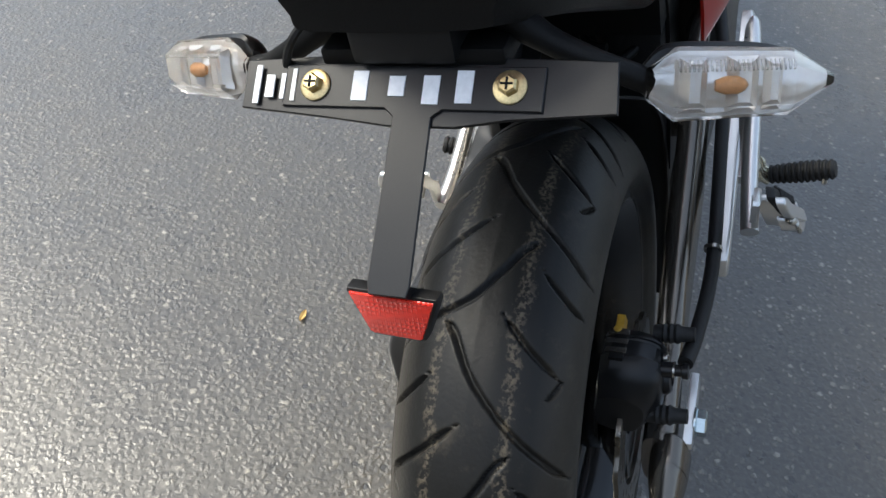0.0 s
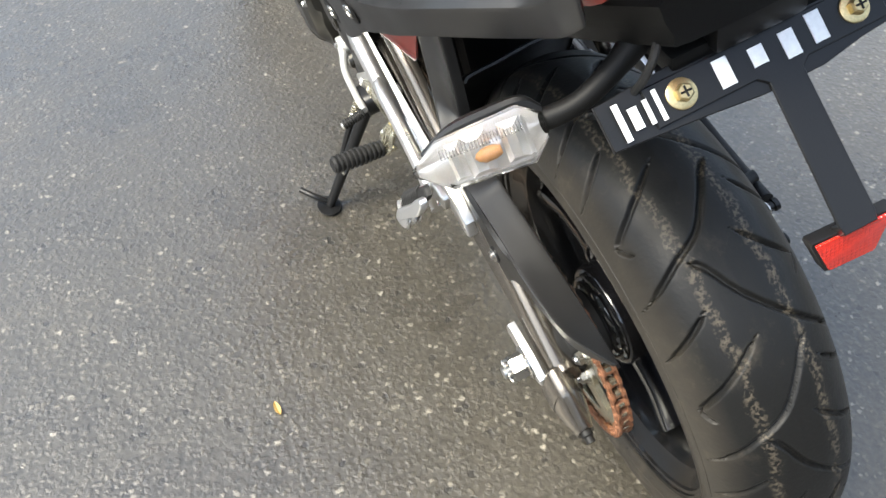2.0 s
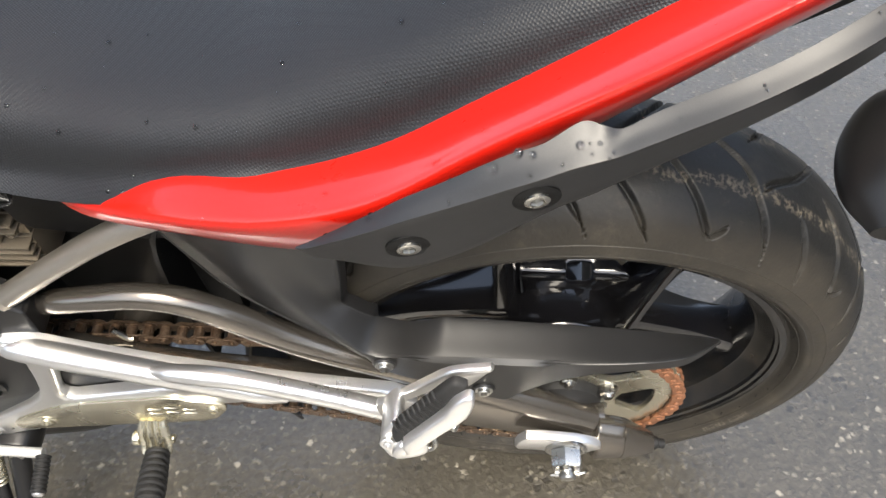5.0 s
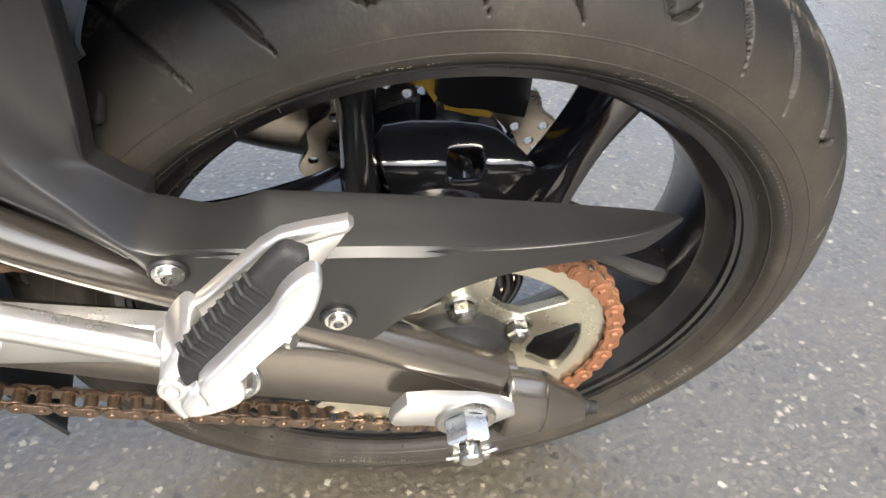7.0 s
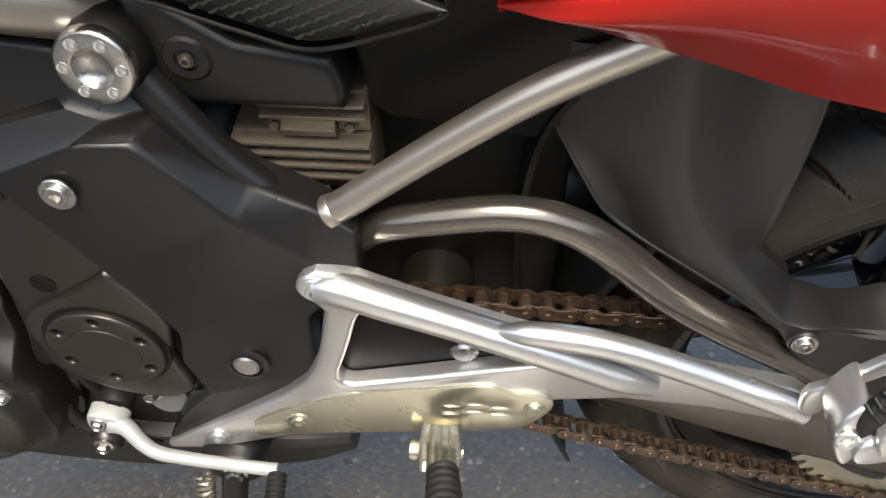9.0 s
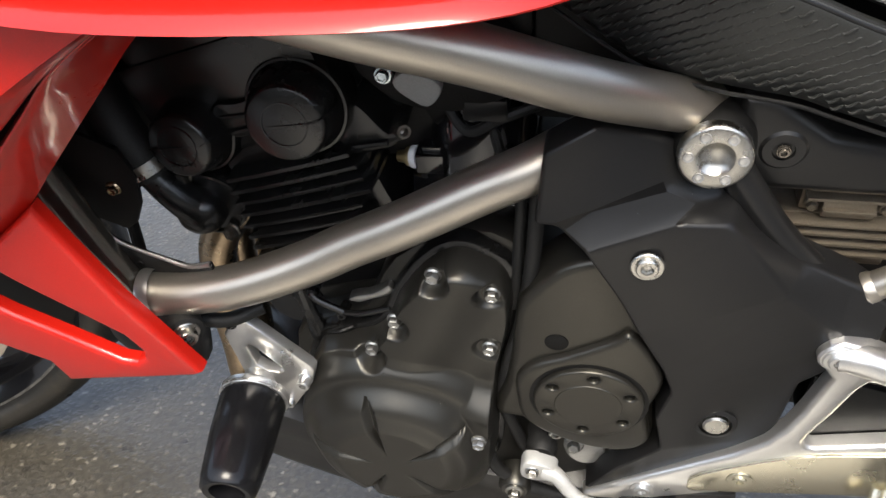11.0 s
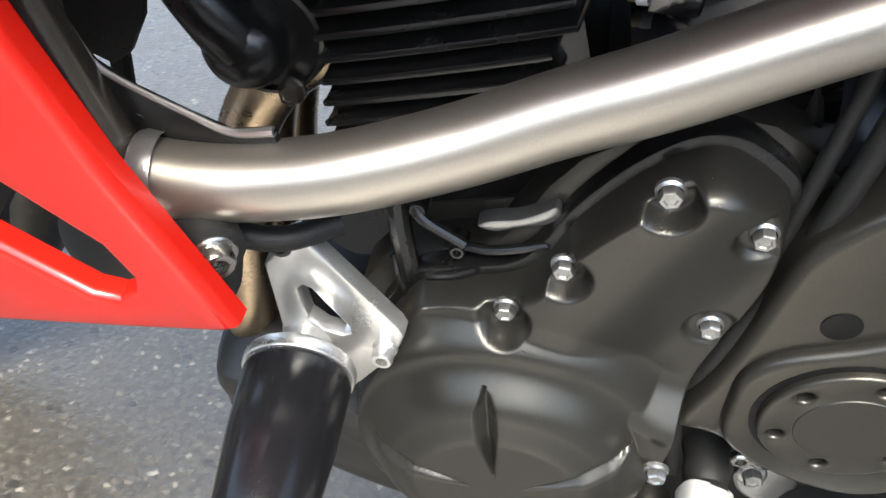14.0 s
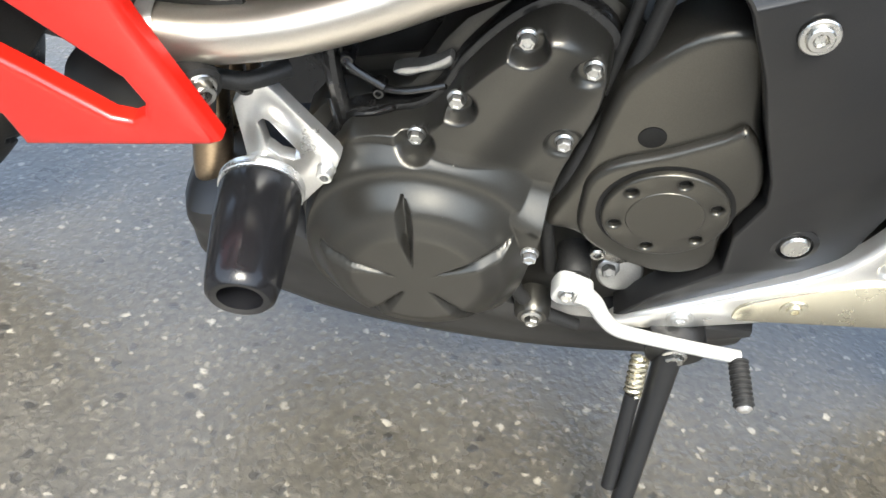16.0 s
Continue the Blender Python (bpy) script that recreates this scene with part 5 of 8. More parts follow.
def rider_footrest(side):
    peg = new("rider_footrest")
    peg.parent = bike
    tagged(peg, "ribbed black rubber rider footrest on a zinc hinge")
    s = side
    root, tip = Vector((-0.408, s * 0.160, 0.326)), Vector((-0.396, s * 0.252, 0.352))
    if s > 0:
        root, tip = root + Vector((0.011, 0.034, -0.006)), tip + Vector((0.011, 0.034, -0.006))
    ax = (tip - root).normalized()
    clevis = bmesh.new()
    for dx, r in ((-0.0125, 0.0042), (-0.0045, 0.0034), (0.0030, 0.0034), (0.0105, 0.0042)):
        sweep(spline([root + Vector((dx * 0.8, s * -0.010, 0.030)), root + Vector((dx, s * -0.001, 0.019)), root + Vector((dx, s * 0.004, 0.006)), root + Vector((dx, s * 0.014, -0.002))], 4), [r, r * 1.15, r * 1.3, r], 10, bm=clevis, flatten=1.0)
    part("clevis", clevis, CHAMPAGNE, peg, "zinc plated clevis")
    pin = bmesh.new()
    lathe([(0.0, -0.001), (0.0075, -0.001), (0.0082, 0.002), (0.0078, 0.005), (0.0, 0.006)], root + Vector((-0.019, s * 0.001, 0.006)), (-1, 0, 0), 20, pin)
    sweep([root + Vector((-0.019, s * 0.001, 0.006)), root + Vector((0.017, s * 0.001, 0.006))], 0.0045, 12, bm=pin)
    part("hinge_pin", pin, CHAMPAGNE, peg, "domed zinc hinge pin")
    part("split_pin", tube([root + Vector((0.004, s * -0.004, 0.018)), root + Vector((0.006, s * 0.004, 0.012)), root + Vector((0.002, s * 0.008, 0.006))], 0.0010, 6), STEEL, peg)
    start = root + ax * 0.016
    rub = ribbed(start, ax, 11, 0.0074, [0.0125 + 0.002 * math.sin(i / 11 * 3) for i in range(11)])
    part("rubber", rub, RUBBER, peg)
    foot = start + ax * 0.070 + Vector((0, 0, -0.012))
    part("feeler", tube([foot, foot + Vector((0, 0, -0.010))], 0.0035, 10), STEEL, peg)


rider_footrest(-1)
rider_footrest(1)


def side_stand():
    st = new("side_stand")
    st.parent = bike
    tagged(st, "black steel side stand with a spring, resting on the asphalt")
    top, foot = Vector((-0.588, -0.150, 0.262)), Vector((-0.600, -0.285, 0.072))
    part("leg", sweep([top, top.lerp(foot, 0.3), top.lerp(foot, 0.7), foot], [0.0120, 0.0105, 0.0095, 0.0085], 16), PLASTIC, st, "scuffed black stand leg")
    pad = circle(-0.600, -0.288, 0.026, 24, 0.8)
    tilt = math.tan(radians(LEAN))
    part("foot_pad", plate(pad, 0.066, 0.072, 0.001, (), 1, plane=lambda a, b, d: (a, b, d - (b + 0.288) * tilt)), PLASTIC, st)
    part("kick_lug", tube([(-0.603, -0.285, 0.078), (-0.616, -0.305, 0.094), (-0.640, -0.322, 0.100)], 0.0055, 12), PLASTIC, st)
    lug = plate(spline([(-0.612, 0.285), (-0.570, 0.287), (-0.562, 0.262), (-0.580, 0.244), (-0.606, 0.250)], 4, True), -0.158, -0.120, 0.003)
    part("pivot_lug", lug, PLASTIC, st)
    part("pivot_bolt", hex_bolt((-0.586, -0.158, 0.262), (0, -1, 0), 0.008, 0.006, 0.011), STEEL, st)
    coil = []
    a, b = Vector((-0.613, -0.160, 0.258)), Vector((-0.612, -0.181, 0.230))
    d, u, v = axes(b - a)
    for i in range(121):
        w = i / 120 * 2 * math.pi * 7
        coil.append(a.lerp(b, i / 120) + (u * math.cos(w) + v * math.sin(w)) * 0.0068)
    part("spring", sweep(coil, 0.0017, 6), CHAMPAGNE, st, "zinc plated return spring")
    part("spring_sleeve", tube([(-0.612, -0.181, 0.230), (-0.6115, -0.205, 0.192), (-0.611, -0.232, 0.148)], 0.0066, 14), PLASTIC, st)


side_stand()


def shift_lever():
    lv = new("shift_lever")
    lv.parent = bike
    tagged(lv, "satin silver gear shift lever with a ribbed rubber end")
    head = plate(spline([(-0.700, 0.322), (-0.694, 0.331), (-0.676, 0.327), (-0.668, 0.318), (-0.674, 0.305), (-0.690, 0.302), (-0.700, 0.308)], 3, True), -0.151, -0.137, 0.003, (), 2)
    part("clamp", head, LEVER, lv)
    part("clamp_bolt", hex_bolt((-0.690, -0.151, 0.319), (0, -1, 0.2), 0.005, 0.005, 0.0065), STEEL, lv)
    arm = sweep(spline([(-0.680, -0.146, 0.316), (-0.668, -0.150, 0.314), (-0.656, -0.157, 0.303), (-0.643, -0.161, 0.2955), (-0.620, -0.163, 0.2935), (-0.580, -0.165, 0.2915), (-0.543, -0.166, 0.290)], 7), [0.0090, 0.0074, 0.0064, 0.0060, 0.0057, 0.0055, 0.0058], 16)
    part("arm", arm, LEVER, lv)
    a, b = Vector((-0.543, -0.168, 0.288)), Vector((-0.540, -0.207, 0.283))
    ax = (b - a).normalized()
    rub = ribbed(a, ax, 9, (b - a).length / 9, [0.0082] * 9)
    part("rubber", rub, RUBBER, lv)
    part("tip", lathe([(0.0, -0.003), (0.0062, -0.003), (0.0062, 0.001), (0.004, 0.003), (0, 0.003)], b, ax, 18), ALLOY, lv, "bright lever tip")
    part("shaft_boot", sweep([(-0.684, -0.138, 0.316), (-0.684, -0.132, 0.316), (-0.684, -0.124, 0.318), (-0.684, -0.116, 0.319), (-0.684, -0.108, 0.320), (-0.684, -0.095, 0.321)], [0.0145, 0.013, 0.0145, 0.013, 0.0145, 0.0145], 20), RUBBER, lv)


shift_lever()


# ---------------------------------------------------------------- engine
def engine():
    en = new("engine")
    en.parent = bike
    tagged(en, "black painted twin cylinder engine")
    # crankcase behind the covers
    case = [(-0.905, 0.30), (-0.90, 0.42), (-0.86, 0.455), (-0.83, 0.47), (-0.80, 0.53), (-0.74, 0.565), (-0.70, 0.55), (-0.66, 0.52), (-0.60, 0.50), (-0.56, 0.44), (-0.56, 0.36), (-0.60, 0.29), (-0.66, 0.24), (-0.74, 0.21), (-0.82, 0.20), (-0.87, 0.23)]
    part("crankcase", plate(spline(case, 3, True), -0.106, 0.12, 0.006, (), 2), ENGINE, en)
    # alternator cover: flat lobe with five bolts, and the domed end over the rotor
    lobe = [(-0.873, 0.432), (-0.856, 0.449), (-0.823, 0.461), (-0.807, 0.478), (-0.795, 0.508), (-0.776, 0.538), (-0.758, 0.556), (-0.743, 0.560), (-0.727, 0.553), (-0.713, 0.540), (-0.708, 0.512), (-0.712, 0.478), (-0.718, 0.445), (-0.721, 0.400), (-0.722, 0.350), (-0.728, 0.295), (-0.752, 0.256), (-0.806, 0.236), (-0.860, 0.254), (-0.892, 0.300), (-0.897, 0.365)]
    part("gasket_rim", plate(inset_loop(spline(lobe, 3, True), -0.005), -0.118, -0.104, 0.002), FINS, en)
    cx, cz = -0.807, 0.345
    bolts = ((-0.764, 0.5445), (-0.798, 0.4900), (-0.8205, 0.4525), (-0.722, 0.5300), (-0.7255, 0.4670))

    def step_down(v, a, b):
        t = min(1.0, max(0.0, (b - v) / (b - a)))
        return t * t * (3 - 2 * t)

    def relief(x, z):
        """How far the alternator cover stands out: a ridged lobe, two soft shoulders, and a flat end with a pressed star."""
        dx, dz = x - cx, (z - cz) * 0.95
        r = math.hypot(dx, dz)
        across = x + 0.768 - 0.42 * (z - 0.5)
        h = 0.009 * (step_down(across, 0.0, 0.050) if across > 0 else step_down(-across, 0.004, 0.075))
        h = max(h * step_down(-z, -0.44, -0.40) if z < 0.44 else h, 0.0)
        round_end = 0.015 * step_down(r, 0.086, 0.106) + 0.020 * step_down(r, 0.062, 0.086) + 0.006 * step_down(r, 0.046, 0.066)
        h = max(h, round_end) + 0.25 * min(h, round_end)
        lug = step_down(abs(z - 0.390 + 0.20 * (x + 0.74)), 0.008, 0.040) * step_down(-x, 0.724, 0.806)
        h = max(h, 0.024 * lug)
        ang = math.degrees(math.atan2(dz, dx))
        for a0 in (103, 172, 244, 316, 34):
            d = abs((ang - a0 + 180) % 360 - 180)
            side = r * math.radians(d) if d < 60 else 1.0
            if 0.014 < r < 0.076:
                w = 0.0062 * min(1.0, (r - 0.014) / 0.040) * min(1.0, (0.076 - r) / 0.010)
                if side < w:
                    h -= 0.0070 * (1 - side / w) * min(1.0, (r - 0.014) / 0.02)
        for bx, bz in bolts:
            far = math.hypot(x - bx, z - bz)
            if far < 0.0145:
                h = h * (1 - step_down(far, 0.0095, 0.0140)) - 0.003 * step_down(far, 0.0095, 0.0140)
        return h

    edge = spline(lobe, 16, True)
    bm = bmesh.new()
    rings, c0, n_ring = [], (-0.795, 0.385), 150
    for i in range(n_ring + 1):
        f = i / n_ring
        ring = []
        for p in edge:
            x, z = c0[0] + f * (p[0] - c0[0]), c0[1] + f * (p[1] - c0[1])
            drop = 0.020 * max(0.0, (f - 0.95) / 0.05) ** 2
            ring.append(bm.verts.new((x, -0.136 - relief(x, z) * min(1.0, (1.0 - f) / 0.06) + drop, z)) if i else None)
        rings.append(ring)
    mid = bm.verts.new((c0[0], -0.136 - relief(*c0), c0[1]))
    for i in range(1, n_ring):
        for k in range(len(edge)):
            bm.faces.new((rings[i][k], rings[i][(k + 1) % len(edge)], rings[i + 1][(k + 1) % len(edge)], rings[i + 1][k]))
    for k in range(len(edge)):
        bm.faces.new((mid, rings[1][k], rings[1][(k + 1) % len(edge)]))
    cover = part("alternator_cover", bm, ENGINE, en, "satin black alternator cover with a domed star-pressed end", sharp=75)
    for x, y, z in [(bx, -0.1325, bz) for bx, bz in bolts] + [(-0.7315, -0.1700, 0.3905)]:
        part("cover_bolt", hex_bolt((x, y, z), (0, -1, 0), 0.0052, 0.0065, 0.0064, x * 40), ZINC, cover, "zinc flange bolt")
    # gearbox sprocket cover and its round inspection cap
    sc = [(-0.706, 0.500), (-0.700, 0.530), (-0.672, 0.566), (-0.640, 0.575), (-0.625, 0.545), (-0.616, 0.516), (-0.604, 0.490), (-0.592, 0.455), (-0.600, 0.414), (-0.594, 0.380), (-0.600, 0.358), (-0.630, 0.349), (-0.665, 0.362), (-0.700, 0.380), (-0.722, 0.386), (-0.713, 0.430), (-0.708, 0.470)]
    part("sprocket_cover", plate(spline(sc, 4, True), -0.1385, -0.10, 0.007, (), 3), COVER, en, "dark bronze gearbox sprocket cover")
    step = [(-0.703, 0.447), (-0.690, 0.464), (-0.664, 0.479), (-0.634, 0.500), (-0.623, 0.510), (-0.606, 0.490), (-0.594, 0.456), (-0.602, 0.416), (-0.597, 0.376), (-0.620, 0.358), (-0.660, 0.364), (-0.696, 0.388), (-0.704, 0.425)]
    part("sprocket_cover_step", plate(spline(step, 4, True), -0.1455, -0.1365, 0.005, (), 3), COVER, en)
    cap_c = (-0.6475, 0.4275)
    holes = [circle(cap_c[0] + 0.034 * math.cos(a), cap_c[1] + 0.034 * math.sin(a), 0.0042, 14)[::-1] for a in (2 * math.pi * k / 6 + 0.45 for k in range(6))]
    part("cap_groove", lathe([(0.046, -0.002), (0.046, 0.0004), (0.0, 0.0004)], (cap_c[0], -0.1455, cap_c[1]), (0, -1, 0), 60), INNER, en)
    part("inspection_cap", plate(circle(*cap_c, 0.0425, 64), -0.1505, -0.1455, 0.0022, holes, 3), COVER, en, "round bronze inspection cap with six holes")
    part("cap_centre", lathe([(0.026, 0.0), (0.0255, 0.0006), (0.0, 0.0008)], (cap_c[0], -0.1505, cap_c[1]), (0, -1, 0), 48), COVER, en)
    # flat black disc stands for the shade inside the cover's dimple
    part("cover_hole", lathe([(0.0088, -0.002), (0.0088, 0.0003), (0.0080, 0.0006), (0.0, 0.0006)], (-0.6745, -0.1389, 0.4880), (0, -1, 0), 28), INNER, en)
    part("lower_bolt", hex_bolt((-0.707, -0.142, 0.264), (0, -1, 0), 0.006, 0.007, 0.009), STEEL, en)
    part("drain_washer", lathe([(0.0, -0.004), (0.019, -0.004), (0.019, 0.0), (0.017, 0.0015), (0.0, 0.0015)], (-0.645, -0.116, 0.311), (0, -1, 0.3), 32), ZINC, en, "dull zinc washer plate")
    part("drain_bolt", hex_bolt((-0.656, -0.118, 0.317), (0, -1, 0.3), 0.006, 0.008, 0.009), ZINC, en)
    part("lower_boss", lathe([(0.016, -0.02), (0.015, 0.0), (0.012, 0.004), (0.0, 0.004)], (-0.707, -0.138, 0.264), (0, -1, 0), 28), ENGINE, en)
    # cylinder and head, leaning forwards
    u, w = Vector((0.948, 0, 0.318)), Vector((-0.318, 0, 0.948))
    o = Vector((-0.8635, 0, 0.573))

    def at(a, y, b):
        return tuple(o + u * a + w * b + Vector((0, y, 0)))

    def slab(a0, a1, y0, y1, b0, b1, bevel=0.003):
        loop = [(a0, b0), (a1, b0), (a1, b1), (a0, b1)]
        loop = [(a, b) for a, b in loop]
        return plate(loop, y0, y1, bevel, (), 2, plane=lambda a, b, y: at(a, y, b))

    part("cylinder_block", slab(-0.055, 0.055, -0.082, 0.11, -0.13, 0.07), FINS, en)
    for i in range(9):
        b = 0.0335 - i * 0.0112
        r = 0.0 if i < 4 else 0.012
        e = i * 0.0030
        loop = spline([(-0.050 - e, -0.04), (-0.050 - e, -0.090), (-0.042 - e, -0.0985), (0.042 - r, -0.0995), (0.055 - r, -0.092), (0.059 - r, -0.04)], 4)
        loop = [tuple(q) for q in loop] + [(0.05, 0.05), (-0.05, 0.05)]
        fin = plate(loop, b + 0.0017, b - 0.0017, 0.0013, (), 2, plane=lambda a, y, b2: at(a, y, b2))
        part("cooling_fin", fin, FINS, en)
    part("cylinder_head", slab(-0.088, 0.062, -0.088, 0.11, 0.048, 0.135, 0.008), FINS, en)
    part("cam_cover", slab(-0.080, 0.056, -0.084, 0.11, 0.09, 0.165, 0.012), FINS, en)
    for cap, front, r0, r1, plug in (((-0.8555, -0.090, 0.6560), (-0.8548, -0.120, 0.6612), 0.0360, 0.0258, 0.0148), ((-0.9375, -0.086, 0.6270), (-0.9400, -0.1145, 0.6330), 0.0318, 0.0225, 0.0142)):
        way = Vector(front) - Vector(cap)
        deep = way.length
        part("cam_end_ring", lathe([(r0, -0.016), (r0, 0.003), (r0 - 0.0008, 0.0048), (r0 - 0.0026, 0.0052), (r0 - 0.0034, 0.0040), (r0 - 0.0036, 0.0070), (r0 - 0.0050, deep * 0.42), (r1 + 0.0020, deep - 0.0040), (r1 + 0.0005, deep - 0.0012), (r1 - 0.0010, deep - 0.0002), (0.0, deep)], cap, way, 64), FINS, en, "round cam bearing cap", sharp=50)
        part("plug_seam", lathe([(plug, 0.0), (plug + 0.0003, 0.0005), (plug + 0.0008, 0.0005), (plug + 0.0011, 0.0)], front, way, 40), GLOSS, en)
        x, y, z = front
        seam = tube([(x - r1 * 0.98, y + 0.0004, z - 0.0040), (x - plug, y - 0.0002, z - 0.0024), (x + plug, y - 0.0002, z + 0.0016), (x + r1 * 0.96, y + 0.0004, z + 0.0048), (x + r0 * 0.92, y + 0.014, z + 0.0085)], 0.0005, 6)
        part("casting_seam", seam, FINS, en)
    part("cam_bridge", plate(spline([(-0.918, 0.652), (-0.900, 0.656), (-0.884, 0.660), (-0.876, 0.640), (-0.892, 0.630), (-0.916, 0.626)], 3, True), -0.0935, -0.080, 0.003), FINS, en)
    for z0, z1, x1 in ((0.6445, 0.6490, -0.888), (0.6315, 0.6390, -0.885)):
        part("head_rib", tube([(-0.912, -0.094, z0), (x1, -0.095, z1)], 0.0017, 8), FINS, en)
    lug = [(-0.832, 0.612), (-0.8265, 0.640), (-0.8195, 0.655), (-0.8125, 0.653), (-0.803, 0.640), (-0.7965, 0.633), (-0.789, 0.637), (-0.786, 0.632), (-0.793, 0.623), (-0.802, 0.619)]
    part("head_lug", plate(spline(lug, 2, True), -0.088, -0.050, 0.003, (), 2), FINS, en, "black cast arm on the cylinder head")
    part("lug_rib", tube([(-0.829, -0.089, 0.620), (-0.812, -0.0895, 0.624), (-0.797, -0.089, 0.627)], 0.0022, 8), FINS, en)
    part("head_screw", socket_screw((-0.7885, -0.086, 0.6365), (0.5, -0.75, 0.35), 0.0055, 0.010), SWING, en)
    part("casting_patch", plate(spline([(-0.841, 0.484), (-0.835, 0.489), (-0.822, 0.493), (-0.812, 0.500), (-0.806, 0.505), (-0.803, 0.500), (-0.808, 0.493), (-0.820, 0.488), (-0.832, 0.482)], 3, True), -0.113, -0.104, 0.0015), ZINC, en, "bare rough alloy casting patch")
    # ribs, webs and bosses on the upper crankcase
    for pts, r in (([(-0.873, -0.113, 0.492), (-0.866, -0.117, 0.486), (-0.846, -0.117, 0.474)], 0.0030), ([(-0.863, -0.117, 0.446), (-0.850, -0.119, 0.452), (-0.838, -0.119, 0.460)], 0.0028), ([(-0.882, -0.108, 0.448), (-0.876, -0.116, 0.435), (-0.868, -0.118, 0.420)], 0.0028),
                   ([(-0.884, -0.106, 0.500), (-0.879, -0.110, 0.470), (-0.872, -0.113, 0.440)], 0.0060), ([(-0.920, -0.095, 0.505), (-0.900, -0.104, 0.490), (-0.880, -0.110, 0.478)], 0.0050), ([(-0.845, -0.114, 0.470), (-0.830, -0.117, 0.474), (-0.806, -0.117, 0.484)], 0.0026)):
        part("casting_rib", tube(pts, r, 10), FINS, en)
    for x, z, r in ((-0.870, 0.4905, 0.0050), (-0.858, 0.4395, 0.0060), (-0.874, 0.4455, 0.0045), (-0.849, 0.4660, 0.0045)):
        part("casting_boss", lathe([(r, -0.012), (r, 0.002), (r * 0.75, 0.004), (r * 0.5, 0.004), (r * 0.4, 0.001), (0.0, 0.001)], (x, -0.113, z), (0, -1, 0.15), 18), FINS, en)
    part("oil_filter_neck", lathe([(0.0, 0.0), (0.030, 0.0), (0.030, 0.03), (0.026, 0.036), (0.0, 0.036)], (-0.905, -0.040, 0.430), (-0.3, -1, 0.1), 36), FINS, en)
    # dark stays and hoses between cylinder and crankcase
    part("crankcase_neck", slab(-0.052, 0.075, -0.085, 0.10, -0.20, -0.10, 0.006), ENGINE, en)
    for pts, r in (([(-0.690, -0.118, 0.64), (-0.694, -0.122, 0.56), (-0.700, -0.124, 0.50), (-0.712, -0.126, 0.44), (-0.718, -0.122, 0.38), (-0.700, -0.115, 0.30)], 0.0055), ([(-0.702, -0.108, 0.63), (-0.705, -0.114, 0.56), (-0.708, -0.118, 0.50)], 0.004)):
        part("wiring_loom", tube(pts, r, 12), RUBBER, en, "black sleeved wiring")
    part("drain_hose", tube([(-0.735, -0.126, 0.33), (-0.726, -0.132, 0.29), (-0.700, -0.132, 0.262), (-0.665, -0.130, 0.244)], 0.006, 12), RUBBER, en)
    part("neutral_switch", lathe([(0, -0.01), (0.014, -0.01), (0.014, 0.004), (0.009, 0.006), (0.0, 0.006)], (-0.655, -0.118, 0.344), (0, -1, 0), 24), STEEL, en)
    part("neutral_switch_screw", socket_screw((-0.672, -0.124, 0.345), (0, -1, 0), 0.006, 0.005), STEEL, en)
    # thermostat housing with its hose and clip
    body = bmesh.new()
    lathe([(0.0, -0.03), (0.020, -0.03), (0.020, 0.004), (0.0185, 0.010), (0.0145, 0.0155), (0.008, 0.019), (0.0, 0.020)], (-0.957, -0.086, 0.549), (0.05, -1, 0.05), 40, body)
    sweep(spline([(-0.957, -0.090, 0.551), (-0.967, -0.094, 0.566), (-0.980, -0.094, 0.584), (-0.988, -0.091, 0.596)], 5), [0.016, 0.014, 0.0125, 0.0125], 22, False, body)
    part("thermostat", body, FINS, en, "black thermostat housing")
    part("thermostat_flange", lathe([(0.0, -0.02), (0.030, -0.02), (0.030, -0.002), (0.0275, 0.002), (0.0, 0.002)], (-0.950, -0.082, 0.552), (0, -1, 0.05), 44), FINS, en)
    part("flange_rib", lathe([(0.0275, 0.0), (0.029, 0.004), (0.027, 0.0045), (0.0255, 0.0)], (-0.950, -0.082, 0.552), (0, -1, 0.05), 44), FINS, en)
    part("coolant_hose", tube([(-0.982, -0.094, 0.588), (-0.990, -0.091, 0.605), (-1.002, -0.086, 0.630), (-1.022, -0.07, 0.665), (-1.045, -0.05, 0.70)], 0.0172, 24), RUBBER, en, "black rubber coolant hose")
    part("hose_clip", lathe([(0.0174, -0.005), (0.0186, -0.005), (0.0186, 0.005), (0.0174, 0.005)], (-0.9855, -0.0925, 0.596), (-0.42, 0.15, 0.89), 32, close=True), STEEL, en, "bright steel hose clip")
    part("clip_screw", hex_bolt((-0.995, -0.104, 0.588), (-0.3, -0.9, -0.2), 0.0035, 0.006, 0.0045), STEEL, en)
    for p in ((-0.9635, -0.086, 0.580), (-0.936, -0.090, 0.529)):
        part("housing_bolt", hex_bolt(p, (0, -1, 0.2), 0.0055, 0.007, 0.0066), SWING, en)
    part("outlet_stay", plate([(-1.045, 0.650), (-0.992, 0.625), (-0.984, 0.600), (-0.990, 0.572), (-1.000, 0.553), (-1.010, 0.545), (-1.045, 0.560)], -0.112, -0.108, 0.001), INNER, en, "black sheet bracket")
    part("stay_bolt", hex_bolt((-1.006, -0.112, 0.588), (0, -1, 0), 0.0042, 0.005, 0.006), BRASS_PIPE, en)
    # sensor with its plug, beside the starter
    part("sensor", lathe([(0.0, -0.011), (0.0045, -0.011), (0.0052, -0.004), (0.0075, -0.003), (0.0075, 0.001), (0.0, 0.001)], (-0.790, -0.058, 0.590), (0.93, -0.2, 0.20), 14), GOLD, en, "brass temperature sensor")
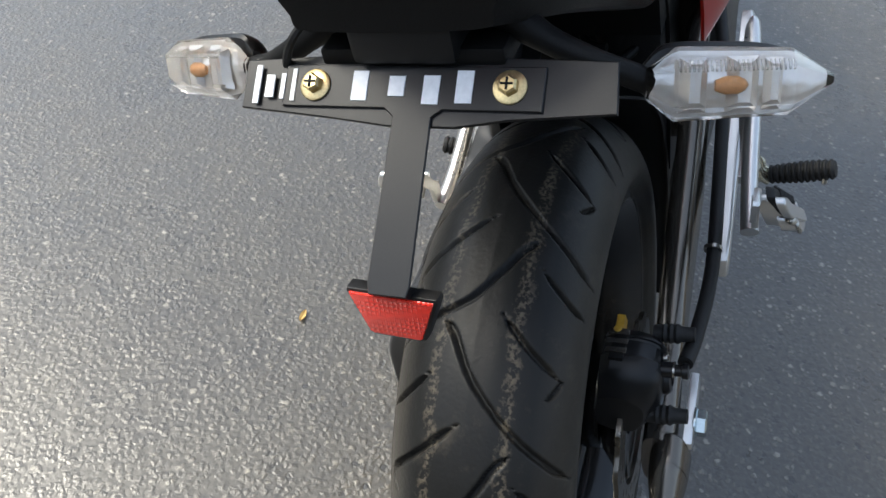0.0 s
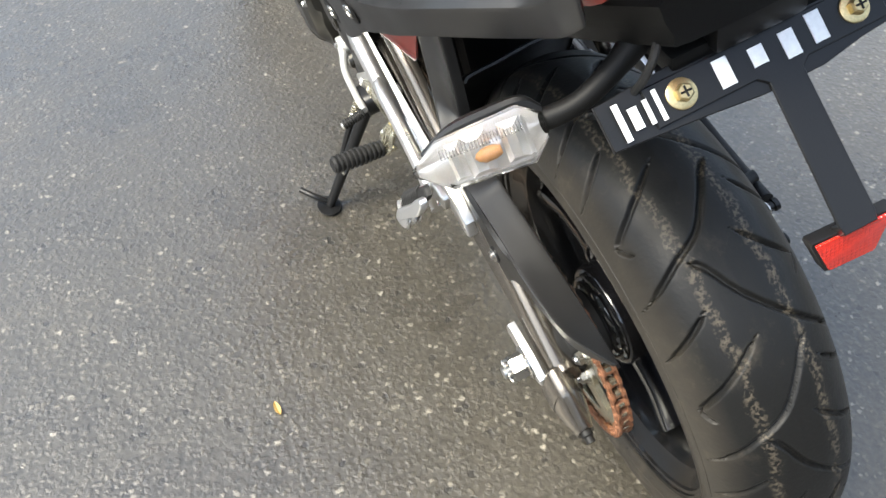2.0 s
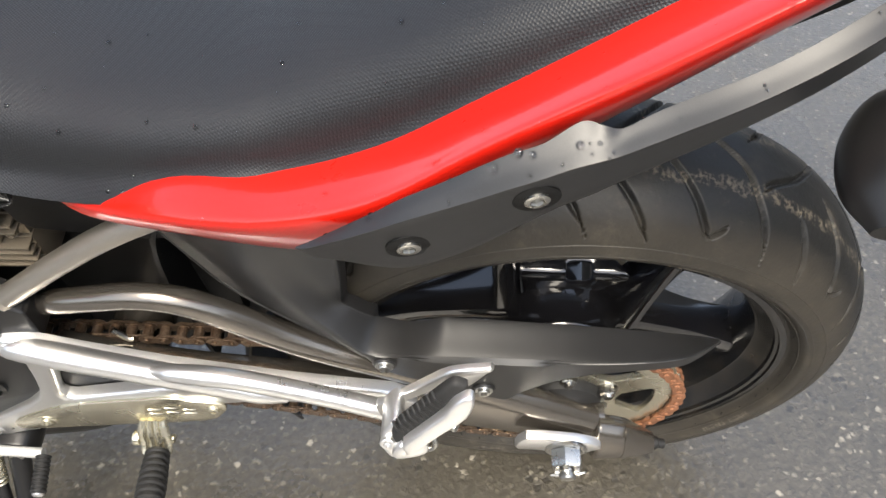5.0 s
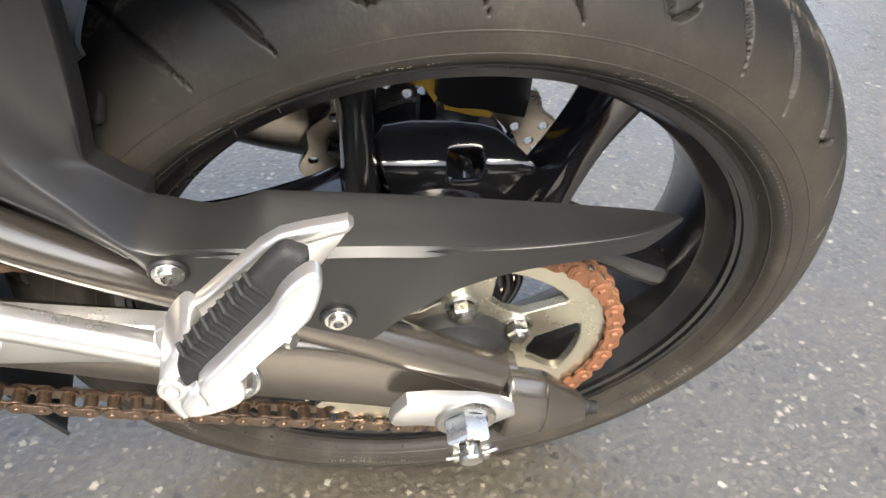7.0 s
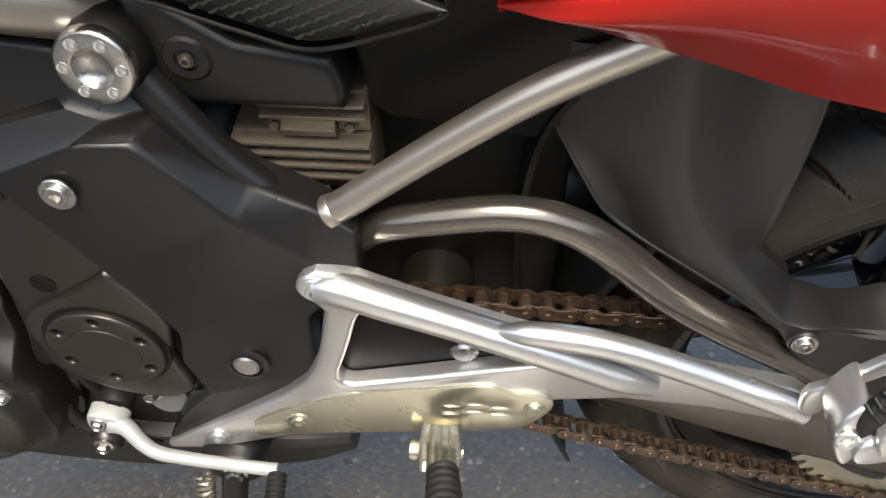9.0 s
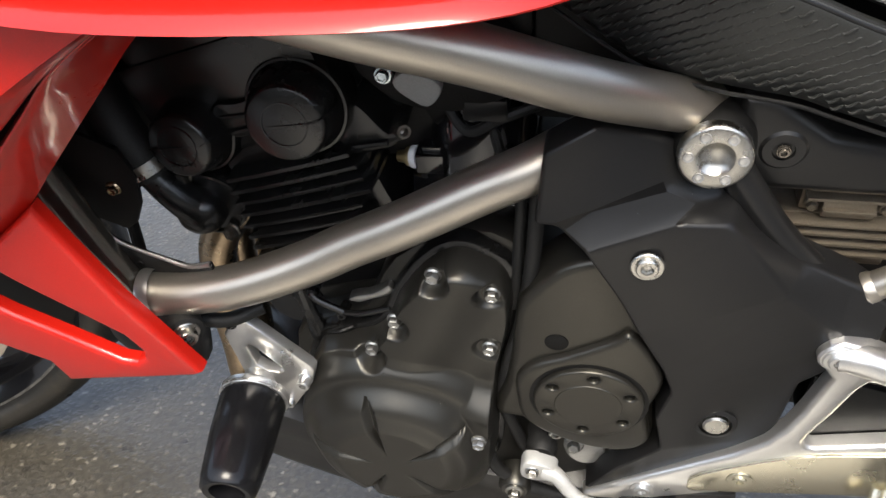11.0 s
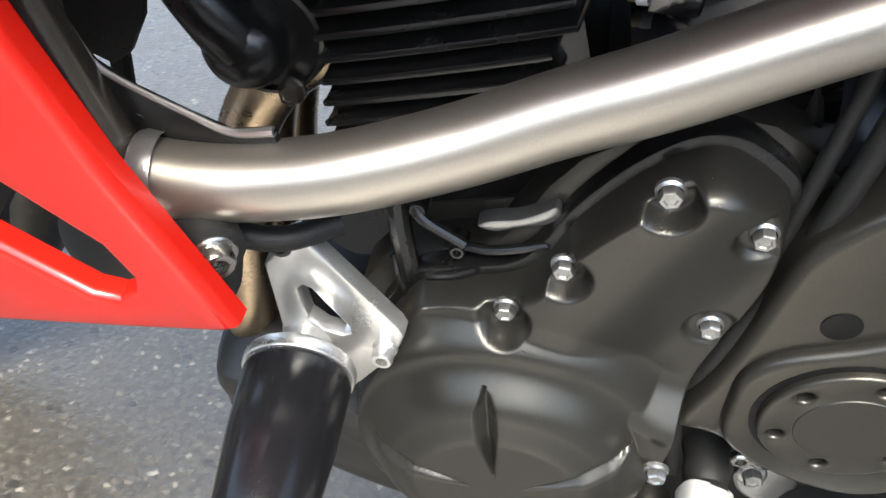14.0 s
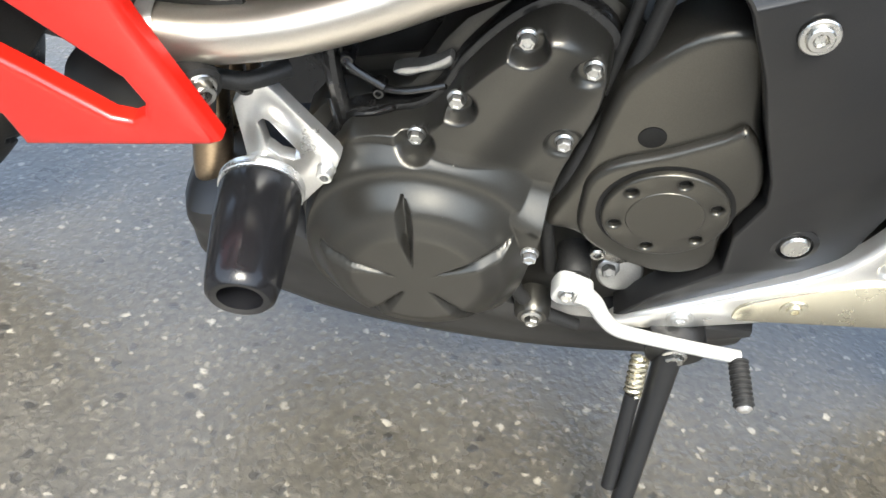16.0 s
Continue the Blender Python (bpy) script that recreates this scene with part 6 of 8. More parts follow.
    part("sensor_collar", lathe([(0.0, 0.001), (0.0088, 0.001), (0.0088, 0.006), (0.0, 0.006)], (-0.790, -0.058, 0.590), (0.93, -0.2, 0.20), 18), PAINT_PEN, en, "cream plastic collar")
    part("sensor_plug", join_boxes([(-0.7845, -0.764, -0.071, -0.053, 0.585, 0.602), (-0.780, -0.766, -0.067, -0.057, 0.602, 0.607)]), GLOSS, en, "black connector plug")
    part("sensor_wire", tube([(-0.765, -0.062, 0.598), (-0.759, -0.062, 0.602), (-0.756, -0.062, 0.607)], 0.0024, 8), ORANGE, en, "orange wire seal")
    part("sensor_lead", tube([(-0.757, -0.062, 0.605), (-0.752, -0.062, 0.617), (-0.742, -0.06, 0.640), (-0.72, -0.05, 0.66)], 0.0022, 8), RUBBER, en)
    # starter motor behind the cylinder, glossy black
    part("starter_motor", lathe([(0.0, -0.075), (0.040, -0.075), (0.043, -0.070), (0.043, 0.006), (0.041, 0.012), (0.034, 0.014), (0.0, 0.016)], (-0.742, -0.034, 0.572), (-0.08, -0.10, -1.0), 44), GLOSS, en, "glossy black cylindrical starter motor")
    part("starter_band", lathe([(0.0435, -0.003), (0.0445, -0.001), (0.0445, 0.002), (0.0435, 0.004)], (-0.742, -0.034, 0.572), (-0.08, -0.10, -1.0), 44), SWING, en)


engine()


def exhaust():
    ex = new("exhaust")
    ex.parent = bike
    tagged(ex, "heat tinted exhaust headers running down to a black belly silencer")
    for y in (-0.062, -0.018, 0.035):
        part("header_pipe", tube([(-0.905, y, 0.545), (-0.942, y, 0.527), (-0.972, y, 0.482), (-0.984, y, 0.415), (-0.988, y, 0.345), (-0.992, y, 0.285), (-0.982, y * 0.8, 0.238), (-0.935, y * 0.6, 0.205)], 0.0165, 20), BRASS_PIPE, ex, "straw coloured header pipe")
    secs = []
    for x, w, z0, z1 in ((-1.018, 0.070, 0.215, 0.275), (-1.000, 0.098, 0.190, 0.295), (-0.94, 0.105, 0.160, 0.310), (-0.85, 0.110, 0.140, 0.28), (-0.70, 0.112, 0.140, 0.25), (-0.56, 0.105, 0.155, 0.245), (-0.50, 0.095, 0.18, 0.235)):
        m = (z0 + z1) / 2
        secs.append([(x, -w, m), (x, -w * 0.9, z1), (x, w * 0.9, z1), (x, w, m), (x, w * 0.75, z0), (x, -w * 0.75, z0)])
    part("belly_silencer", solid(secs, 5, 4), GUARD, ex, "black belly silencer under the engine")


exhaust()


def crash_slider(side):
    cs = new("crash_slider")
    cs.parent = bike
    tagged(cs, "machined alloy bracket with a black nylon crash bobbin")
    s = side
    out = [(-0.9350, 0.4745), (-0.9290, 0.4840), (-0.9235, 0.4950), (-0.9180, 0.4985), (-0.9140, 0.4960), (-0.8700, 0.4440), (-0.8672, 0.4380), (-0.8690, 0.4300), (-0.8735, 0.4170), (-0.8930, 0.3850), (-0.8985, 0.3825), (-0.9010, 0.3890), (-0.9040, 0.4060), (-0.9200, 0.4090), (-0.9290, 0.4140), (-0.9320, 0.4460)]
    hole = [(-0.9200, 0.4600), (-0.9170, 0.4640), (-0.9130, 0.4625), (-0.8950, 0.4375), (-0.8945, 0.4320), (-0.8985, 0.4295), (-0.9080, 0.4310), (-0.9160, 0.4380)]
    part("bracket", plate(out, s * 0.152, s * 0.142, 0.0016, [hole[::-1]], 2), ALLOY, cs, "machined alloy bracket with a cut-out")
    bolt = part("bolt", socket_screw((-0.8765, s * 0.152, 0.4260), (0, s, 0), 0.0055, 0.009, 0.0065), ALLOY, cs)
    part("bolt", socket_screw((-0.897, s * 0.150, 0.389), (0, s, 0), 0.0042, 0.006, 0.005), ALLOY, cs)
    part("top_bolt", socket_screw((-0.926, s * 0.150, 0.490), (0, s, 0), 0.006, 0.004, 0.009), FINS, cs)
    a, b = Vector((-0.9175, s * 0.150, 0.421)), Vector((-0.909, s * 0.256, 0.4175))
    ax = (b - a).normalized()
    part("boss", lathe([(0.014, -0.002), (0.0125, 0.004), (0.0125, 0.022)], a, ax, 32), ALLOY, cs)
    part("washer", lathe([(0.0, 0.017), (0.0275, 0.017), (0.0285, 0.019), (0.0285, 0.0238), (0.0278, 0.0245), (0.0, 0.0245)], a, ax, 40), ALLOY, cs, "bright alloy washer")
    part("bobbin", lathe([(0.0, 0.0245), (0.0262, 0.0245), (0.0272, 0.027), (0.0262, 0.060), (0.0232, 0.096), (0.0225, 0.099), (0.0215, 0.104), (0.0185, 0.107), (0.0140, 0.106), (0.0130, 0.100), (0.0125, 0.088), (0.0, 0.088)], a, ax, 44), NYLON, cs, "black nylon bobbin with a hollow end")


crash_slider(-1)
crash_slider(1)


# ---------------------------------------------------------------- frame
def main_frame():
    fr = new("frame")
    fr.parent = bike
    tagged(fr, "satin titanium painted tubular steel frame")
    low = [(-0.975, -0.166, 0.536), (-0.955, -0.164, 0.535), (-0.928, -0.161, 0.538), (-0.893, -0.157, 0.547), (-0.849, -0.148, 0.563), (-0.815, -0.142, 0.580), (-0.779, -0.138, 0.598), (-0.730, -0.130, 0.624), (-0.695, -0.122, 0.640), (-0.66, -0.104, 0.652), (-0.61, -0.08, 0.66)]
    top = [(-1.10, -0.10, 0.845), (-0.95, -0.162, 0.808), (-0.860, -0.174, 0.789), (-0.785, -0.171, 0.766), (-0.721, -0.157, 0.742), (-0.663, -0.137, 0.712), (-0.622, -0.110, 0.686), (-0.592, -0.084, 0.664)]
    down = [(-1.10, -0.09, 0.83), (-1.055, -0.135, 0.74), (-1.025, -0.152, 0.662), (-1.004, -0.160, 0.600), (-0.985, -0.164, 0.545), (-0.980, -0.165, 0.532)]
    sub = [(-0.480, -0.119, 0.546), (-0.400, -0.118, 0.612), (-0.340, -0.118, 0.656), (-0.250, -0.115, 0.705), (-0.10, -0.10, 0.78), (0.08, -0.08, 0.85)]
    for flip in (0, 1):
        f = mirrored if flip else (lambda b: b)
        part("lower_tube", f(tube(low, 0.0165, 28, 8)), TUBE, fr, "satin titanium lower frame tube")
        part("upper_tube", f(tube(top, 0.0168, 28, 8)), TUBE, fr, "satin titanium upper frame tube")
        part("down_tube", f(tube(down, 0.0115, 24, 8)), SWING, fr)
        part("subframe_tube", f(tube(sub, 0.0098, 22, 8)), TUBE, fr, "satin titanium subframe tube")
        part("joint_weld", f(lathe([(0.0175, -0.004), (0.0185, 0.0), (0.0175, 0.006)], (-0.970, -0.166, 0.537), (1, 0.08, 0.05), 24)), ALLOY, fr)
        part("tube_collar", f(lathe([(0.0098, -0.003), (0.0115, 0.0), (0.011, 0.004), (0.0098, 0.006)], (-0.474, -0.119, 0.551), (0.78, 0, 0.62), 24)), TUBE, fr)
        part("pivot_post", f(tube([(-0.585, -0.100, 0.655), (-0.565, -0.106, 0.625), (-0.535, -0.112, 0.585), (-0.50, -0.116, 0.55)], 0.0115, 18)), PLASTIC, fr)
        stay = plate([(-1.008, 0.640), (-1.003, 0.622), (-0.997, 0.597), (-0.988, 0.580), (-0.974, 0.571), (-0.955, 0.563), (-0.938, 0.557), (-0.920, 0.562), (-0.918, 0.550), (-0.950, 0.540), (-0.985, 0.543), (-0.998, 0.575), (-1.012, 0.625)], -0.157, -0.153, 0.0006)
        gus = part("gusset", f(stay), PLASTIC, fr, "black steel gusset with a bright edge")
        part("gusset_edge", f(tube([(-0.998, -0.156, 0.600), (-0.988, -0.156, 0.5805), (-0.974, -0.156, 0.5715), (-0.955, -0.156, 0.5635), (-0.938, -0.156, 0.5575), (-0.920, -0.156, 0.5615)], [0.0008, 0.0013, 0.0014, 0.0014, 0.0018, 0.0022], 8)), ALLOY, gus)
        part("gusset_hole", f(lathe([(0.0028, 0.0), (0.0024, 0.0006), (0.0, 0.0006)], (-0.975, -0.157, 0.557), (0, -1, 0), 14)), INNER, gus)
    part("cross_tube", tube([(-0.60, -0.09, 0.66), (-0.60, 0.09, 0.66)], 0.02, 20), TUBE, fr)
    for side in (-1, 1):
        cap = bmesh.new()
        lathe([(0.0222, -0.0075), (0.0222, -0.001), (0.0213, 0.0005), (0.0200, 0.0011), (0.0126, 0.0016), (0.0114, 0.0013), (0.0092, -0.0014), (0.0046, -0.0036), (0.0, -0.0042)], (-0.5870, side * 0.1215, 0.6548), (0.0, side, 0.12), 56, cap)
        pc = part("pivot_cap", cap, STEEL, fr, "bright machined alloy pivot cap with six dimples")
        d, u, v = axes((0.0, side, 0.12))
        for k in range(6):
            a = 2 * math.pi * k / 6 + 0.5
            o = Vector((-0.5870, side * 0.1215, 0.6548)) + d * 0.0014 + (u * math.cos(a) + v * math.sin(a)) * 0.0158
            part("dimple", lathe([(0.0036, 0.0), (0.0033, 0.0006), (0.0022, 0.0002), (0.0, 0.0010)], o, d, 18), ALLOY, pc)
        part("cap_housing", lathe([(0.0255, -0.05), (0.0255, -0.020), (0.0240, -0.010), (0.0224, -0.0072), (0.0, -0.0072)], (-0.5870, side * 0.1215, 0.6548), (0, side, 0.12), 40), INNER, fr)
    verts = [(-0.6873, -0.142, 0.666), (-0.6573, -0.138, 0.6847), (-0.6082, -0.108, 0.6560), (-0.6918, -0.146, 0.6127), (-0.6770, -0.149, 0.615), (-0.6571, -0.150, 0.6319), (-0.6119, -0.121, 0.6310), (-0.6592, -0.1535, 0.5981), (-0.6040, -0.1440, 0.6200), (-0.5876, -0.120, 0.6180),
             (-0.6347, -0.153, 0.556), (-0.6159, -0.151, 0.5149), (-0.5968, -0.150, 0.4781), (-0.5882, -0.149, 0.452), (-0.5954, -0.148, 0.414), (-0.5866, -0.147, 0.3708), (-0.6203, -0.144, 0.3258), (-0.6440, -0.142, 0.2817),
             (-0.5671, -0.108, 0.6180), (-0.5444, -0.116, 0.5920), (-0.5168, -0.124, 0.5756), (-0.4851, -0.127, 0.5616), (-0.4573, -0.131, 0.5451), (-0.4578, -0.133, 0.5048), (-0.4976, -0.134, 0.4597), (-0.5023, -0.134, 0.3891), (-0.5694, -0.136, 0.3198),
             (-0.5717, -0.1400, 0.6180), (-0.5269, -0.145, 0.5641), (-0.4857, -0.138, 0.5232)]
    faces = [(3, 0, 1, 2, 6, 5, 4), (4, 5, 6, 9, 8, 7), (2, 18, 9, 6), (9, 18, 27, 8), (18, 19, 27), (27, 19, 20, 28), (28, 20, 21, 29), (29, 21, 22, 23), (7, 8, 27, 10), (10, 27, 28, 11), (11, 28, 12), (12, 28, 29, 13), (13, 29, 23, 24), (13, 24, 14), (14, 24, 25, 15), (15, 25, 16), (16, 25, 26), (16, 26, 17)]
    for flip in (0, 1):
        f = mirrored if flip else (lambda b: b)
        panel = part("frame_cover", f(facets(verts, faces, 0.024, 0.0035)), PLASTIC, fr, "matt black faceted plastic frame cover", sharp=25)
        part("cover_screw", f(socket_screw((-0.6195, -0.1515, 0.5895), (0, -1, 0.1), 0.0074, 0.004, 0.0108)), STEEL, panel, "bright cover screw")
        part("rubber_plug", f(lathe([(0.0165, -0.004), (0.0165, 0.0010), (0.0125, 0.0025), (0.0118, -0.001), (0.0, -0.001)], (-0.5495, -0.1415, 0.4095), (0, -1, 0.1), 32)), PLASTIC, panel)
        part("plug_bolt", f(lathe([(0.0098, -0.002), (0.0098, 0.0034), (0.008, 0.0048), (0.0, 0.005)], (-0.5495, -0.1415, 0.4105), (0, -1, 0.1), 28)), STEEL, panel)


main_frame()


# ---------------------------------------------------------------- bodywork
def fairing(flip):
    f = mirrored if flip else (lambda b: b)
    fa = new("side_fairing")
    fa.parent = bike
    tagged(fa, "glossy red side fairing with a slit and a triangular opening")
    inner = [(-0.865, -0.192, 0.790), (-0.914, -0.200, 0.738), (-0.955, -0.203, 0.695), (-0.990, -0.201, 0.656), (-1.040, -0.197, 0.610), (-1.085, -0.194, 0.566), (-1.130, -0.188, 0.530)]
    ridge = [(-0.865, -0.250, 0.808), (-0.913, -0.252, 0.779), (-0.948, -0.252, 0.755), (-0.992, -0.250, 0.716), (-0.998, -0.2495, 0.710), (-1.018, -0.247, 0.690), (-1.042, -0.244, 0.660), (-1.068, -0.240, 0.627), (-1.110, -0.228, 0.575)]
    path = np.array([(-0.830, -0.188, 0.815)] + inner)
    run = np.r_[0, np.cumsum(np.linalg.norm(np.diff(path, axis=0), axis=1))]
    span = np.r_[0, np.cumsum([(Vector(a) - Vector(b)).length for a, b in zip(ridge, ridge[1:])])]
    inner = [tuple(np.interp(f * run[-1], run, path[:, k]) for k in range(3)) for f in span / span[-1]]
    mid = [(x - 0.042, y + 0.014, z + 0.036) for x, y, z in ridge]
    far = [(x - 0.080, y + 0.058, z + 0.066) for x, y, z in ridge]
    edge = [(x - 0.105, y + 0.115, z + 0.080) for x, y, z in ridge]
    upper = [0.22, 0.27, 0.32, 0.25, 0.33, 0.33, 0.33, 0.33, 0.33]
    lower_side = [0.24, 0.32, 0.43, 0.43, 0.335, 0.335, 0.335, 0.335, 0.335]

    def across(shares, sink=0.0):
        return [tuple(np.array(r) * (1 - k) + np.array(n) * k + np.array((-0.3, 1.0, 0.3)) * sink + np.array((0, -0.006 * math.sin(math.pi * k), 0))) for r, n, k in zip(ridge, inner, shares)]

    main = part("upper_panel", f(skin([mid, far, edge], 8, 6, 0.004, (0, 1, 0))), RED, fa, "glossy red upper fairing panel")
    part("lip_panel", f(skin([ridge, [tuple((np.array(a) * 0.5 + np.array(b) * 0.5) + np.array((0, -0.004, 0))) for a, b in zip(ridge, mid)], mid], 6, 6, 0.004, (0, 1, 0))), RED, fa)
    part("inner_flank", f(skin([ridge, across([k * 0.5 for k in upper]), across(upper), across(upper, 0.010)], 5, 6, 0.003, (0, 1, 0))), RED, fa, "shaded red flank above the slit")
    part("inner_flank", f(skin([across(lower_side, 0.008), across(lower_side), across([k * 0.5 + 0.5 for k in lower_side]), inner], 5, 6, 0.003, (0, 1, 0))), RED, fa, "shaded red flank below the slit")
    part("slit_back", f(skin([across([k - 0.05 for k in upper], 0.012), across([k + 0.05 for k in lower_side], 0.014)], 2, 6, 0.003, (0, 1, 0))), INNER, fa)
    low = [(-0.990, 0.656), (-0.958, 0.578), (-0.924, 0.500), (-0.930, 0.496), (-0.965, 0.488), (-1.041, 0.471), (-1.047, 0.496), (-1.090, 0.514), (-1.140, 0.532), (-1.135, 0.560), (-1.086, 0.576), (-1.042, 0.613)]
    hole = [(-1.078, 0.571), (-1.050, 0.552), (-1.020, 0.534), (-0.983, 0.508), (-0.972, 0.507), (-0.964, 0.513), (-0.962, 0.524), (-0.970, 0.541), (-1.028, 0.588), (-1.044, 0.602)]
    lower = plate(low, -0.208, -0.196, 0.005, [hole[::-1]], 4)
    for v in lower.verts:
        v.co.y += 0.20 * max(0.0, v.co.x + 1.0) * 0.10 + 0.05 * max(0, -1.05 - v.co.x) - 0.004 * math.sin((v.co.z - 0.47) * 16)
    part("lower_panel", f(lower), RED, fa, "glossy red lower fairing panel with a triangular opening")
    part("fairing_bolt", f(socket_screw((-0.940, -0.185, 0.517), (0.6, -0.8, 0), 0.0075, 0.008, 0.010)), STEEL, fa)
    part("bolt_bush", f(lathe([(0.0, -0.03), (0.014, -0.03), (0.014, 0.0), (0.010, 0.002), (0.0, 0.002)], (-0.941, -0.184, 0.516), (0.6, -0.8, 0), 24)), RUBBER, fa)


fairing(0)
fairing(1)


def radiator():
    ra = new("radiator")
    ra.parent = bike
    part("core", box(-1.085, -1.055, -0.15, 0.15, 0.56, 0.80, 0.004), INNER, ra)
    part("air_duct", box(-1.052, -0.930, -0.062, 0.12, 0.585, 0.760, 0.006), INNER, ra, "black rubber air duct")
    part("shroud", plate([(-1.16, 0.53), (-1.10, 0.62), (-1.05, 0.565), (-1.032, 0.522), (-1.046, 0.502), (-1.058, 0.484), (-1.066, 0.461), (-1.10, 0.466), (-1.15, 0.50)], -0.160, -0.152, 0.002), INNER, ra, "dark radiator shroud")
    part("shroud_arm", plate([(-1.056, 0.540), (-1.040, 0.545), (-1.014, 0.518), (-1.018, 0.508), (-1.045, 0.512)], -0.156, -0.150, 0.001), FINS, ra)
    part("shroud_screw", socket_screw((-1.04, -0.160, 0.575), (0, -1, 0), 0.004, 0.003), SWING, ra)
    part("horn", lathe([(0.0, -0.004), (0.030, -0.004), (0.034, 0.0), (0.034, 0.008), (0.022, 0.016), (0.0, 0.020)], (-1.014, -0.130, 0.456), (0.1, -1, 0.25), 36), PLASTIC, ra, "round black horn")
    part("horn_stay", tube([(-1.012, -0.125, 0.46), (-1.01, -0.11, 0.52), (-1.01, -0.10, 0.58)], 0.005, 10), INNER, ra)
    part("wiring_sleeve", tube([(-0.985, -0.15, 0.50), (-0.955, -0.16, 0.505), (-0.925, -0.155, 0.498), (-0.90, -0.14, 0.50)], 0.006, 12), RUBBER, ra)
    part("cable_boot", tube([(-0.955, -0.155, 0.50), (-0.958, -0.16, 0.47), (-0.965, -0.155, 0.455)], 0.014, 14), RUBBER, ra)


radiator()


def fuel_tank():
    tank = []
    for x, w, z0, z1 in ((-1.10, 0.15, 0.82, 0.90), (-1.00, 0.235, 0.822, 0.96), (-0.88, 0.268, 0.822, 1.00), (-0.77, 0.268, 0.822, 0.98), (-0.69, 0.252, 0.822, 0.94), (-0.63, 0.20, 0.818, 0.88), (-0.58, 0.13, 0.806, 0.84)):
        tank.append([(x, -w, z0 + 0.012), (x, -w * 0.85, (z0 + z1) / 2 + 0.03), (x, -w * 0.5, z1 - 0.01), (x, 0, z1), (x, w * 0.5, z1 - 0.01), (x, w * 0.85, (z0 + z1) / 2 + 0.03), (x, w, z0 + 0.012), (x, w * 0.92, z0), (x, 0, z0 - 0.01), (x, -w * 0.92, z0)])
    part("fuel_tank", solid(tank, 6, 5), RED, bike, "glossy red fuel tank")
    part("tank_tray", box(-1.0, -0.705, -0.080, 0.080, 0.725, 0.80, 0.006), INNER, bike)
    # filler box, added to keep the inside of the frame dark
    part("frame_filler", box(-0.70, -0.44, -0.072, 0.072, 0.640, 0.775, 0.006), INNER, bike, "dull black filler box inside the frame")


fuel_tank()


# along the side pad: place, lower edge, upper edge, and how far out it lies
PAD = [(-0.760, 0.772, 0.830, -0.088), (-0.690, 0.738, 0.800, -0.094), (-0.637, 0.704, 0.779, -0.100), (-0.594, 0.693, 0.763, -0.105), (-0.550, 0.6885, 0.748, -0.110), (-0.529, 0.683, 0.740, -0.112),
       (-0.503, 0.6755, 0.731, -0.114), (-0.471, 0.669, 0.7195, -0.117), (-0.433, 0.680, 0.7075, -0.1195), (-0.400, 0.6955, 0.6968, -0.1205)]


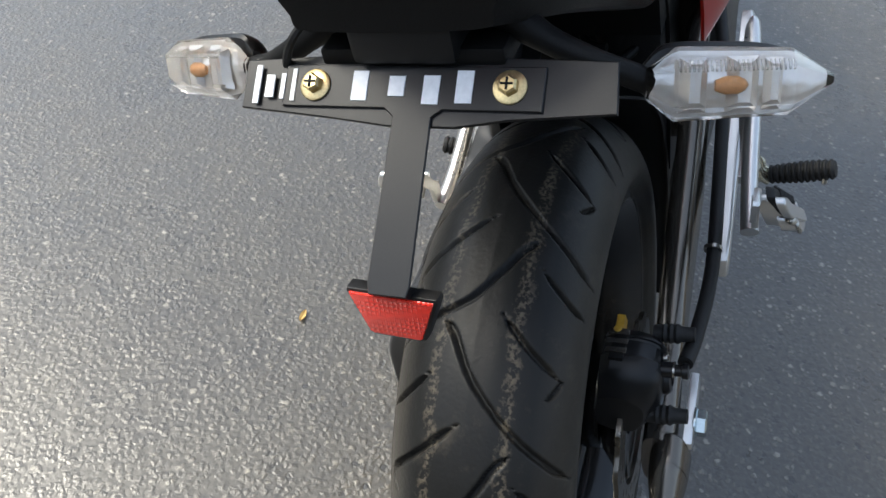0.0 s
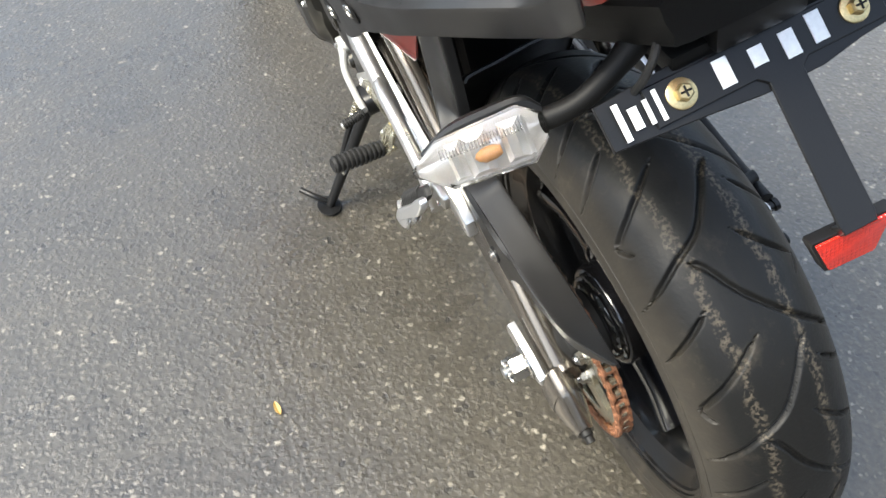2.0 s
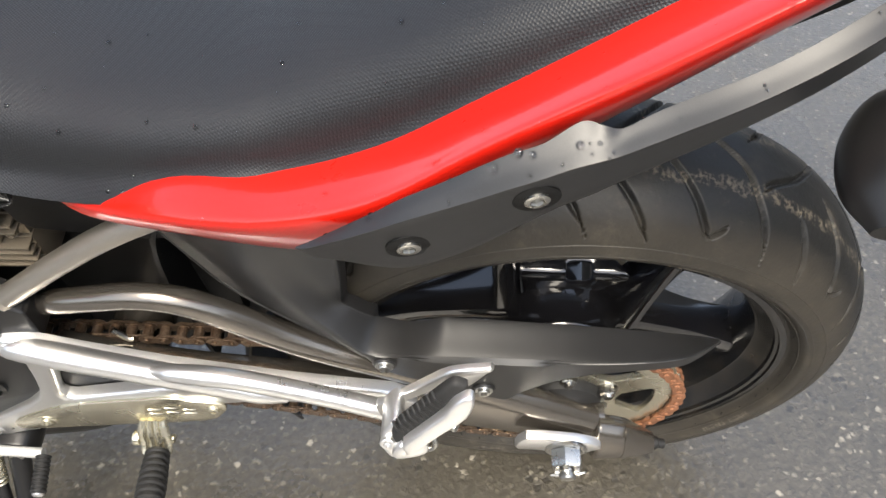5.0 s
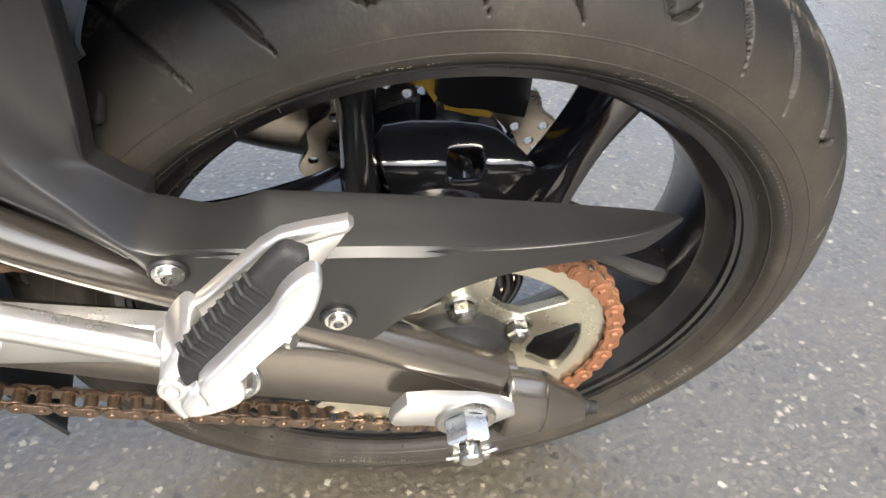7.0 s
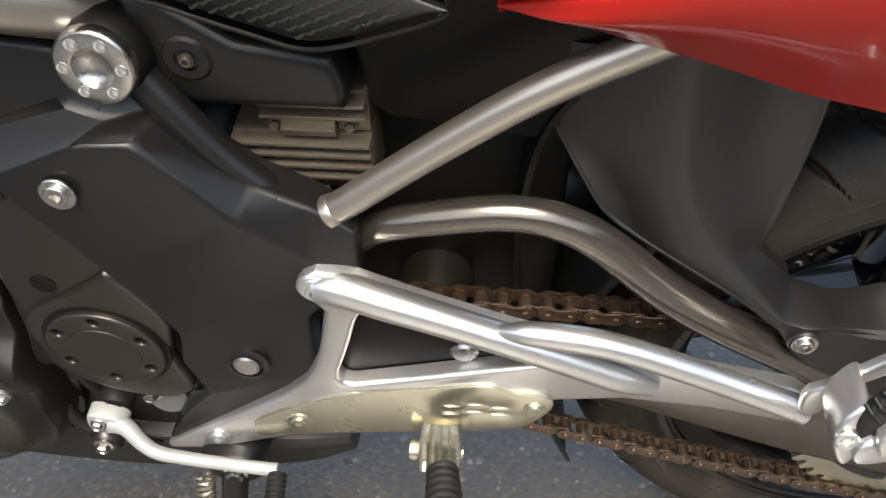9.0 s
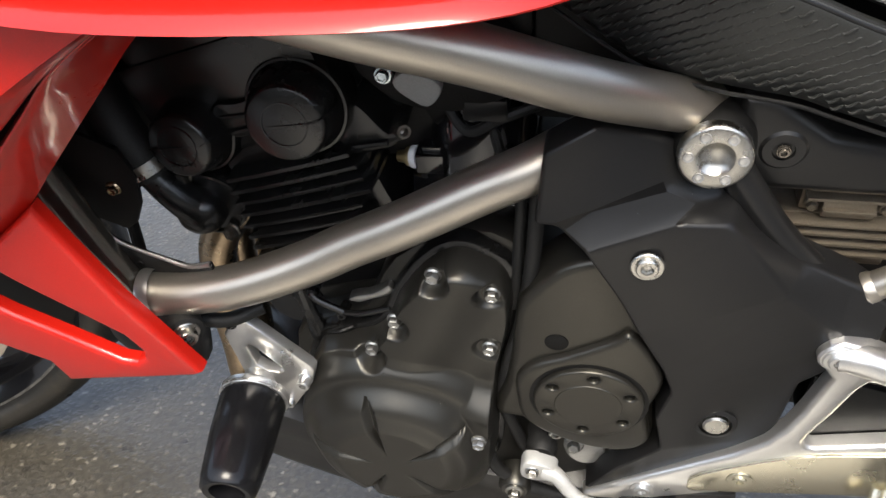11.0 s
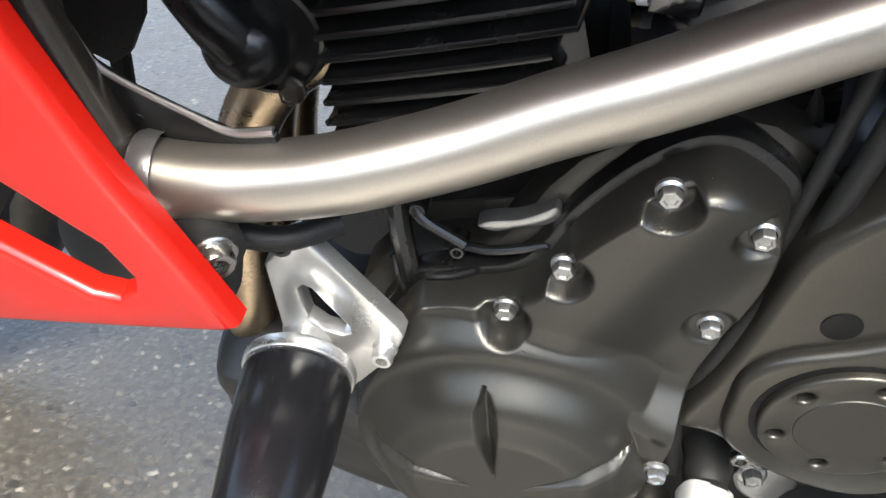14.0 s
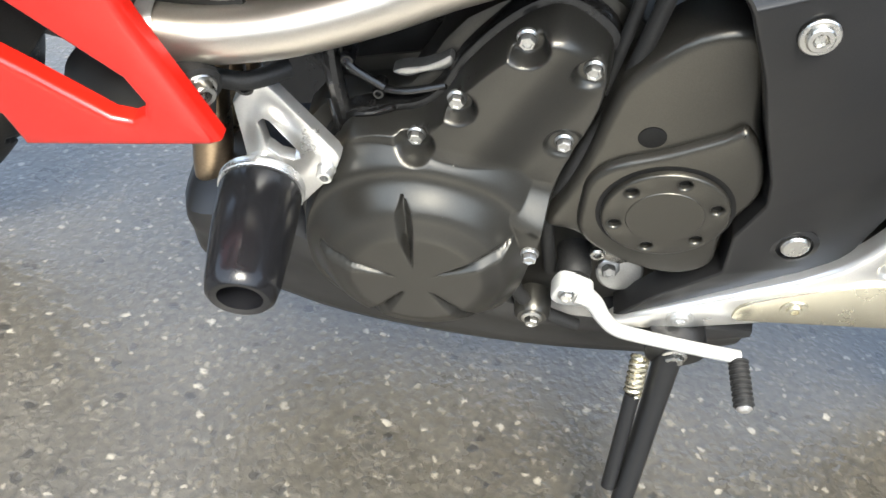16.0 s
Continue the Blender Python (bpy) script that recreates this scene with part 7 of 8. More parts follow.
def tail():
    ta = new("tail_unit")
    ta.parent = bike
    tagged(ta, "glossy red tail fairing below a black vinyl seat")
    rows = []
    for x, top, mid, low in ((-0.377, (-0.1145, 0.6955), (-0.1155, 0.6890), (-0.1145, 0.6945)), (-0.340, (-0.128, 0.716), (-0.139, 0.702), (-0.121, 0.690)), (-0.276, (-0.143, 0.746), (-0.166, 0.732), (-0.130, 0.677)), (-0.210, (-0.145, 0.757), (-0.180, 0.750), (-0.136, 0.661)),
                             (-0.150, (-0.145, 0.779), (-0.181, 0.770), (-0.140, 0.663)), (-0.085, (-0.143, 0.820), (-0.176, 0.818), (-0.142, 0.745)), (0.000, (-0.137, 0.873), (-0.168, 0.872), (-0.130, 0.815)), (0.080, (-0.126, 0.918), (-0.148, 0.914), (-0.110, 0.862)), (0.150, (-0.106, 0.954), (-0.117, 0.943), (-0.092, 0.892)), (0.182, (-0.088, 0.970), (-0.098, 0.951), (-0.087, 0.9455))):
        t, m, l = np.array((x, *top)), np.array((x, mid[0], mid[1] + 0.006)), np.array((x, *low))
        k = 0.1 if x < -0.37 else 1.0
        rows.append([tuple(t + np.array((0, 0.012, -0.002)) * k), tuple(t), tuple(t * 0.45 + m * 0.55 + np.array((0, -0.004, 0.004)) * k), tuple(m), tuple(m * 0.55 + l * 0.45 + np.array((0, -0.006, 0)) * k), tuple(l)])
    for flip in (0, 1):
        f = mirrored if flip else (lambda b: b)
        part("side_panel", f(skin(rows, 6, 5, 0.004, (0, 1, 0))), RED, ta, "glossy red tail panel", sharp=50)
    # tail lamp at the end
    secs = []
    for x, w, z0, z1 in ((0.158, 0.0880, 0.903, 0.922), (0.172, 0.0870, 0.9075, 0.943), (0.190, 0.0735, 0.9185, 0.949), (0.204, 0.0520, 0.9215, 0.950), (0.215, 0.0260, 0.923, 0.949)):
        m = (z0 + z1) / 2
        secs.append([(x, -w, m + 0.01), (x, -w * 0.8, z1), (x, w * 0.8, z1), (x, w, m + 0.01), (x, w * 0.75, z0), (x, -w * 0.75, z0)])
    lamp = part("tail_lamp", solid(secs, 5, 4), TAIL_LENS, ta, "red tail lamp lens with round cells")
    for i, (x, y, z) in enumerate(((0.1735, -0.0865, 0.922), (0.184, -0.0790, 0.931), (0.1945, -0.0680, 0.935), (0.203, -0.0540, 0.936), (0.210, -0.0390, 0.937))):
        for s in (-1, 1):
            part("lamp_cell", lathe([(0.0072, -0.004), (0.0068, -0.0004), (0.0050, 0.0004), (0.0, 0.0008)], (x, s * -y, z), (0.45 + i * 0.15, s, 0.05), 20), TAIL_LENS, lamp)
    # undertail and inner fender
    secs = []
    for x, w, z0, z1 in ((-0.30, 0.085, 0.655, 0.70), (-0.15, 0.095, 0.70, 0.76), (0.0, 0.090, 0.775, 0.83), (0.10, 0.082, 0.825, 0.875), (0.17, 0.060, 0.855, 0.90)):
        secs.append([(x, -w, z0 + 0.01), (x, -w, z1), (x, w, z1), (x, w, z0 + 0.01), (x, w * 0.8, z0), (x, -w * 0.8, z0)])
    part("undertail", solid(secs, 4, 3), INNER, ta, "dull black undertail")
    # seat
    secs = []
    for x, w, ze, zc in ((-0.56, 0.080, 0.762, 0.790), (-0.50, 0.098, 0.750, 0.785), (-0.42, 0.112, 0.726, 0.780), (-0.36, 0.122, 0.724, 0.780), (-0.30, 0.133, 0.738, 0.785), (-0.24, 0.138, 0.752, 0.796), (-0.20, 0.138, 0.758, 0.812), (-0.15, 0.136, 0.778, 0.835), (-0.08, 0.132, 0.820, 0.868), (0.0, 0.124, 0.868, 0.900), (0.08, 0.108, 0.914, 0.935), (0.14, 0.080, 0.948, 0.958)):
        secs.append([(x, -w + 0.006, ze - 0.012), (x, -w, ze + 0.004), (x, -w * 0.80, ze + (zc - ze) * 0.72), (x, 0, zc), (x, w * 0.80, ze + (zc - ze) * 0.72), (x, w, ze + 0.004), (x, w - 0.006, ze - 0.012)])
    part("seat", solid(secs, 5, 5), SEAT, ta, "black woven vinyl seat with water drops")
    for flip in (0, 1):
        f = mirrored if flip else (lambda b: b)
        knee = []
        for x, lo, hi, y in PAD:
            knee.append([(x, y + 0.030, lo - 0.004), (x, y + 0.006, lo), (x, y - 0.002, lo * 0.6 + hi * 0.4), (x, y - 0.001, hi), (x, y + 0.012, hi + 0.001)])
        part("side_pad", f(skin(knee, 6, 5, 0.006, (0, 1, 0))), KNEE, ta, "black vinyl side pad embossed with small waves under the seat")
        waves = bmesh.new()
        xs, los, his, ys = zip(*PAD)
        for r in range(32):
            for c in range(34):
                x = -0.745 + c * 0.0098 - (r % 3) * 0.0033
                lo, hi, y = np.interp(x, xs, los), np.interp(x, xs, his), np.interp(x, xs, ys) - 0.0020
                z = 0.640 + r * 0.0043 - 0.16 * (x + 0.52)
                if not lo + 0.006 < z < hi - 0.0045:
                    continue
                y += 0.0035 * max(0, 0.35 - (z - lo) / (hi - lo)) / 0.35
                path = [(x - 0.0042, y + 0.0006, z - 0.0008), (x - 0.0026, y - 0.0002, z - 0.0016), (x - 0.0008, y - 0.0006, z - 0.0008), (x + 0.0008, y - 0.0006, z + 0.0008), (x + 0.0026, y - 0.0002, z + 0.0016), (x + 0.0042, y + 0.0006, z + 0.0010)]
                sweep(path, [0.0003, 0.0009, 0.0010, 0.0010, 0.0009, 0.0003], 6, False, waves)
        tagged(part("pad_wave", f(waves), KNEE, ta), kind="stuff")
        rim = [(x, y - 0.0004, lo - 0.001) for x, lo, hi, y in PAD[1:]] + [(x, y, hi + 0.0005) for x, lo, hi, y in PAD[-2:2:-1]]
        part("pad_edge", f(tube(rim, 0.0013, 8, 6)), PLASTIC, ta)


tail()


def grab_rail(flip):
    f = mirrored if flip else (lambda b: b)
    gr = new("grab_rail")
    gr.parent = bike
    tagged(gr, "satin black grab rail beaded with water drops")
    secs = []
    for ridge, low, inner in (
            ((-0.1900, -0.1985, 0.7650), (-0.1900, -0.1980, 0.7640), (-0.1890, -0.1975, 0.7655)),
            ((-0.1820, -0.2000, 0.7678), (-0.1810, -0.1975, 0.7544), (-0.1810, -0.1948, 0.7673)),
            ((-0.1650, -0.2015, 0.7780), (-0.1650, -0.1955, 0.7470), (-0.1640, -0.1910, 0.7755)),
            ((-0.1480, -0.2018, 0.7870), (-0.1480, -0.1955, 0.7420), (-0.1470, -0.1905, 0.7880)),
            ((-0.1320, -0.2015, 0.7957), (-0.1320, -0.1955, 0.7414), (-0.1320, -0.1900, 0.7999)),
            ((-0.1130, -0.2005, 0.8045), (-0.1130, -0.1945, 0.7480), (-0.1130, -0.1890, 0.8115)),
            ((-0.0940, -0.1990, 0.8126), (-0.0940, -0.1930, 0.7595), (-0.0940, -0.1875, 0.8233)),
            ((-0.0800, -0.1975, 0.8185), (-0.0800, -0.1915, 0.7700), (-0.0790, -0.1850, 0.8305)),
            ((-0.0650, -0.1960, 0.8245), (-0.0650, -0.1900, 0.7822), (-0.0630, -0.1825, 0.8360)),
            ((-0.0500, -0.1935, 0.8300), (-0.0500, -0.1875, 0.7920), (-0.0460, -0.1755, 0.8436)),
            ((-0.0380, -0.1915, 0.8330), (-0.0370, -0.1855, 0.7985), (-0.0360, -0.1770, 0.8426)),
            ((-0.0280, -0.1895, 0.8352), (-0.0280, -0.1835, 0.8033), (-0.0280, -0.1800, 0.8441)),
            ((-0.0150, -0.1860, 0.8390), (-0.0150, -0.1800, 0.8087), (-0.0170, -0.1765, 0.8483)),
            ((0.0000, -0.1825, 0.8445), (0.0000, -0.1765, 0.8155), (-0.0040, -0.1730, 0.8536)),
            ((0.0300, -0.1770, 0.8585), (0.0300, -0.1710, 0.8325), (0.0260, -0.1675, 0.8661)),
            ((0.0600, -0.1680, 0.8725), (0.0600, -0.1620, 0.8470), (0.0550, -0.1585, 0.8791)),
            ((0.0900, -0.1530, 0.8835), (0.0900, -0.1470, 0.8580), (0.0840, -0.1440, 0.8911)),
            ((0.1120, -0.1380, 0.8896), (0.1120, -0.1320, 0.8641), (0.1040, -0.1295, 0.8987)),
            ((0.1280, -0.1260, 0.8942), (0.1290, -0.1200, 0.8689), (0.1180, -0.1195, 0.9045)),
            ((0.1450, -0.1190, 0.9060), (0.1470, -0.1150, 0.8790), (0.1330, -0.1135, 0.9176)),
            ((0.1580, -0.1140, 0.9200), (0.1590, -0.1100, 0.8900), (0.1470, -0.1105, 0.9321)),
            ((0.1605, -0.1110, 0.9195), (0.1610, -0.1080, 0.8930), (0.1520, -0.1067, 0.9263))):
        a, b, d = np.array(ridge), np.array(low), np.array(inner)
        c = b + (d - a) * np.array((0.9, 0.9, 0.2))
        corners = (a, b, c, d)
        ring = []
        for k in range(4):
            p, q = corners[k], corners[(k + 1) % 4]
            ring += [tuple(p * 0.90 + q * 0.10), tuple(p * 0.10 + q * 0.90)]
        secs.append(ring)
    rail = part("rail", solid(secs, 5, 3), RAIL, gr, "satin black cast grab rail")
    for x, y, z in ((-0.1290, -0.1983, 0.7680), (-0.0645, -0.1935, 0.8065)):
        # flat black disc stands for the shade in the bolt's sunken seat
        part("recess", lathe([(0.0122, -0.003), (0.0122, 0.0003), (0.0116, 0.0007), (0.0, 0.0007)], (x, y, z), (0.15, -0.975, -0.13), 30), INNER, gr)
        part("rail_bolt", socket_screw((x, y - 0.0002, z), (0.15, -0.975, -0.13), 0.0066, 0.0022, 0.0), STEEL, gr, "bright socket head bolt")
    if flip:
        for ob in gr.children:
            ob.data.transform(Matrix.Diagonal((1, -1, 1, 1)))
            ob.data.flip_normals()


grab_rail(0)
grab_rail(1)


def indicator(side):
    ind = new("turn_signal")
    ind.parent = bike
    tagged(ind, "clear-lensed turn signal with an amber bulb on a black stalk")
    s = side
    root, tip = (Vector((0.131, -0.128, 0.807)), Vector((0.109, -0.215, 0.795))) if s < 0 else (Vector((0.132, 0.131, 0.799)), Vector((0.107, 0.229, 0.788)))
    ax = (tip - root).normalized()
    bk = Vector((0.80, s * 0.24, 0.35))
    bk = (bk - ax * bk.dot(ax)).normalized()
    up = bk.cross(ax) * s
    if up.z < 0:
        up = -up
    ln = (tip - root).length

    def ring(f, h, d0, d1, n=6):
        c = root + ax * ln * f
        return [tuple(c + up * h * a + bk * (d0 if b < 0 else d1) * abs(b)) for a, b in ((-0.62, -0.001), (-1, 0.35), (-0.55, 1), (0.55, 1), (1, 0.35), (0.62, -0.001))]

    lens = [ring(f, h, 0, d) for f, h, d in ((0.0, 0.0085, 0.007), (0.15, 0.0210, 0.019), (0.76, 0.0185, 0.019), (1.0, 0.003, 0.004))]
    part("lens", solid(lens, 1, 1), LENS, ind, "ribbed clear lens", sharp=15)
    refl = [[tuple(Vector(p) + up * 0.0 - bk * 0.001) for p in ring(f, h * 0.86, 0, d * 0.35)] for f, h, d in ((0.04, 0.0085, 0.007), (0.17, 0.0195, 0.019), (0.74, 0.0170, 0.019), (0.95, 0.004, 0.004))]
    part("reflector", solid(refl, 1, 1), REFLECT, ind, "chromed reflector")
    # steps moulded into the reflector, and the fine prisms along the lens's upper edge
    for f, w, h in ((0.24, 0.0075, 0.0125), (0.50, 0.0085, 0.0130), (0.66, 0.0050, 0.0115)):
        c = root + ax * ln * f + bk * 0.0068
        step = bmesh.new()
        add_mesh(step, [c - ax * w - up * h, c + ax * w - up * h, c + ax * w * 0.5 - up * h * 0.75 + bk * 0.0045, c - ax * w * 0.3 - up * h * 0.75 + bk * 0.0045, c - ax * w + up * h, c + ax * w + up * h, c + ax * w * 0.5 + up * h * 0.75 + bk * 0.0045, c - ax * w * 0.3 + up * h * 0.75 + bk * 0.0045],
                 [(0, 1, 2, 3), (4, 7, 6, 5), (0, 3, 7, 4), (1, 5, 6, 2), (3, 2, 6, 7), (0, 4, 5, 1)])
        part("reflector_step", step, REFLECT, ind, flat=True)
    for k in range(26):
        c = root + ax * ln * (0.16 + 0.0235 * k) + bk * 0.0175
        part("prism", sweep([c + up * 0.0085, c + up * 0.0135 - bk * 0.0036], 0.0006, 6), LENS, ind)
    bulb = root + ax * ln * 0.44 + bk * 0.0110
    part("bulb", lathe([(0.0, -0.009), (0.003, -0.009), (0.0050, -0.004), (0.0050, 0.003), (0.003, 0.007), (0.0, 0.009)], bulb, ax, 20), AMBER, ind, "amber bulb")
    house = [[tuple(Vector(p)) for p in ((root + ax * ln * f + up * (h * a + 0.0015) - bk * (d * b + 0.0005)) for a, b in ((-0.80, 0.0), (-0.72, 0.5), (-0.25, 1), (0.35, 1), (0.90, 0.6), (0.98, 0.0)))] for f, h, d in ((-0.01, 0.009, 0.010), (0.10, 0.0180, 0.022), (0.35, 0.0185, 0.030), (0.66, 0.0165, 0.027), (0.90, 0.008, 0.012))]
    part("housing", solid(house, 4, 4), PLASTIC, ind, "satin black signal housing")
    part("stalk", sweep(spline([tuple(root + ax * 0.004 - bk * 0.004), (0.136, s * 0.106, 0.815), (0.136, s * 0.078, 0.830), (0.132, s * 0.055, 0.845)], 6), [0.0078, 0.0072, 0.0080, 0.0115], 16), INNER, ind)


indicator(-1)
indicator(1)


def plate_holder():
    ph = new("plate_holder")
    ph.parent = bike
    tagged(ph, "black steel plate holder with white hand-painted marks and a red reflector")
    e1, e2 = Vector((0, 1, 0)), Vector((0.78, 0, -0.626))
    nn = Vector((0.626, 0, 0.78))
    o = Vector((0.1715, 0.004, 0.8185))

    def at(a, b, d):
        return tuple(o + e1 * a + e2 * b + nn * d)

    def flat(loop, d0, d1, bevel=0.0006, holes=()):
        return plate(loop, d0, d1, bevel, holes, 1, plane=lambda a, b, d: at(a, b, d))

    base = [(-0.112, -0.017), (-0.060, -0.020), (0.060, -0.019), (0.118, -0.017), (0.120, 0.012), (0.060, 0.017), (0.030, 0.022), (-0.012, 0.022), (-0.050, 0.018), (-0.112, 0.013)]
    part("base_plate", flat(base, 0.0, -0.003), PLASTIC, ph, "matt black steel plate")
    fold = [(-0.082, -0.014), (0.080, -0.013), (0.080, 0.0125), (0.022, 0.0125), (0.016, 0.017), (0.0165, 0.115), (-0.0095, 0.115), (-0.008, 0.017), (-0.014, 0.012), (-0.082, 0.012)]
    part("stem_plate", flat(fold, 0.0022, 0.0004), PLASTIC, ph, "long black strip bent down to the reflector")
    part("stem_fold", flat([(-0.0095, 0.1135), (0.0165, 0.1135), (0.015, 0.120), (-0.008, 0.120)], 0.0022, -0.010, 0.0006), PLASTIC, ph)
    for y in (-0.0605, 0.0605):
        scr = bmesh.new()
        p = at(y, -0.001, 0.0022)
        lathe([(0.0, 0), (0.0098, 0.0), (0.0098, 0.0012), (0.0088, 0.0018), (0.0, 0.0018)], p, nn, 32, scr)
        washer = part("washer", scr, GOLD, ph, "yellow passivated washer")
        head = bmesh.new()
        q = at(y, -0.001, 0.004)
        lathe([(0.0058, 0), (0.0058, 0.0045), (0.0045, 0.006), (0.0, 0.0062)], q, nn, 6, head)
        part("screw_head", head, GOLD, washer, "tarnished cross head screw")
        for k in (0, 1):
            d = (e1, e2)[k]
            a, b = Vector(q) + nn * 0.0064 - d * 0.0035, Vector(q) + nn * 0.0064 + d * 0.0035
            part("cross_slot", sweep([a, b], 0.0007, 6), INNER, washer)
    # the hand-painted marks, as plain bars
    for a, b, w, h in ((-0.101, -0.001, 0.004, 0.024), (-0.092, 0.0, 0.006, 0.014), (-0.083, 0.0, 0.003, 0.016), (-0.0755, -0.001, 0.003, 0.020),
                       (-0.031, -0.001, 0.010, 0.018), (-0.0075, -0.001, 0.010, 0.012), (0.014, 0.001, 0.010, 0.017), (0.034, -0.001, 0.010, 0.019)):
        loop = [(a - w / 2, b - h / 2), (a + w / 2, b - h / 2), (a + w / 2, b + h / 2), (a - w / 2, b + h / 2)]
        part("paint_mark", flat(loop, 0.0030, 0.0020, 0.0002), PAINT_PEN, ph, "white painted bar")
    # reflector hung below the strip
    c = Vector((0.2635, 0.0065, 0.7265))
    face = Vector((0.985, -0.05, 0.17)).normalized()
    ru = (Vector((0, 0, 1)) - face * face.z).normalized()
    rs = ru.cross(face)
    if rs.y < 0:
        rs = -rs

    def rat(a, b, d):
        return tuple(c + rs * a + ru * b + face * d)

    shape = [(-0.0285, 0.0150), (0.0285, 0.0150), (0.0290, 0.0120), (0.0185, -0.0155), (0.0150, -0.0172), (-0.0150, -0.0172), (-0.0185, -0.0155), (-0.0290, 0.0120)]
    hold = part("reflector_base", plate(shape, 0.0, -0.009, 0.0012, (), 2, plane=rat), PLASTIC, ph)
    part("reflector_lens", plate(inset_loop(shape, 0.0022), 0.0016, -0.001, 0.0008, (), 2, plane=rat), REFLECTOR, hold, "red prismatic reflector")
    part("reflector_stud", hex_bolt((0.252, 0.012, 0.722), (-1, 0, 0), 0.005, 0.008, 0.007), STEEL, hold)
    # number plate lamp and wires
    part("lamp_housing", box(0.118, 0.168, -0.030, 0.034, 0.832, 0.856, 0.004), PLASTIC, ph, "black plate lamp housing")
    part("bracket_neck", box(0.095, 0.160, -0.055, 0.060, 0.822, 0.838, 0.003), INNER, ph)
    part("signal_wire", tube([(0.150, -0.055, 0.86), (0.162, -0.070, 0.845), (0.160, -0.080, 0.828), (0.150, -0.086, 0.815)], 0.0028, 8), RUBBER, ph)


plate_holder()


# ---------------------------------------------------------------- things under the seat
def under_seat():
    tray = [(-0.480, 0.700), (-0.461, 0.673), (-0.450, 0.605), (-0.440, 0.596), (-0.355, 0.583), (-0.298, 0.588), (-0.286, 0.640), (-0.20, 0.70), (-0.20, 0.72)]
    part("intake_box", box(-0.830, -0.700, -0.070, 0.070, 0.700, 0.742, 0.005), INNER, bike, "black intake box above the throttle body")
    part("battery_box", plate(tray, -0.082, 0.082, 0.004, (), 2), INNER, bike, "dull black battery box")
    reg = new("regulator")
    reg.parent = bike
    tagged(reg, "brown anodised finned regulator with faint print")
    part("body", box(-0.5415, -0.4525, -0.076, -0.040, 0.530, 0.577, 0.002), REGULATOR, reg)
    part("upper_body", box(-0.5190, -0.4530, -0.074, -0.040, 0.5775, 0.609, 0.002), REGULATOR, reg)
    part("cover_plate", box(-0.5065, -0.4730, -0.084, -0.0745, 0.580, 0.5935, 0.0015), REGULATOR, reg)
    for x0, x1, z in ((-0.5180, -0.4535, 0.6060), (-0.5180, -0.4535, 0.5970), (-0.5065, -0.4730, 0.5870), (-0.5412, -0.4528, 0.5745), (-0.5412, -0.4528, 0.5660), (-0.5412, -0.4528, 0.5570), (-0.5412, -0.4528, 0.5480)):
        part("fin", box(x0, x1, -0.087, -0.0745, z - 0.0013, z + 0.0013, 0.0005), REGULATOR, reg)
    for x in (-0.5120, -0.4650):
        part("regulator_bolt", hex_bolt((x, -0.0765, 0.5850), (0, -1, 0), 0.0036, 0.005, 0.005), REGULATOR, reg)
    for i in range(8):
        part("print_mark", box(-0.5040 + i * 0.0036, -0.5016 + i * 0.0036, -0.0766, -0.0758, 0.5375, 0.5410, 0), PAINT_PEN, reg)
    part("air_box", plate([(-0.575, 0.685), (-0.552, 0.682), (-0.517, 0.657), (-0.466, 0.648), (-0.458, 0.624), (-0.462, 0.612), (-0.546, 0.612), (-0.575, 0.62)], -0.100, 0.100, 0.009, (), 4), PLASTIC, bike, "black plastic air box")
    part("air_box_boss", lathe([(0.016, -0.006), (0.0145, 0.0), (0.0125, 0.0016), (0.0070, 0.0016), (0.0060, -0.001), (0.0, -0.001)], (-0.545, -0.1000, 0.647), (0, -1, 0), 32), PLASTIC, bike)
    part("air_box_screw", socket_screw((-0.545, -0.101, 0.647), (0, -1, 0), 0.0035, 0.003, 0.0045), SWING, bike)
    # shock absorber, linkage and dark stays behind the chain
    sh = new("shock_absorber")
    sh.parent = bike
    part("damper", tube([(-0.40, 0.02, 0.40), (-0.33, 0.02, 0.60)], 0.022, 20), INNER, sh)
    coil = []
    a, b = Vector((-0.40, 0.02, 0.41)), Vector((-0.335, 0.02, 0.58))
    d, u, v = axes(b - a)
    for i in range(141):
        w = i / 140 * 2 * math.pi * 7
        coil.append(a.lerp(b, i / 140) + (u * math.cos(w) + v * math.sin(w)) * 0.033)
    part("coil_spring", sweep(coil, 0.006, 10), INNER, sh)
    part("inner_fender", skin([[(-0.345 + dx, y, z) for y in (-0.085, 0.0, 0.085)] for dx, z in ((0.05, 0.66), (0.0, 0.60), (-0.015, 0.52), (-0.015, 0.44), (-0.01, 0.36))], 5, 4, 0.004, (1, 0, 0)), INNER, bike, "dull black inner fender")
    # pivot block stretched back to stand for the shade behind the chain
    part("pivot_housing", box(-0.500, -0.325, -0.040, 0.080, 0.300, 0.585, 0.012), INNER, bike, "dull black pivot block enlarged to fill the dark gap behind the chain")
    part("linkage_bolt", lathe([(0, -0.01), (0.010, -0.01), (0.010, 0.002), (0.008, 0.004), (0, 0.004)], (-0.392, -0.132, 0.429), (0, -1, 0), 24), STEEL, bike)
    part("chain_slider", plate([(-0.488, 0.466), (-0.455, 0.460), (-0.36, 0.437), (-0.335, 0.415), (-0.345, 0.385), (-0.40, 0.378), (-0.488, 0.385)], -0.1310, -0.1260, 0.001), INNER, bike, "black rubber chain slider")
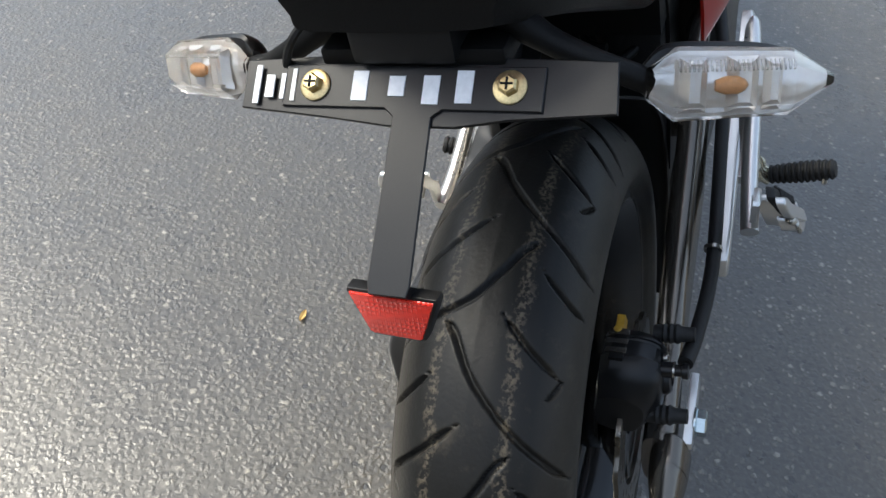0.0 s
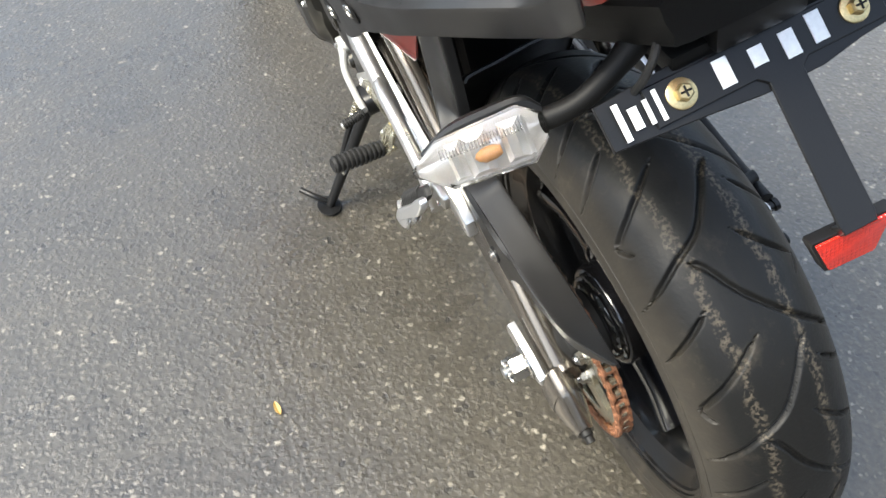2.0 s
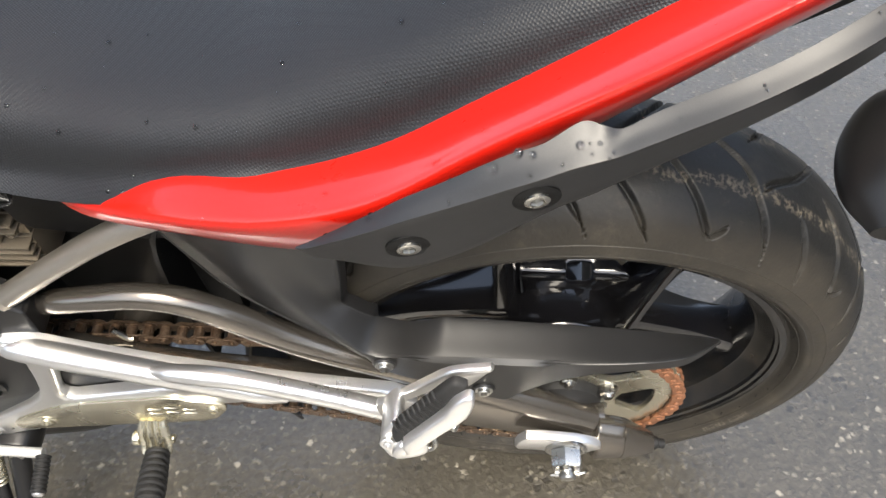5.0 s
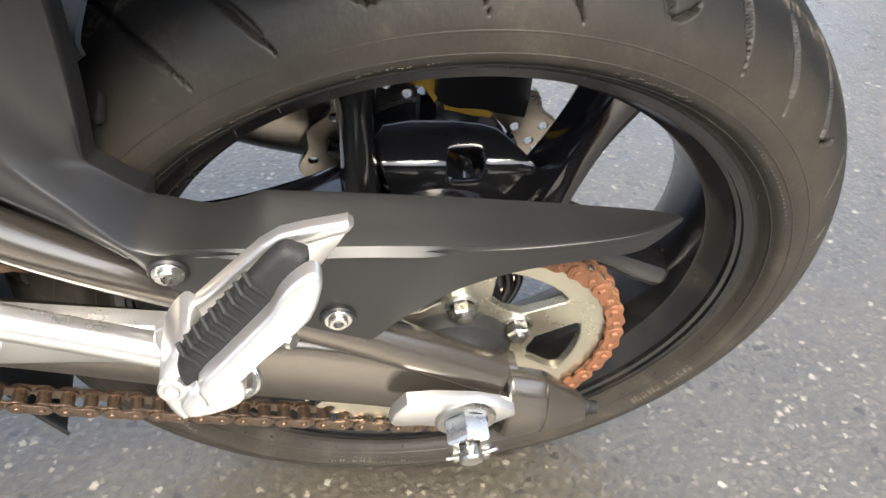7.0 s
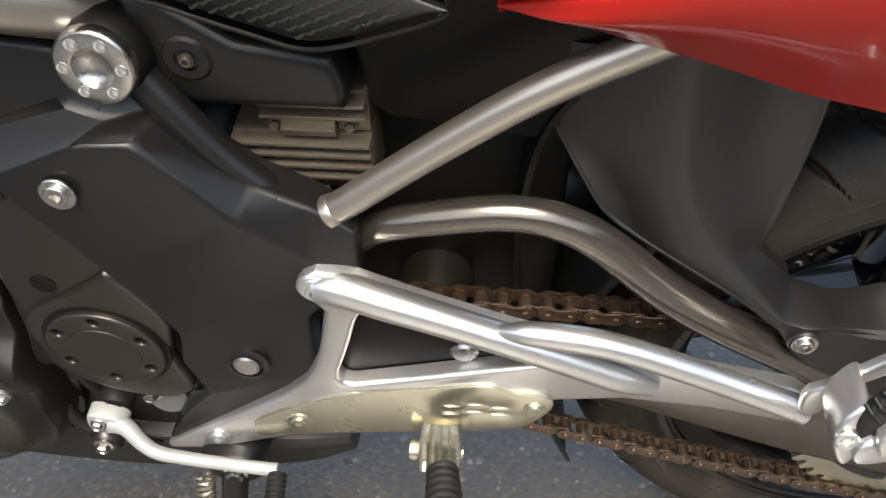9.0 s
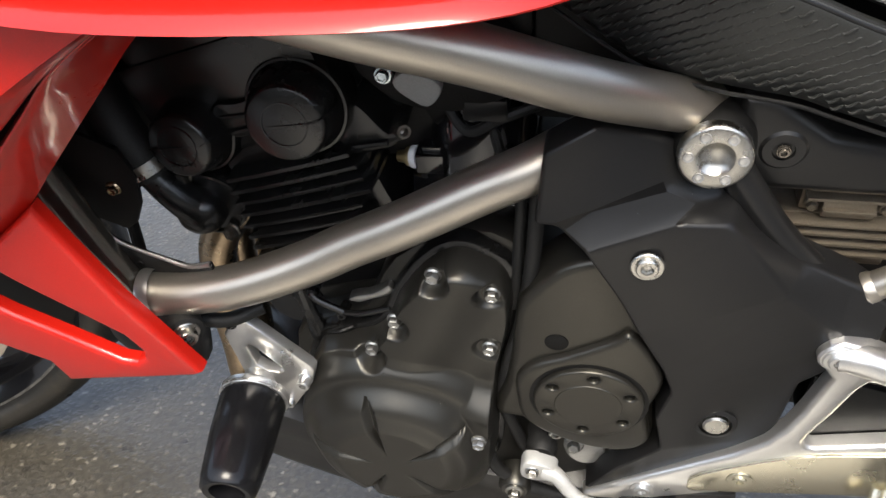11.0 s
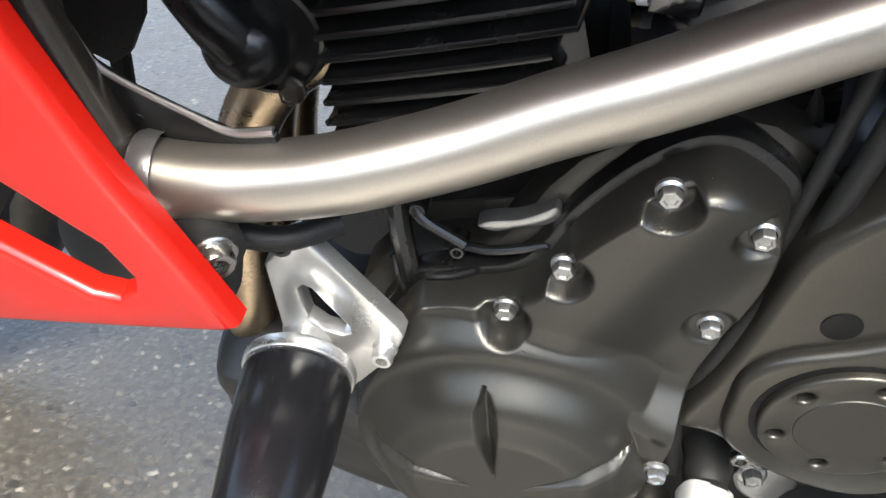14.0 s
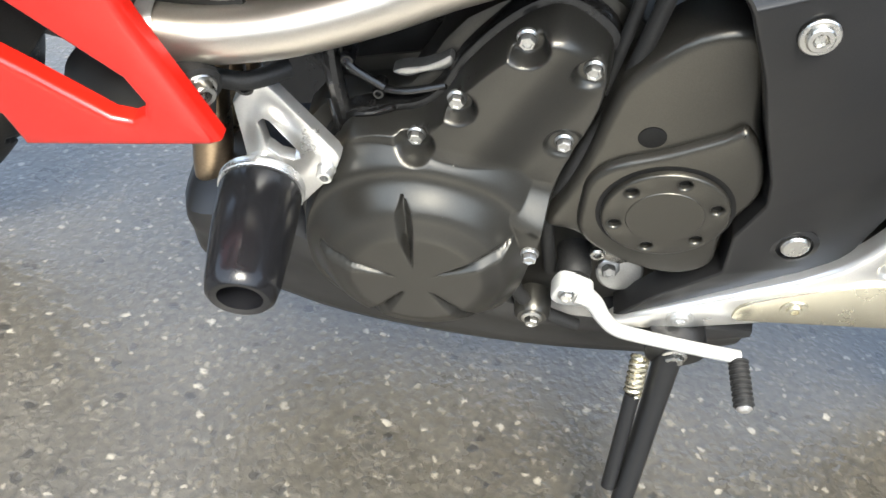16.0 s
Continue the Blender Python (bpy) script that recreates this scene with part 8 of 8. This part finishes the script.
    part("linkage_plate", plate(spline([(-0.47, 0.42), (-0.40, 0.40), (-0.36, 0.385), (-0.37, 0.365), (-0.43, 0.36), (-0.48, 0.38)], 3, True), -0.106, -0.09, 0.003), ENGINE, bike)
    part("stop_switch_spring", tube([(-0.425, -0.10, 0.455), (-0.415, -0.102, 0.443), (-0.409, -0.102, 0.441)], 0.003, 8), STEEL, bike)
    # throttle body area above the lower frame tube
    it = new("throttle_body")
    it.parent = bike
    part("intake", tube([(-0.78, -0.04, 0.64), (-0.74, -0.03, 0.655), (-0.70, -0.02, 0.66)], 0.030, 24), INNER, it)
    # added dark block, stands for the shaded gap round the intake
    part("manifold", box(-0.835, -0.745, -0.055, 0.055, 0.585, 0.715, 0.010), INNER, it, "dull black filler block in the intake gap")
    part("bracket_plate", plate(spline([(-0.812, 0.695), (-0.798, 0.664), (-0.770, 0.652), (-0.735, 0.655), (-0.700, 0.680), (-0.73, 0.72)], 4, True), -0.085, -0.07, 0.003), INNER, it)
    part("grey_cap", plate(spline([(-0.787, 0.680), (-0.783, 0.671), (-0.766, 0.661), (-0.756, 0.673), (-0.760, 0.682), (-0.776, 0.688)], 4, True), -0.094, -0.084, 0.002), GREY_CAP, it, "grey plastic cap")
    for p in ((-0.794, -0.088, 0.681), (-0.757, -0.088, 0.692), (-0.744, -0.084, 0.690)):
        part("bracket_screw", hex_bolt(p, (0, -1, 0.2), 0.0045, 0.006, 0.0066), BLUE_ZINC, it, "blue zinc screw")
    part("connector", box(-0.745, -0.715, -0.085, -0.065, 0.645, 0.662, 0.002), PLASTIC, it)
    part("red_connector", box(-0.722, -0.712, -0.08, -0.07, 0.673, 0.682, 0.001), ORANGE, it, "red connector")
    for pts in ([(-0.765, -0.062, 0.655), (-0.745, -0.075, 0.63), (-0.72, -0.08, 0.645), (-0.69, -0.08, 0.66)], [(-0.77, -0.05, 0.61), (-0.74, -0.06, 0.62), (-0.72, -0.055, 0.65)], [(-0.74, -0.05, 0.66), (-0.725, -0.07, 0.62), (-0.71, -0.08, 0.57), (-0.70, -0.085, 0.53)]):
        part("cable", tube(pts, 0.004, 10), RUBBER, it)
    part("starter_motor", tube([(-0.78, -0.05, 0.545), (-0.70, -0.05, 0.57)], 0.034, 28), GLOSS, it, "gloss black starter motor")


under_seat()


# ---------------------------------------------------------------- loose things
def leaf():
    bm = bmesh.new()
    n = 9
    top, bot = [], []
    for i in range(n):
        f = i / (n - 1)
        w = 0.0044 * math.sin(math.pi * f) ** 0.7 + 0.0004
        x = -0.014 + 0.028 * f
        for rows, dz in ((top, 0.0009), (bot, 0.0)):
            rows.append([bm.verts.new((x, s * w, dz + 0.002 + 0.004 * f * f + 0.0018 * abs(s))) for s in (-1, 0, 1)])
    for rows in (top, bot):
        for a, b in zip(rows, rows[1:]):
            for k in (0, 1):
                bm.faces.new((a[k], a[k + 1], b[k + 1], b[k]))
    for k in (0, 2):
        for i in range(n - 1):
            bm.faces.new((top[i][k], top[i + 1][k], bot[i + 1][k], bot[i][k]))
    ob = part("leaf", bm, LEAF, None)
    place = STAND @ Vector((-0.2216, -0.4905, 0.1217))
    ob.matrix_world = pose(place.x, place.y, 0.0, 0, 0, 5)
    tagged(ob, "small dry yellow leaf lying on the asphalt", "leaf")


leaf()


# ---------------------------------------------------------------- rain drops
def rain(host, count, seed, r0, r1, up=0.25):
    """Small drops resting on the upper faces of a part."""
    rng = random.Random(seed)
    me = host.data
    spots, total = [], 0.0
    turn = STAND.to_3x3()
    for p in me.polygons:
        if (turn @ p.normal).z > up and p.center.y < 0.02:
            total += p.area
            spots.append((total, p.index))
    bm = bmesh.new()
    for _ in range(count):
        pick = rng.random() * total
        lo, hi = 0, len(spots) - 1
        while lo < hi:
            m = (lo + hi) // 2
            lo, hi = (m + 1, hi) if spots[m][0] < pick else (lo, m)
        p = me.polygons[spots[lo][1]]
        vs = [me.vertices[i].co for i in p.vertices]
        ws = [rng.random() for _ in vs]
        c = sum((v * w for v, w in zip(vs, ws)), Vector()) / sum(ws)
        r = r0 + (r1 - r0) * rng.random() ** 2.5
        lathe([(r, 0.0), (r * 0.92, r * 0.25), (r * 0.6, r * 0.48), (0, r * 0.56)], c, p.normal, 8, bm)
    tagged(part("water_drop", bm, WATER, host.parent, "clear rain drops"), kind="stuff")


for thing in list(bike.children):
    for piece in list(thing.children):
        kind = piece.name.split(".")[0]
        if kind == "side_panel" and piece.data.vertices[0].co.y < 0:
            rain(piece, 90, 1, 0.0006, 0.0022)
        elif kind == "rail" and piece.data.vertices[0].co.y < 0:
            rain(piece, 110, 2, 0.0008, 0.0030)
        elif kind == "frame_cover" and piece.data.vertices[0].co.y < 0:
            rain(piece, 70, 3, 0.0004, 0.0011)
        elif kind == "seat":
            rain(piece, 120, 4, 0.0006, 0.0020)
        elif kind == "upper_panel" and piece.data.vertices[0].co.y < 0:
            rain(piece, 40, 5, 0.0006, 0.0020)
        elif kind == "alternator_cover":
            rain(piece, 36, 6, 0.0005, 0.0012)
        elif kind == "bobbin" and piece.data.vertices[0].co.y < 0:
            rain(piece, 40, 7, 0.0004, 0.0009)
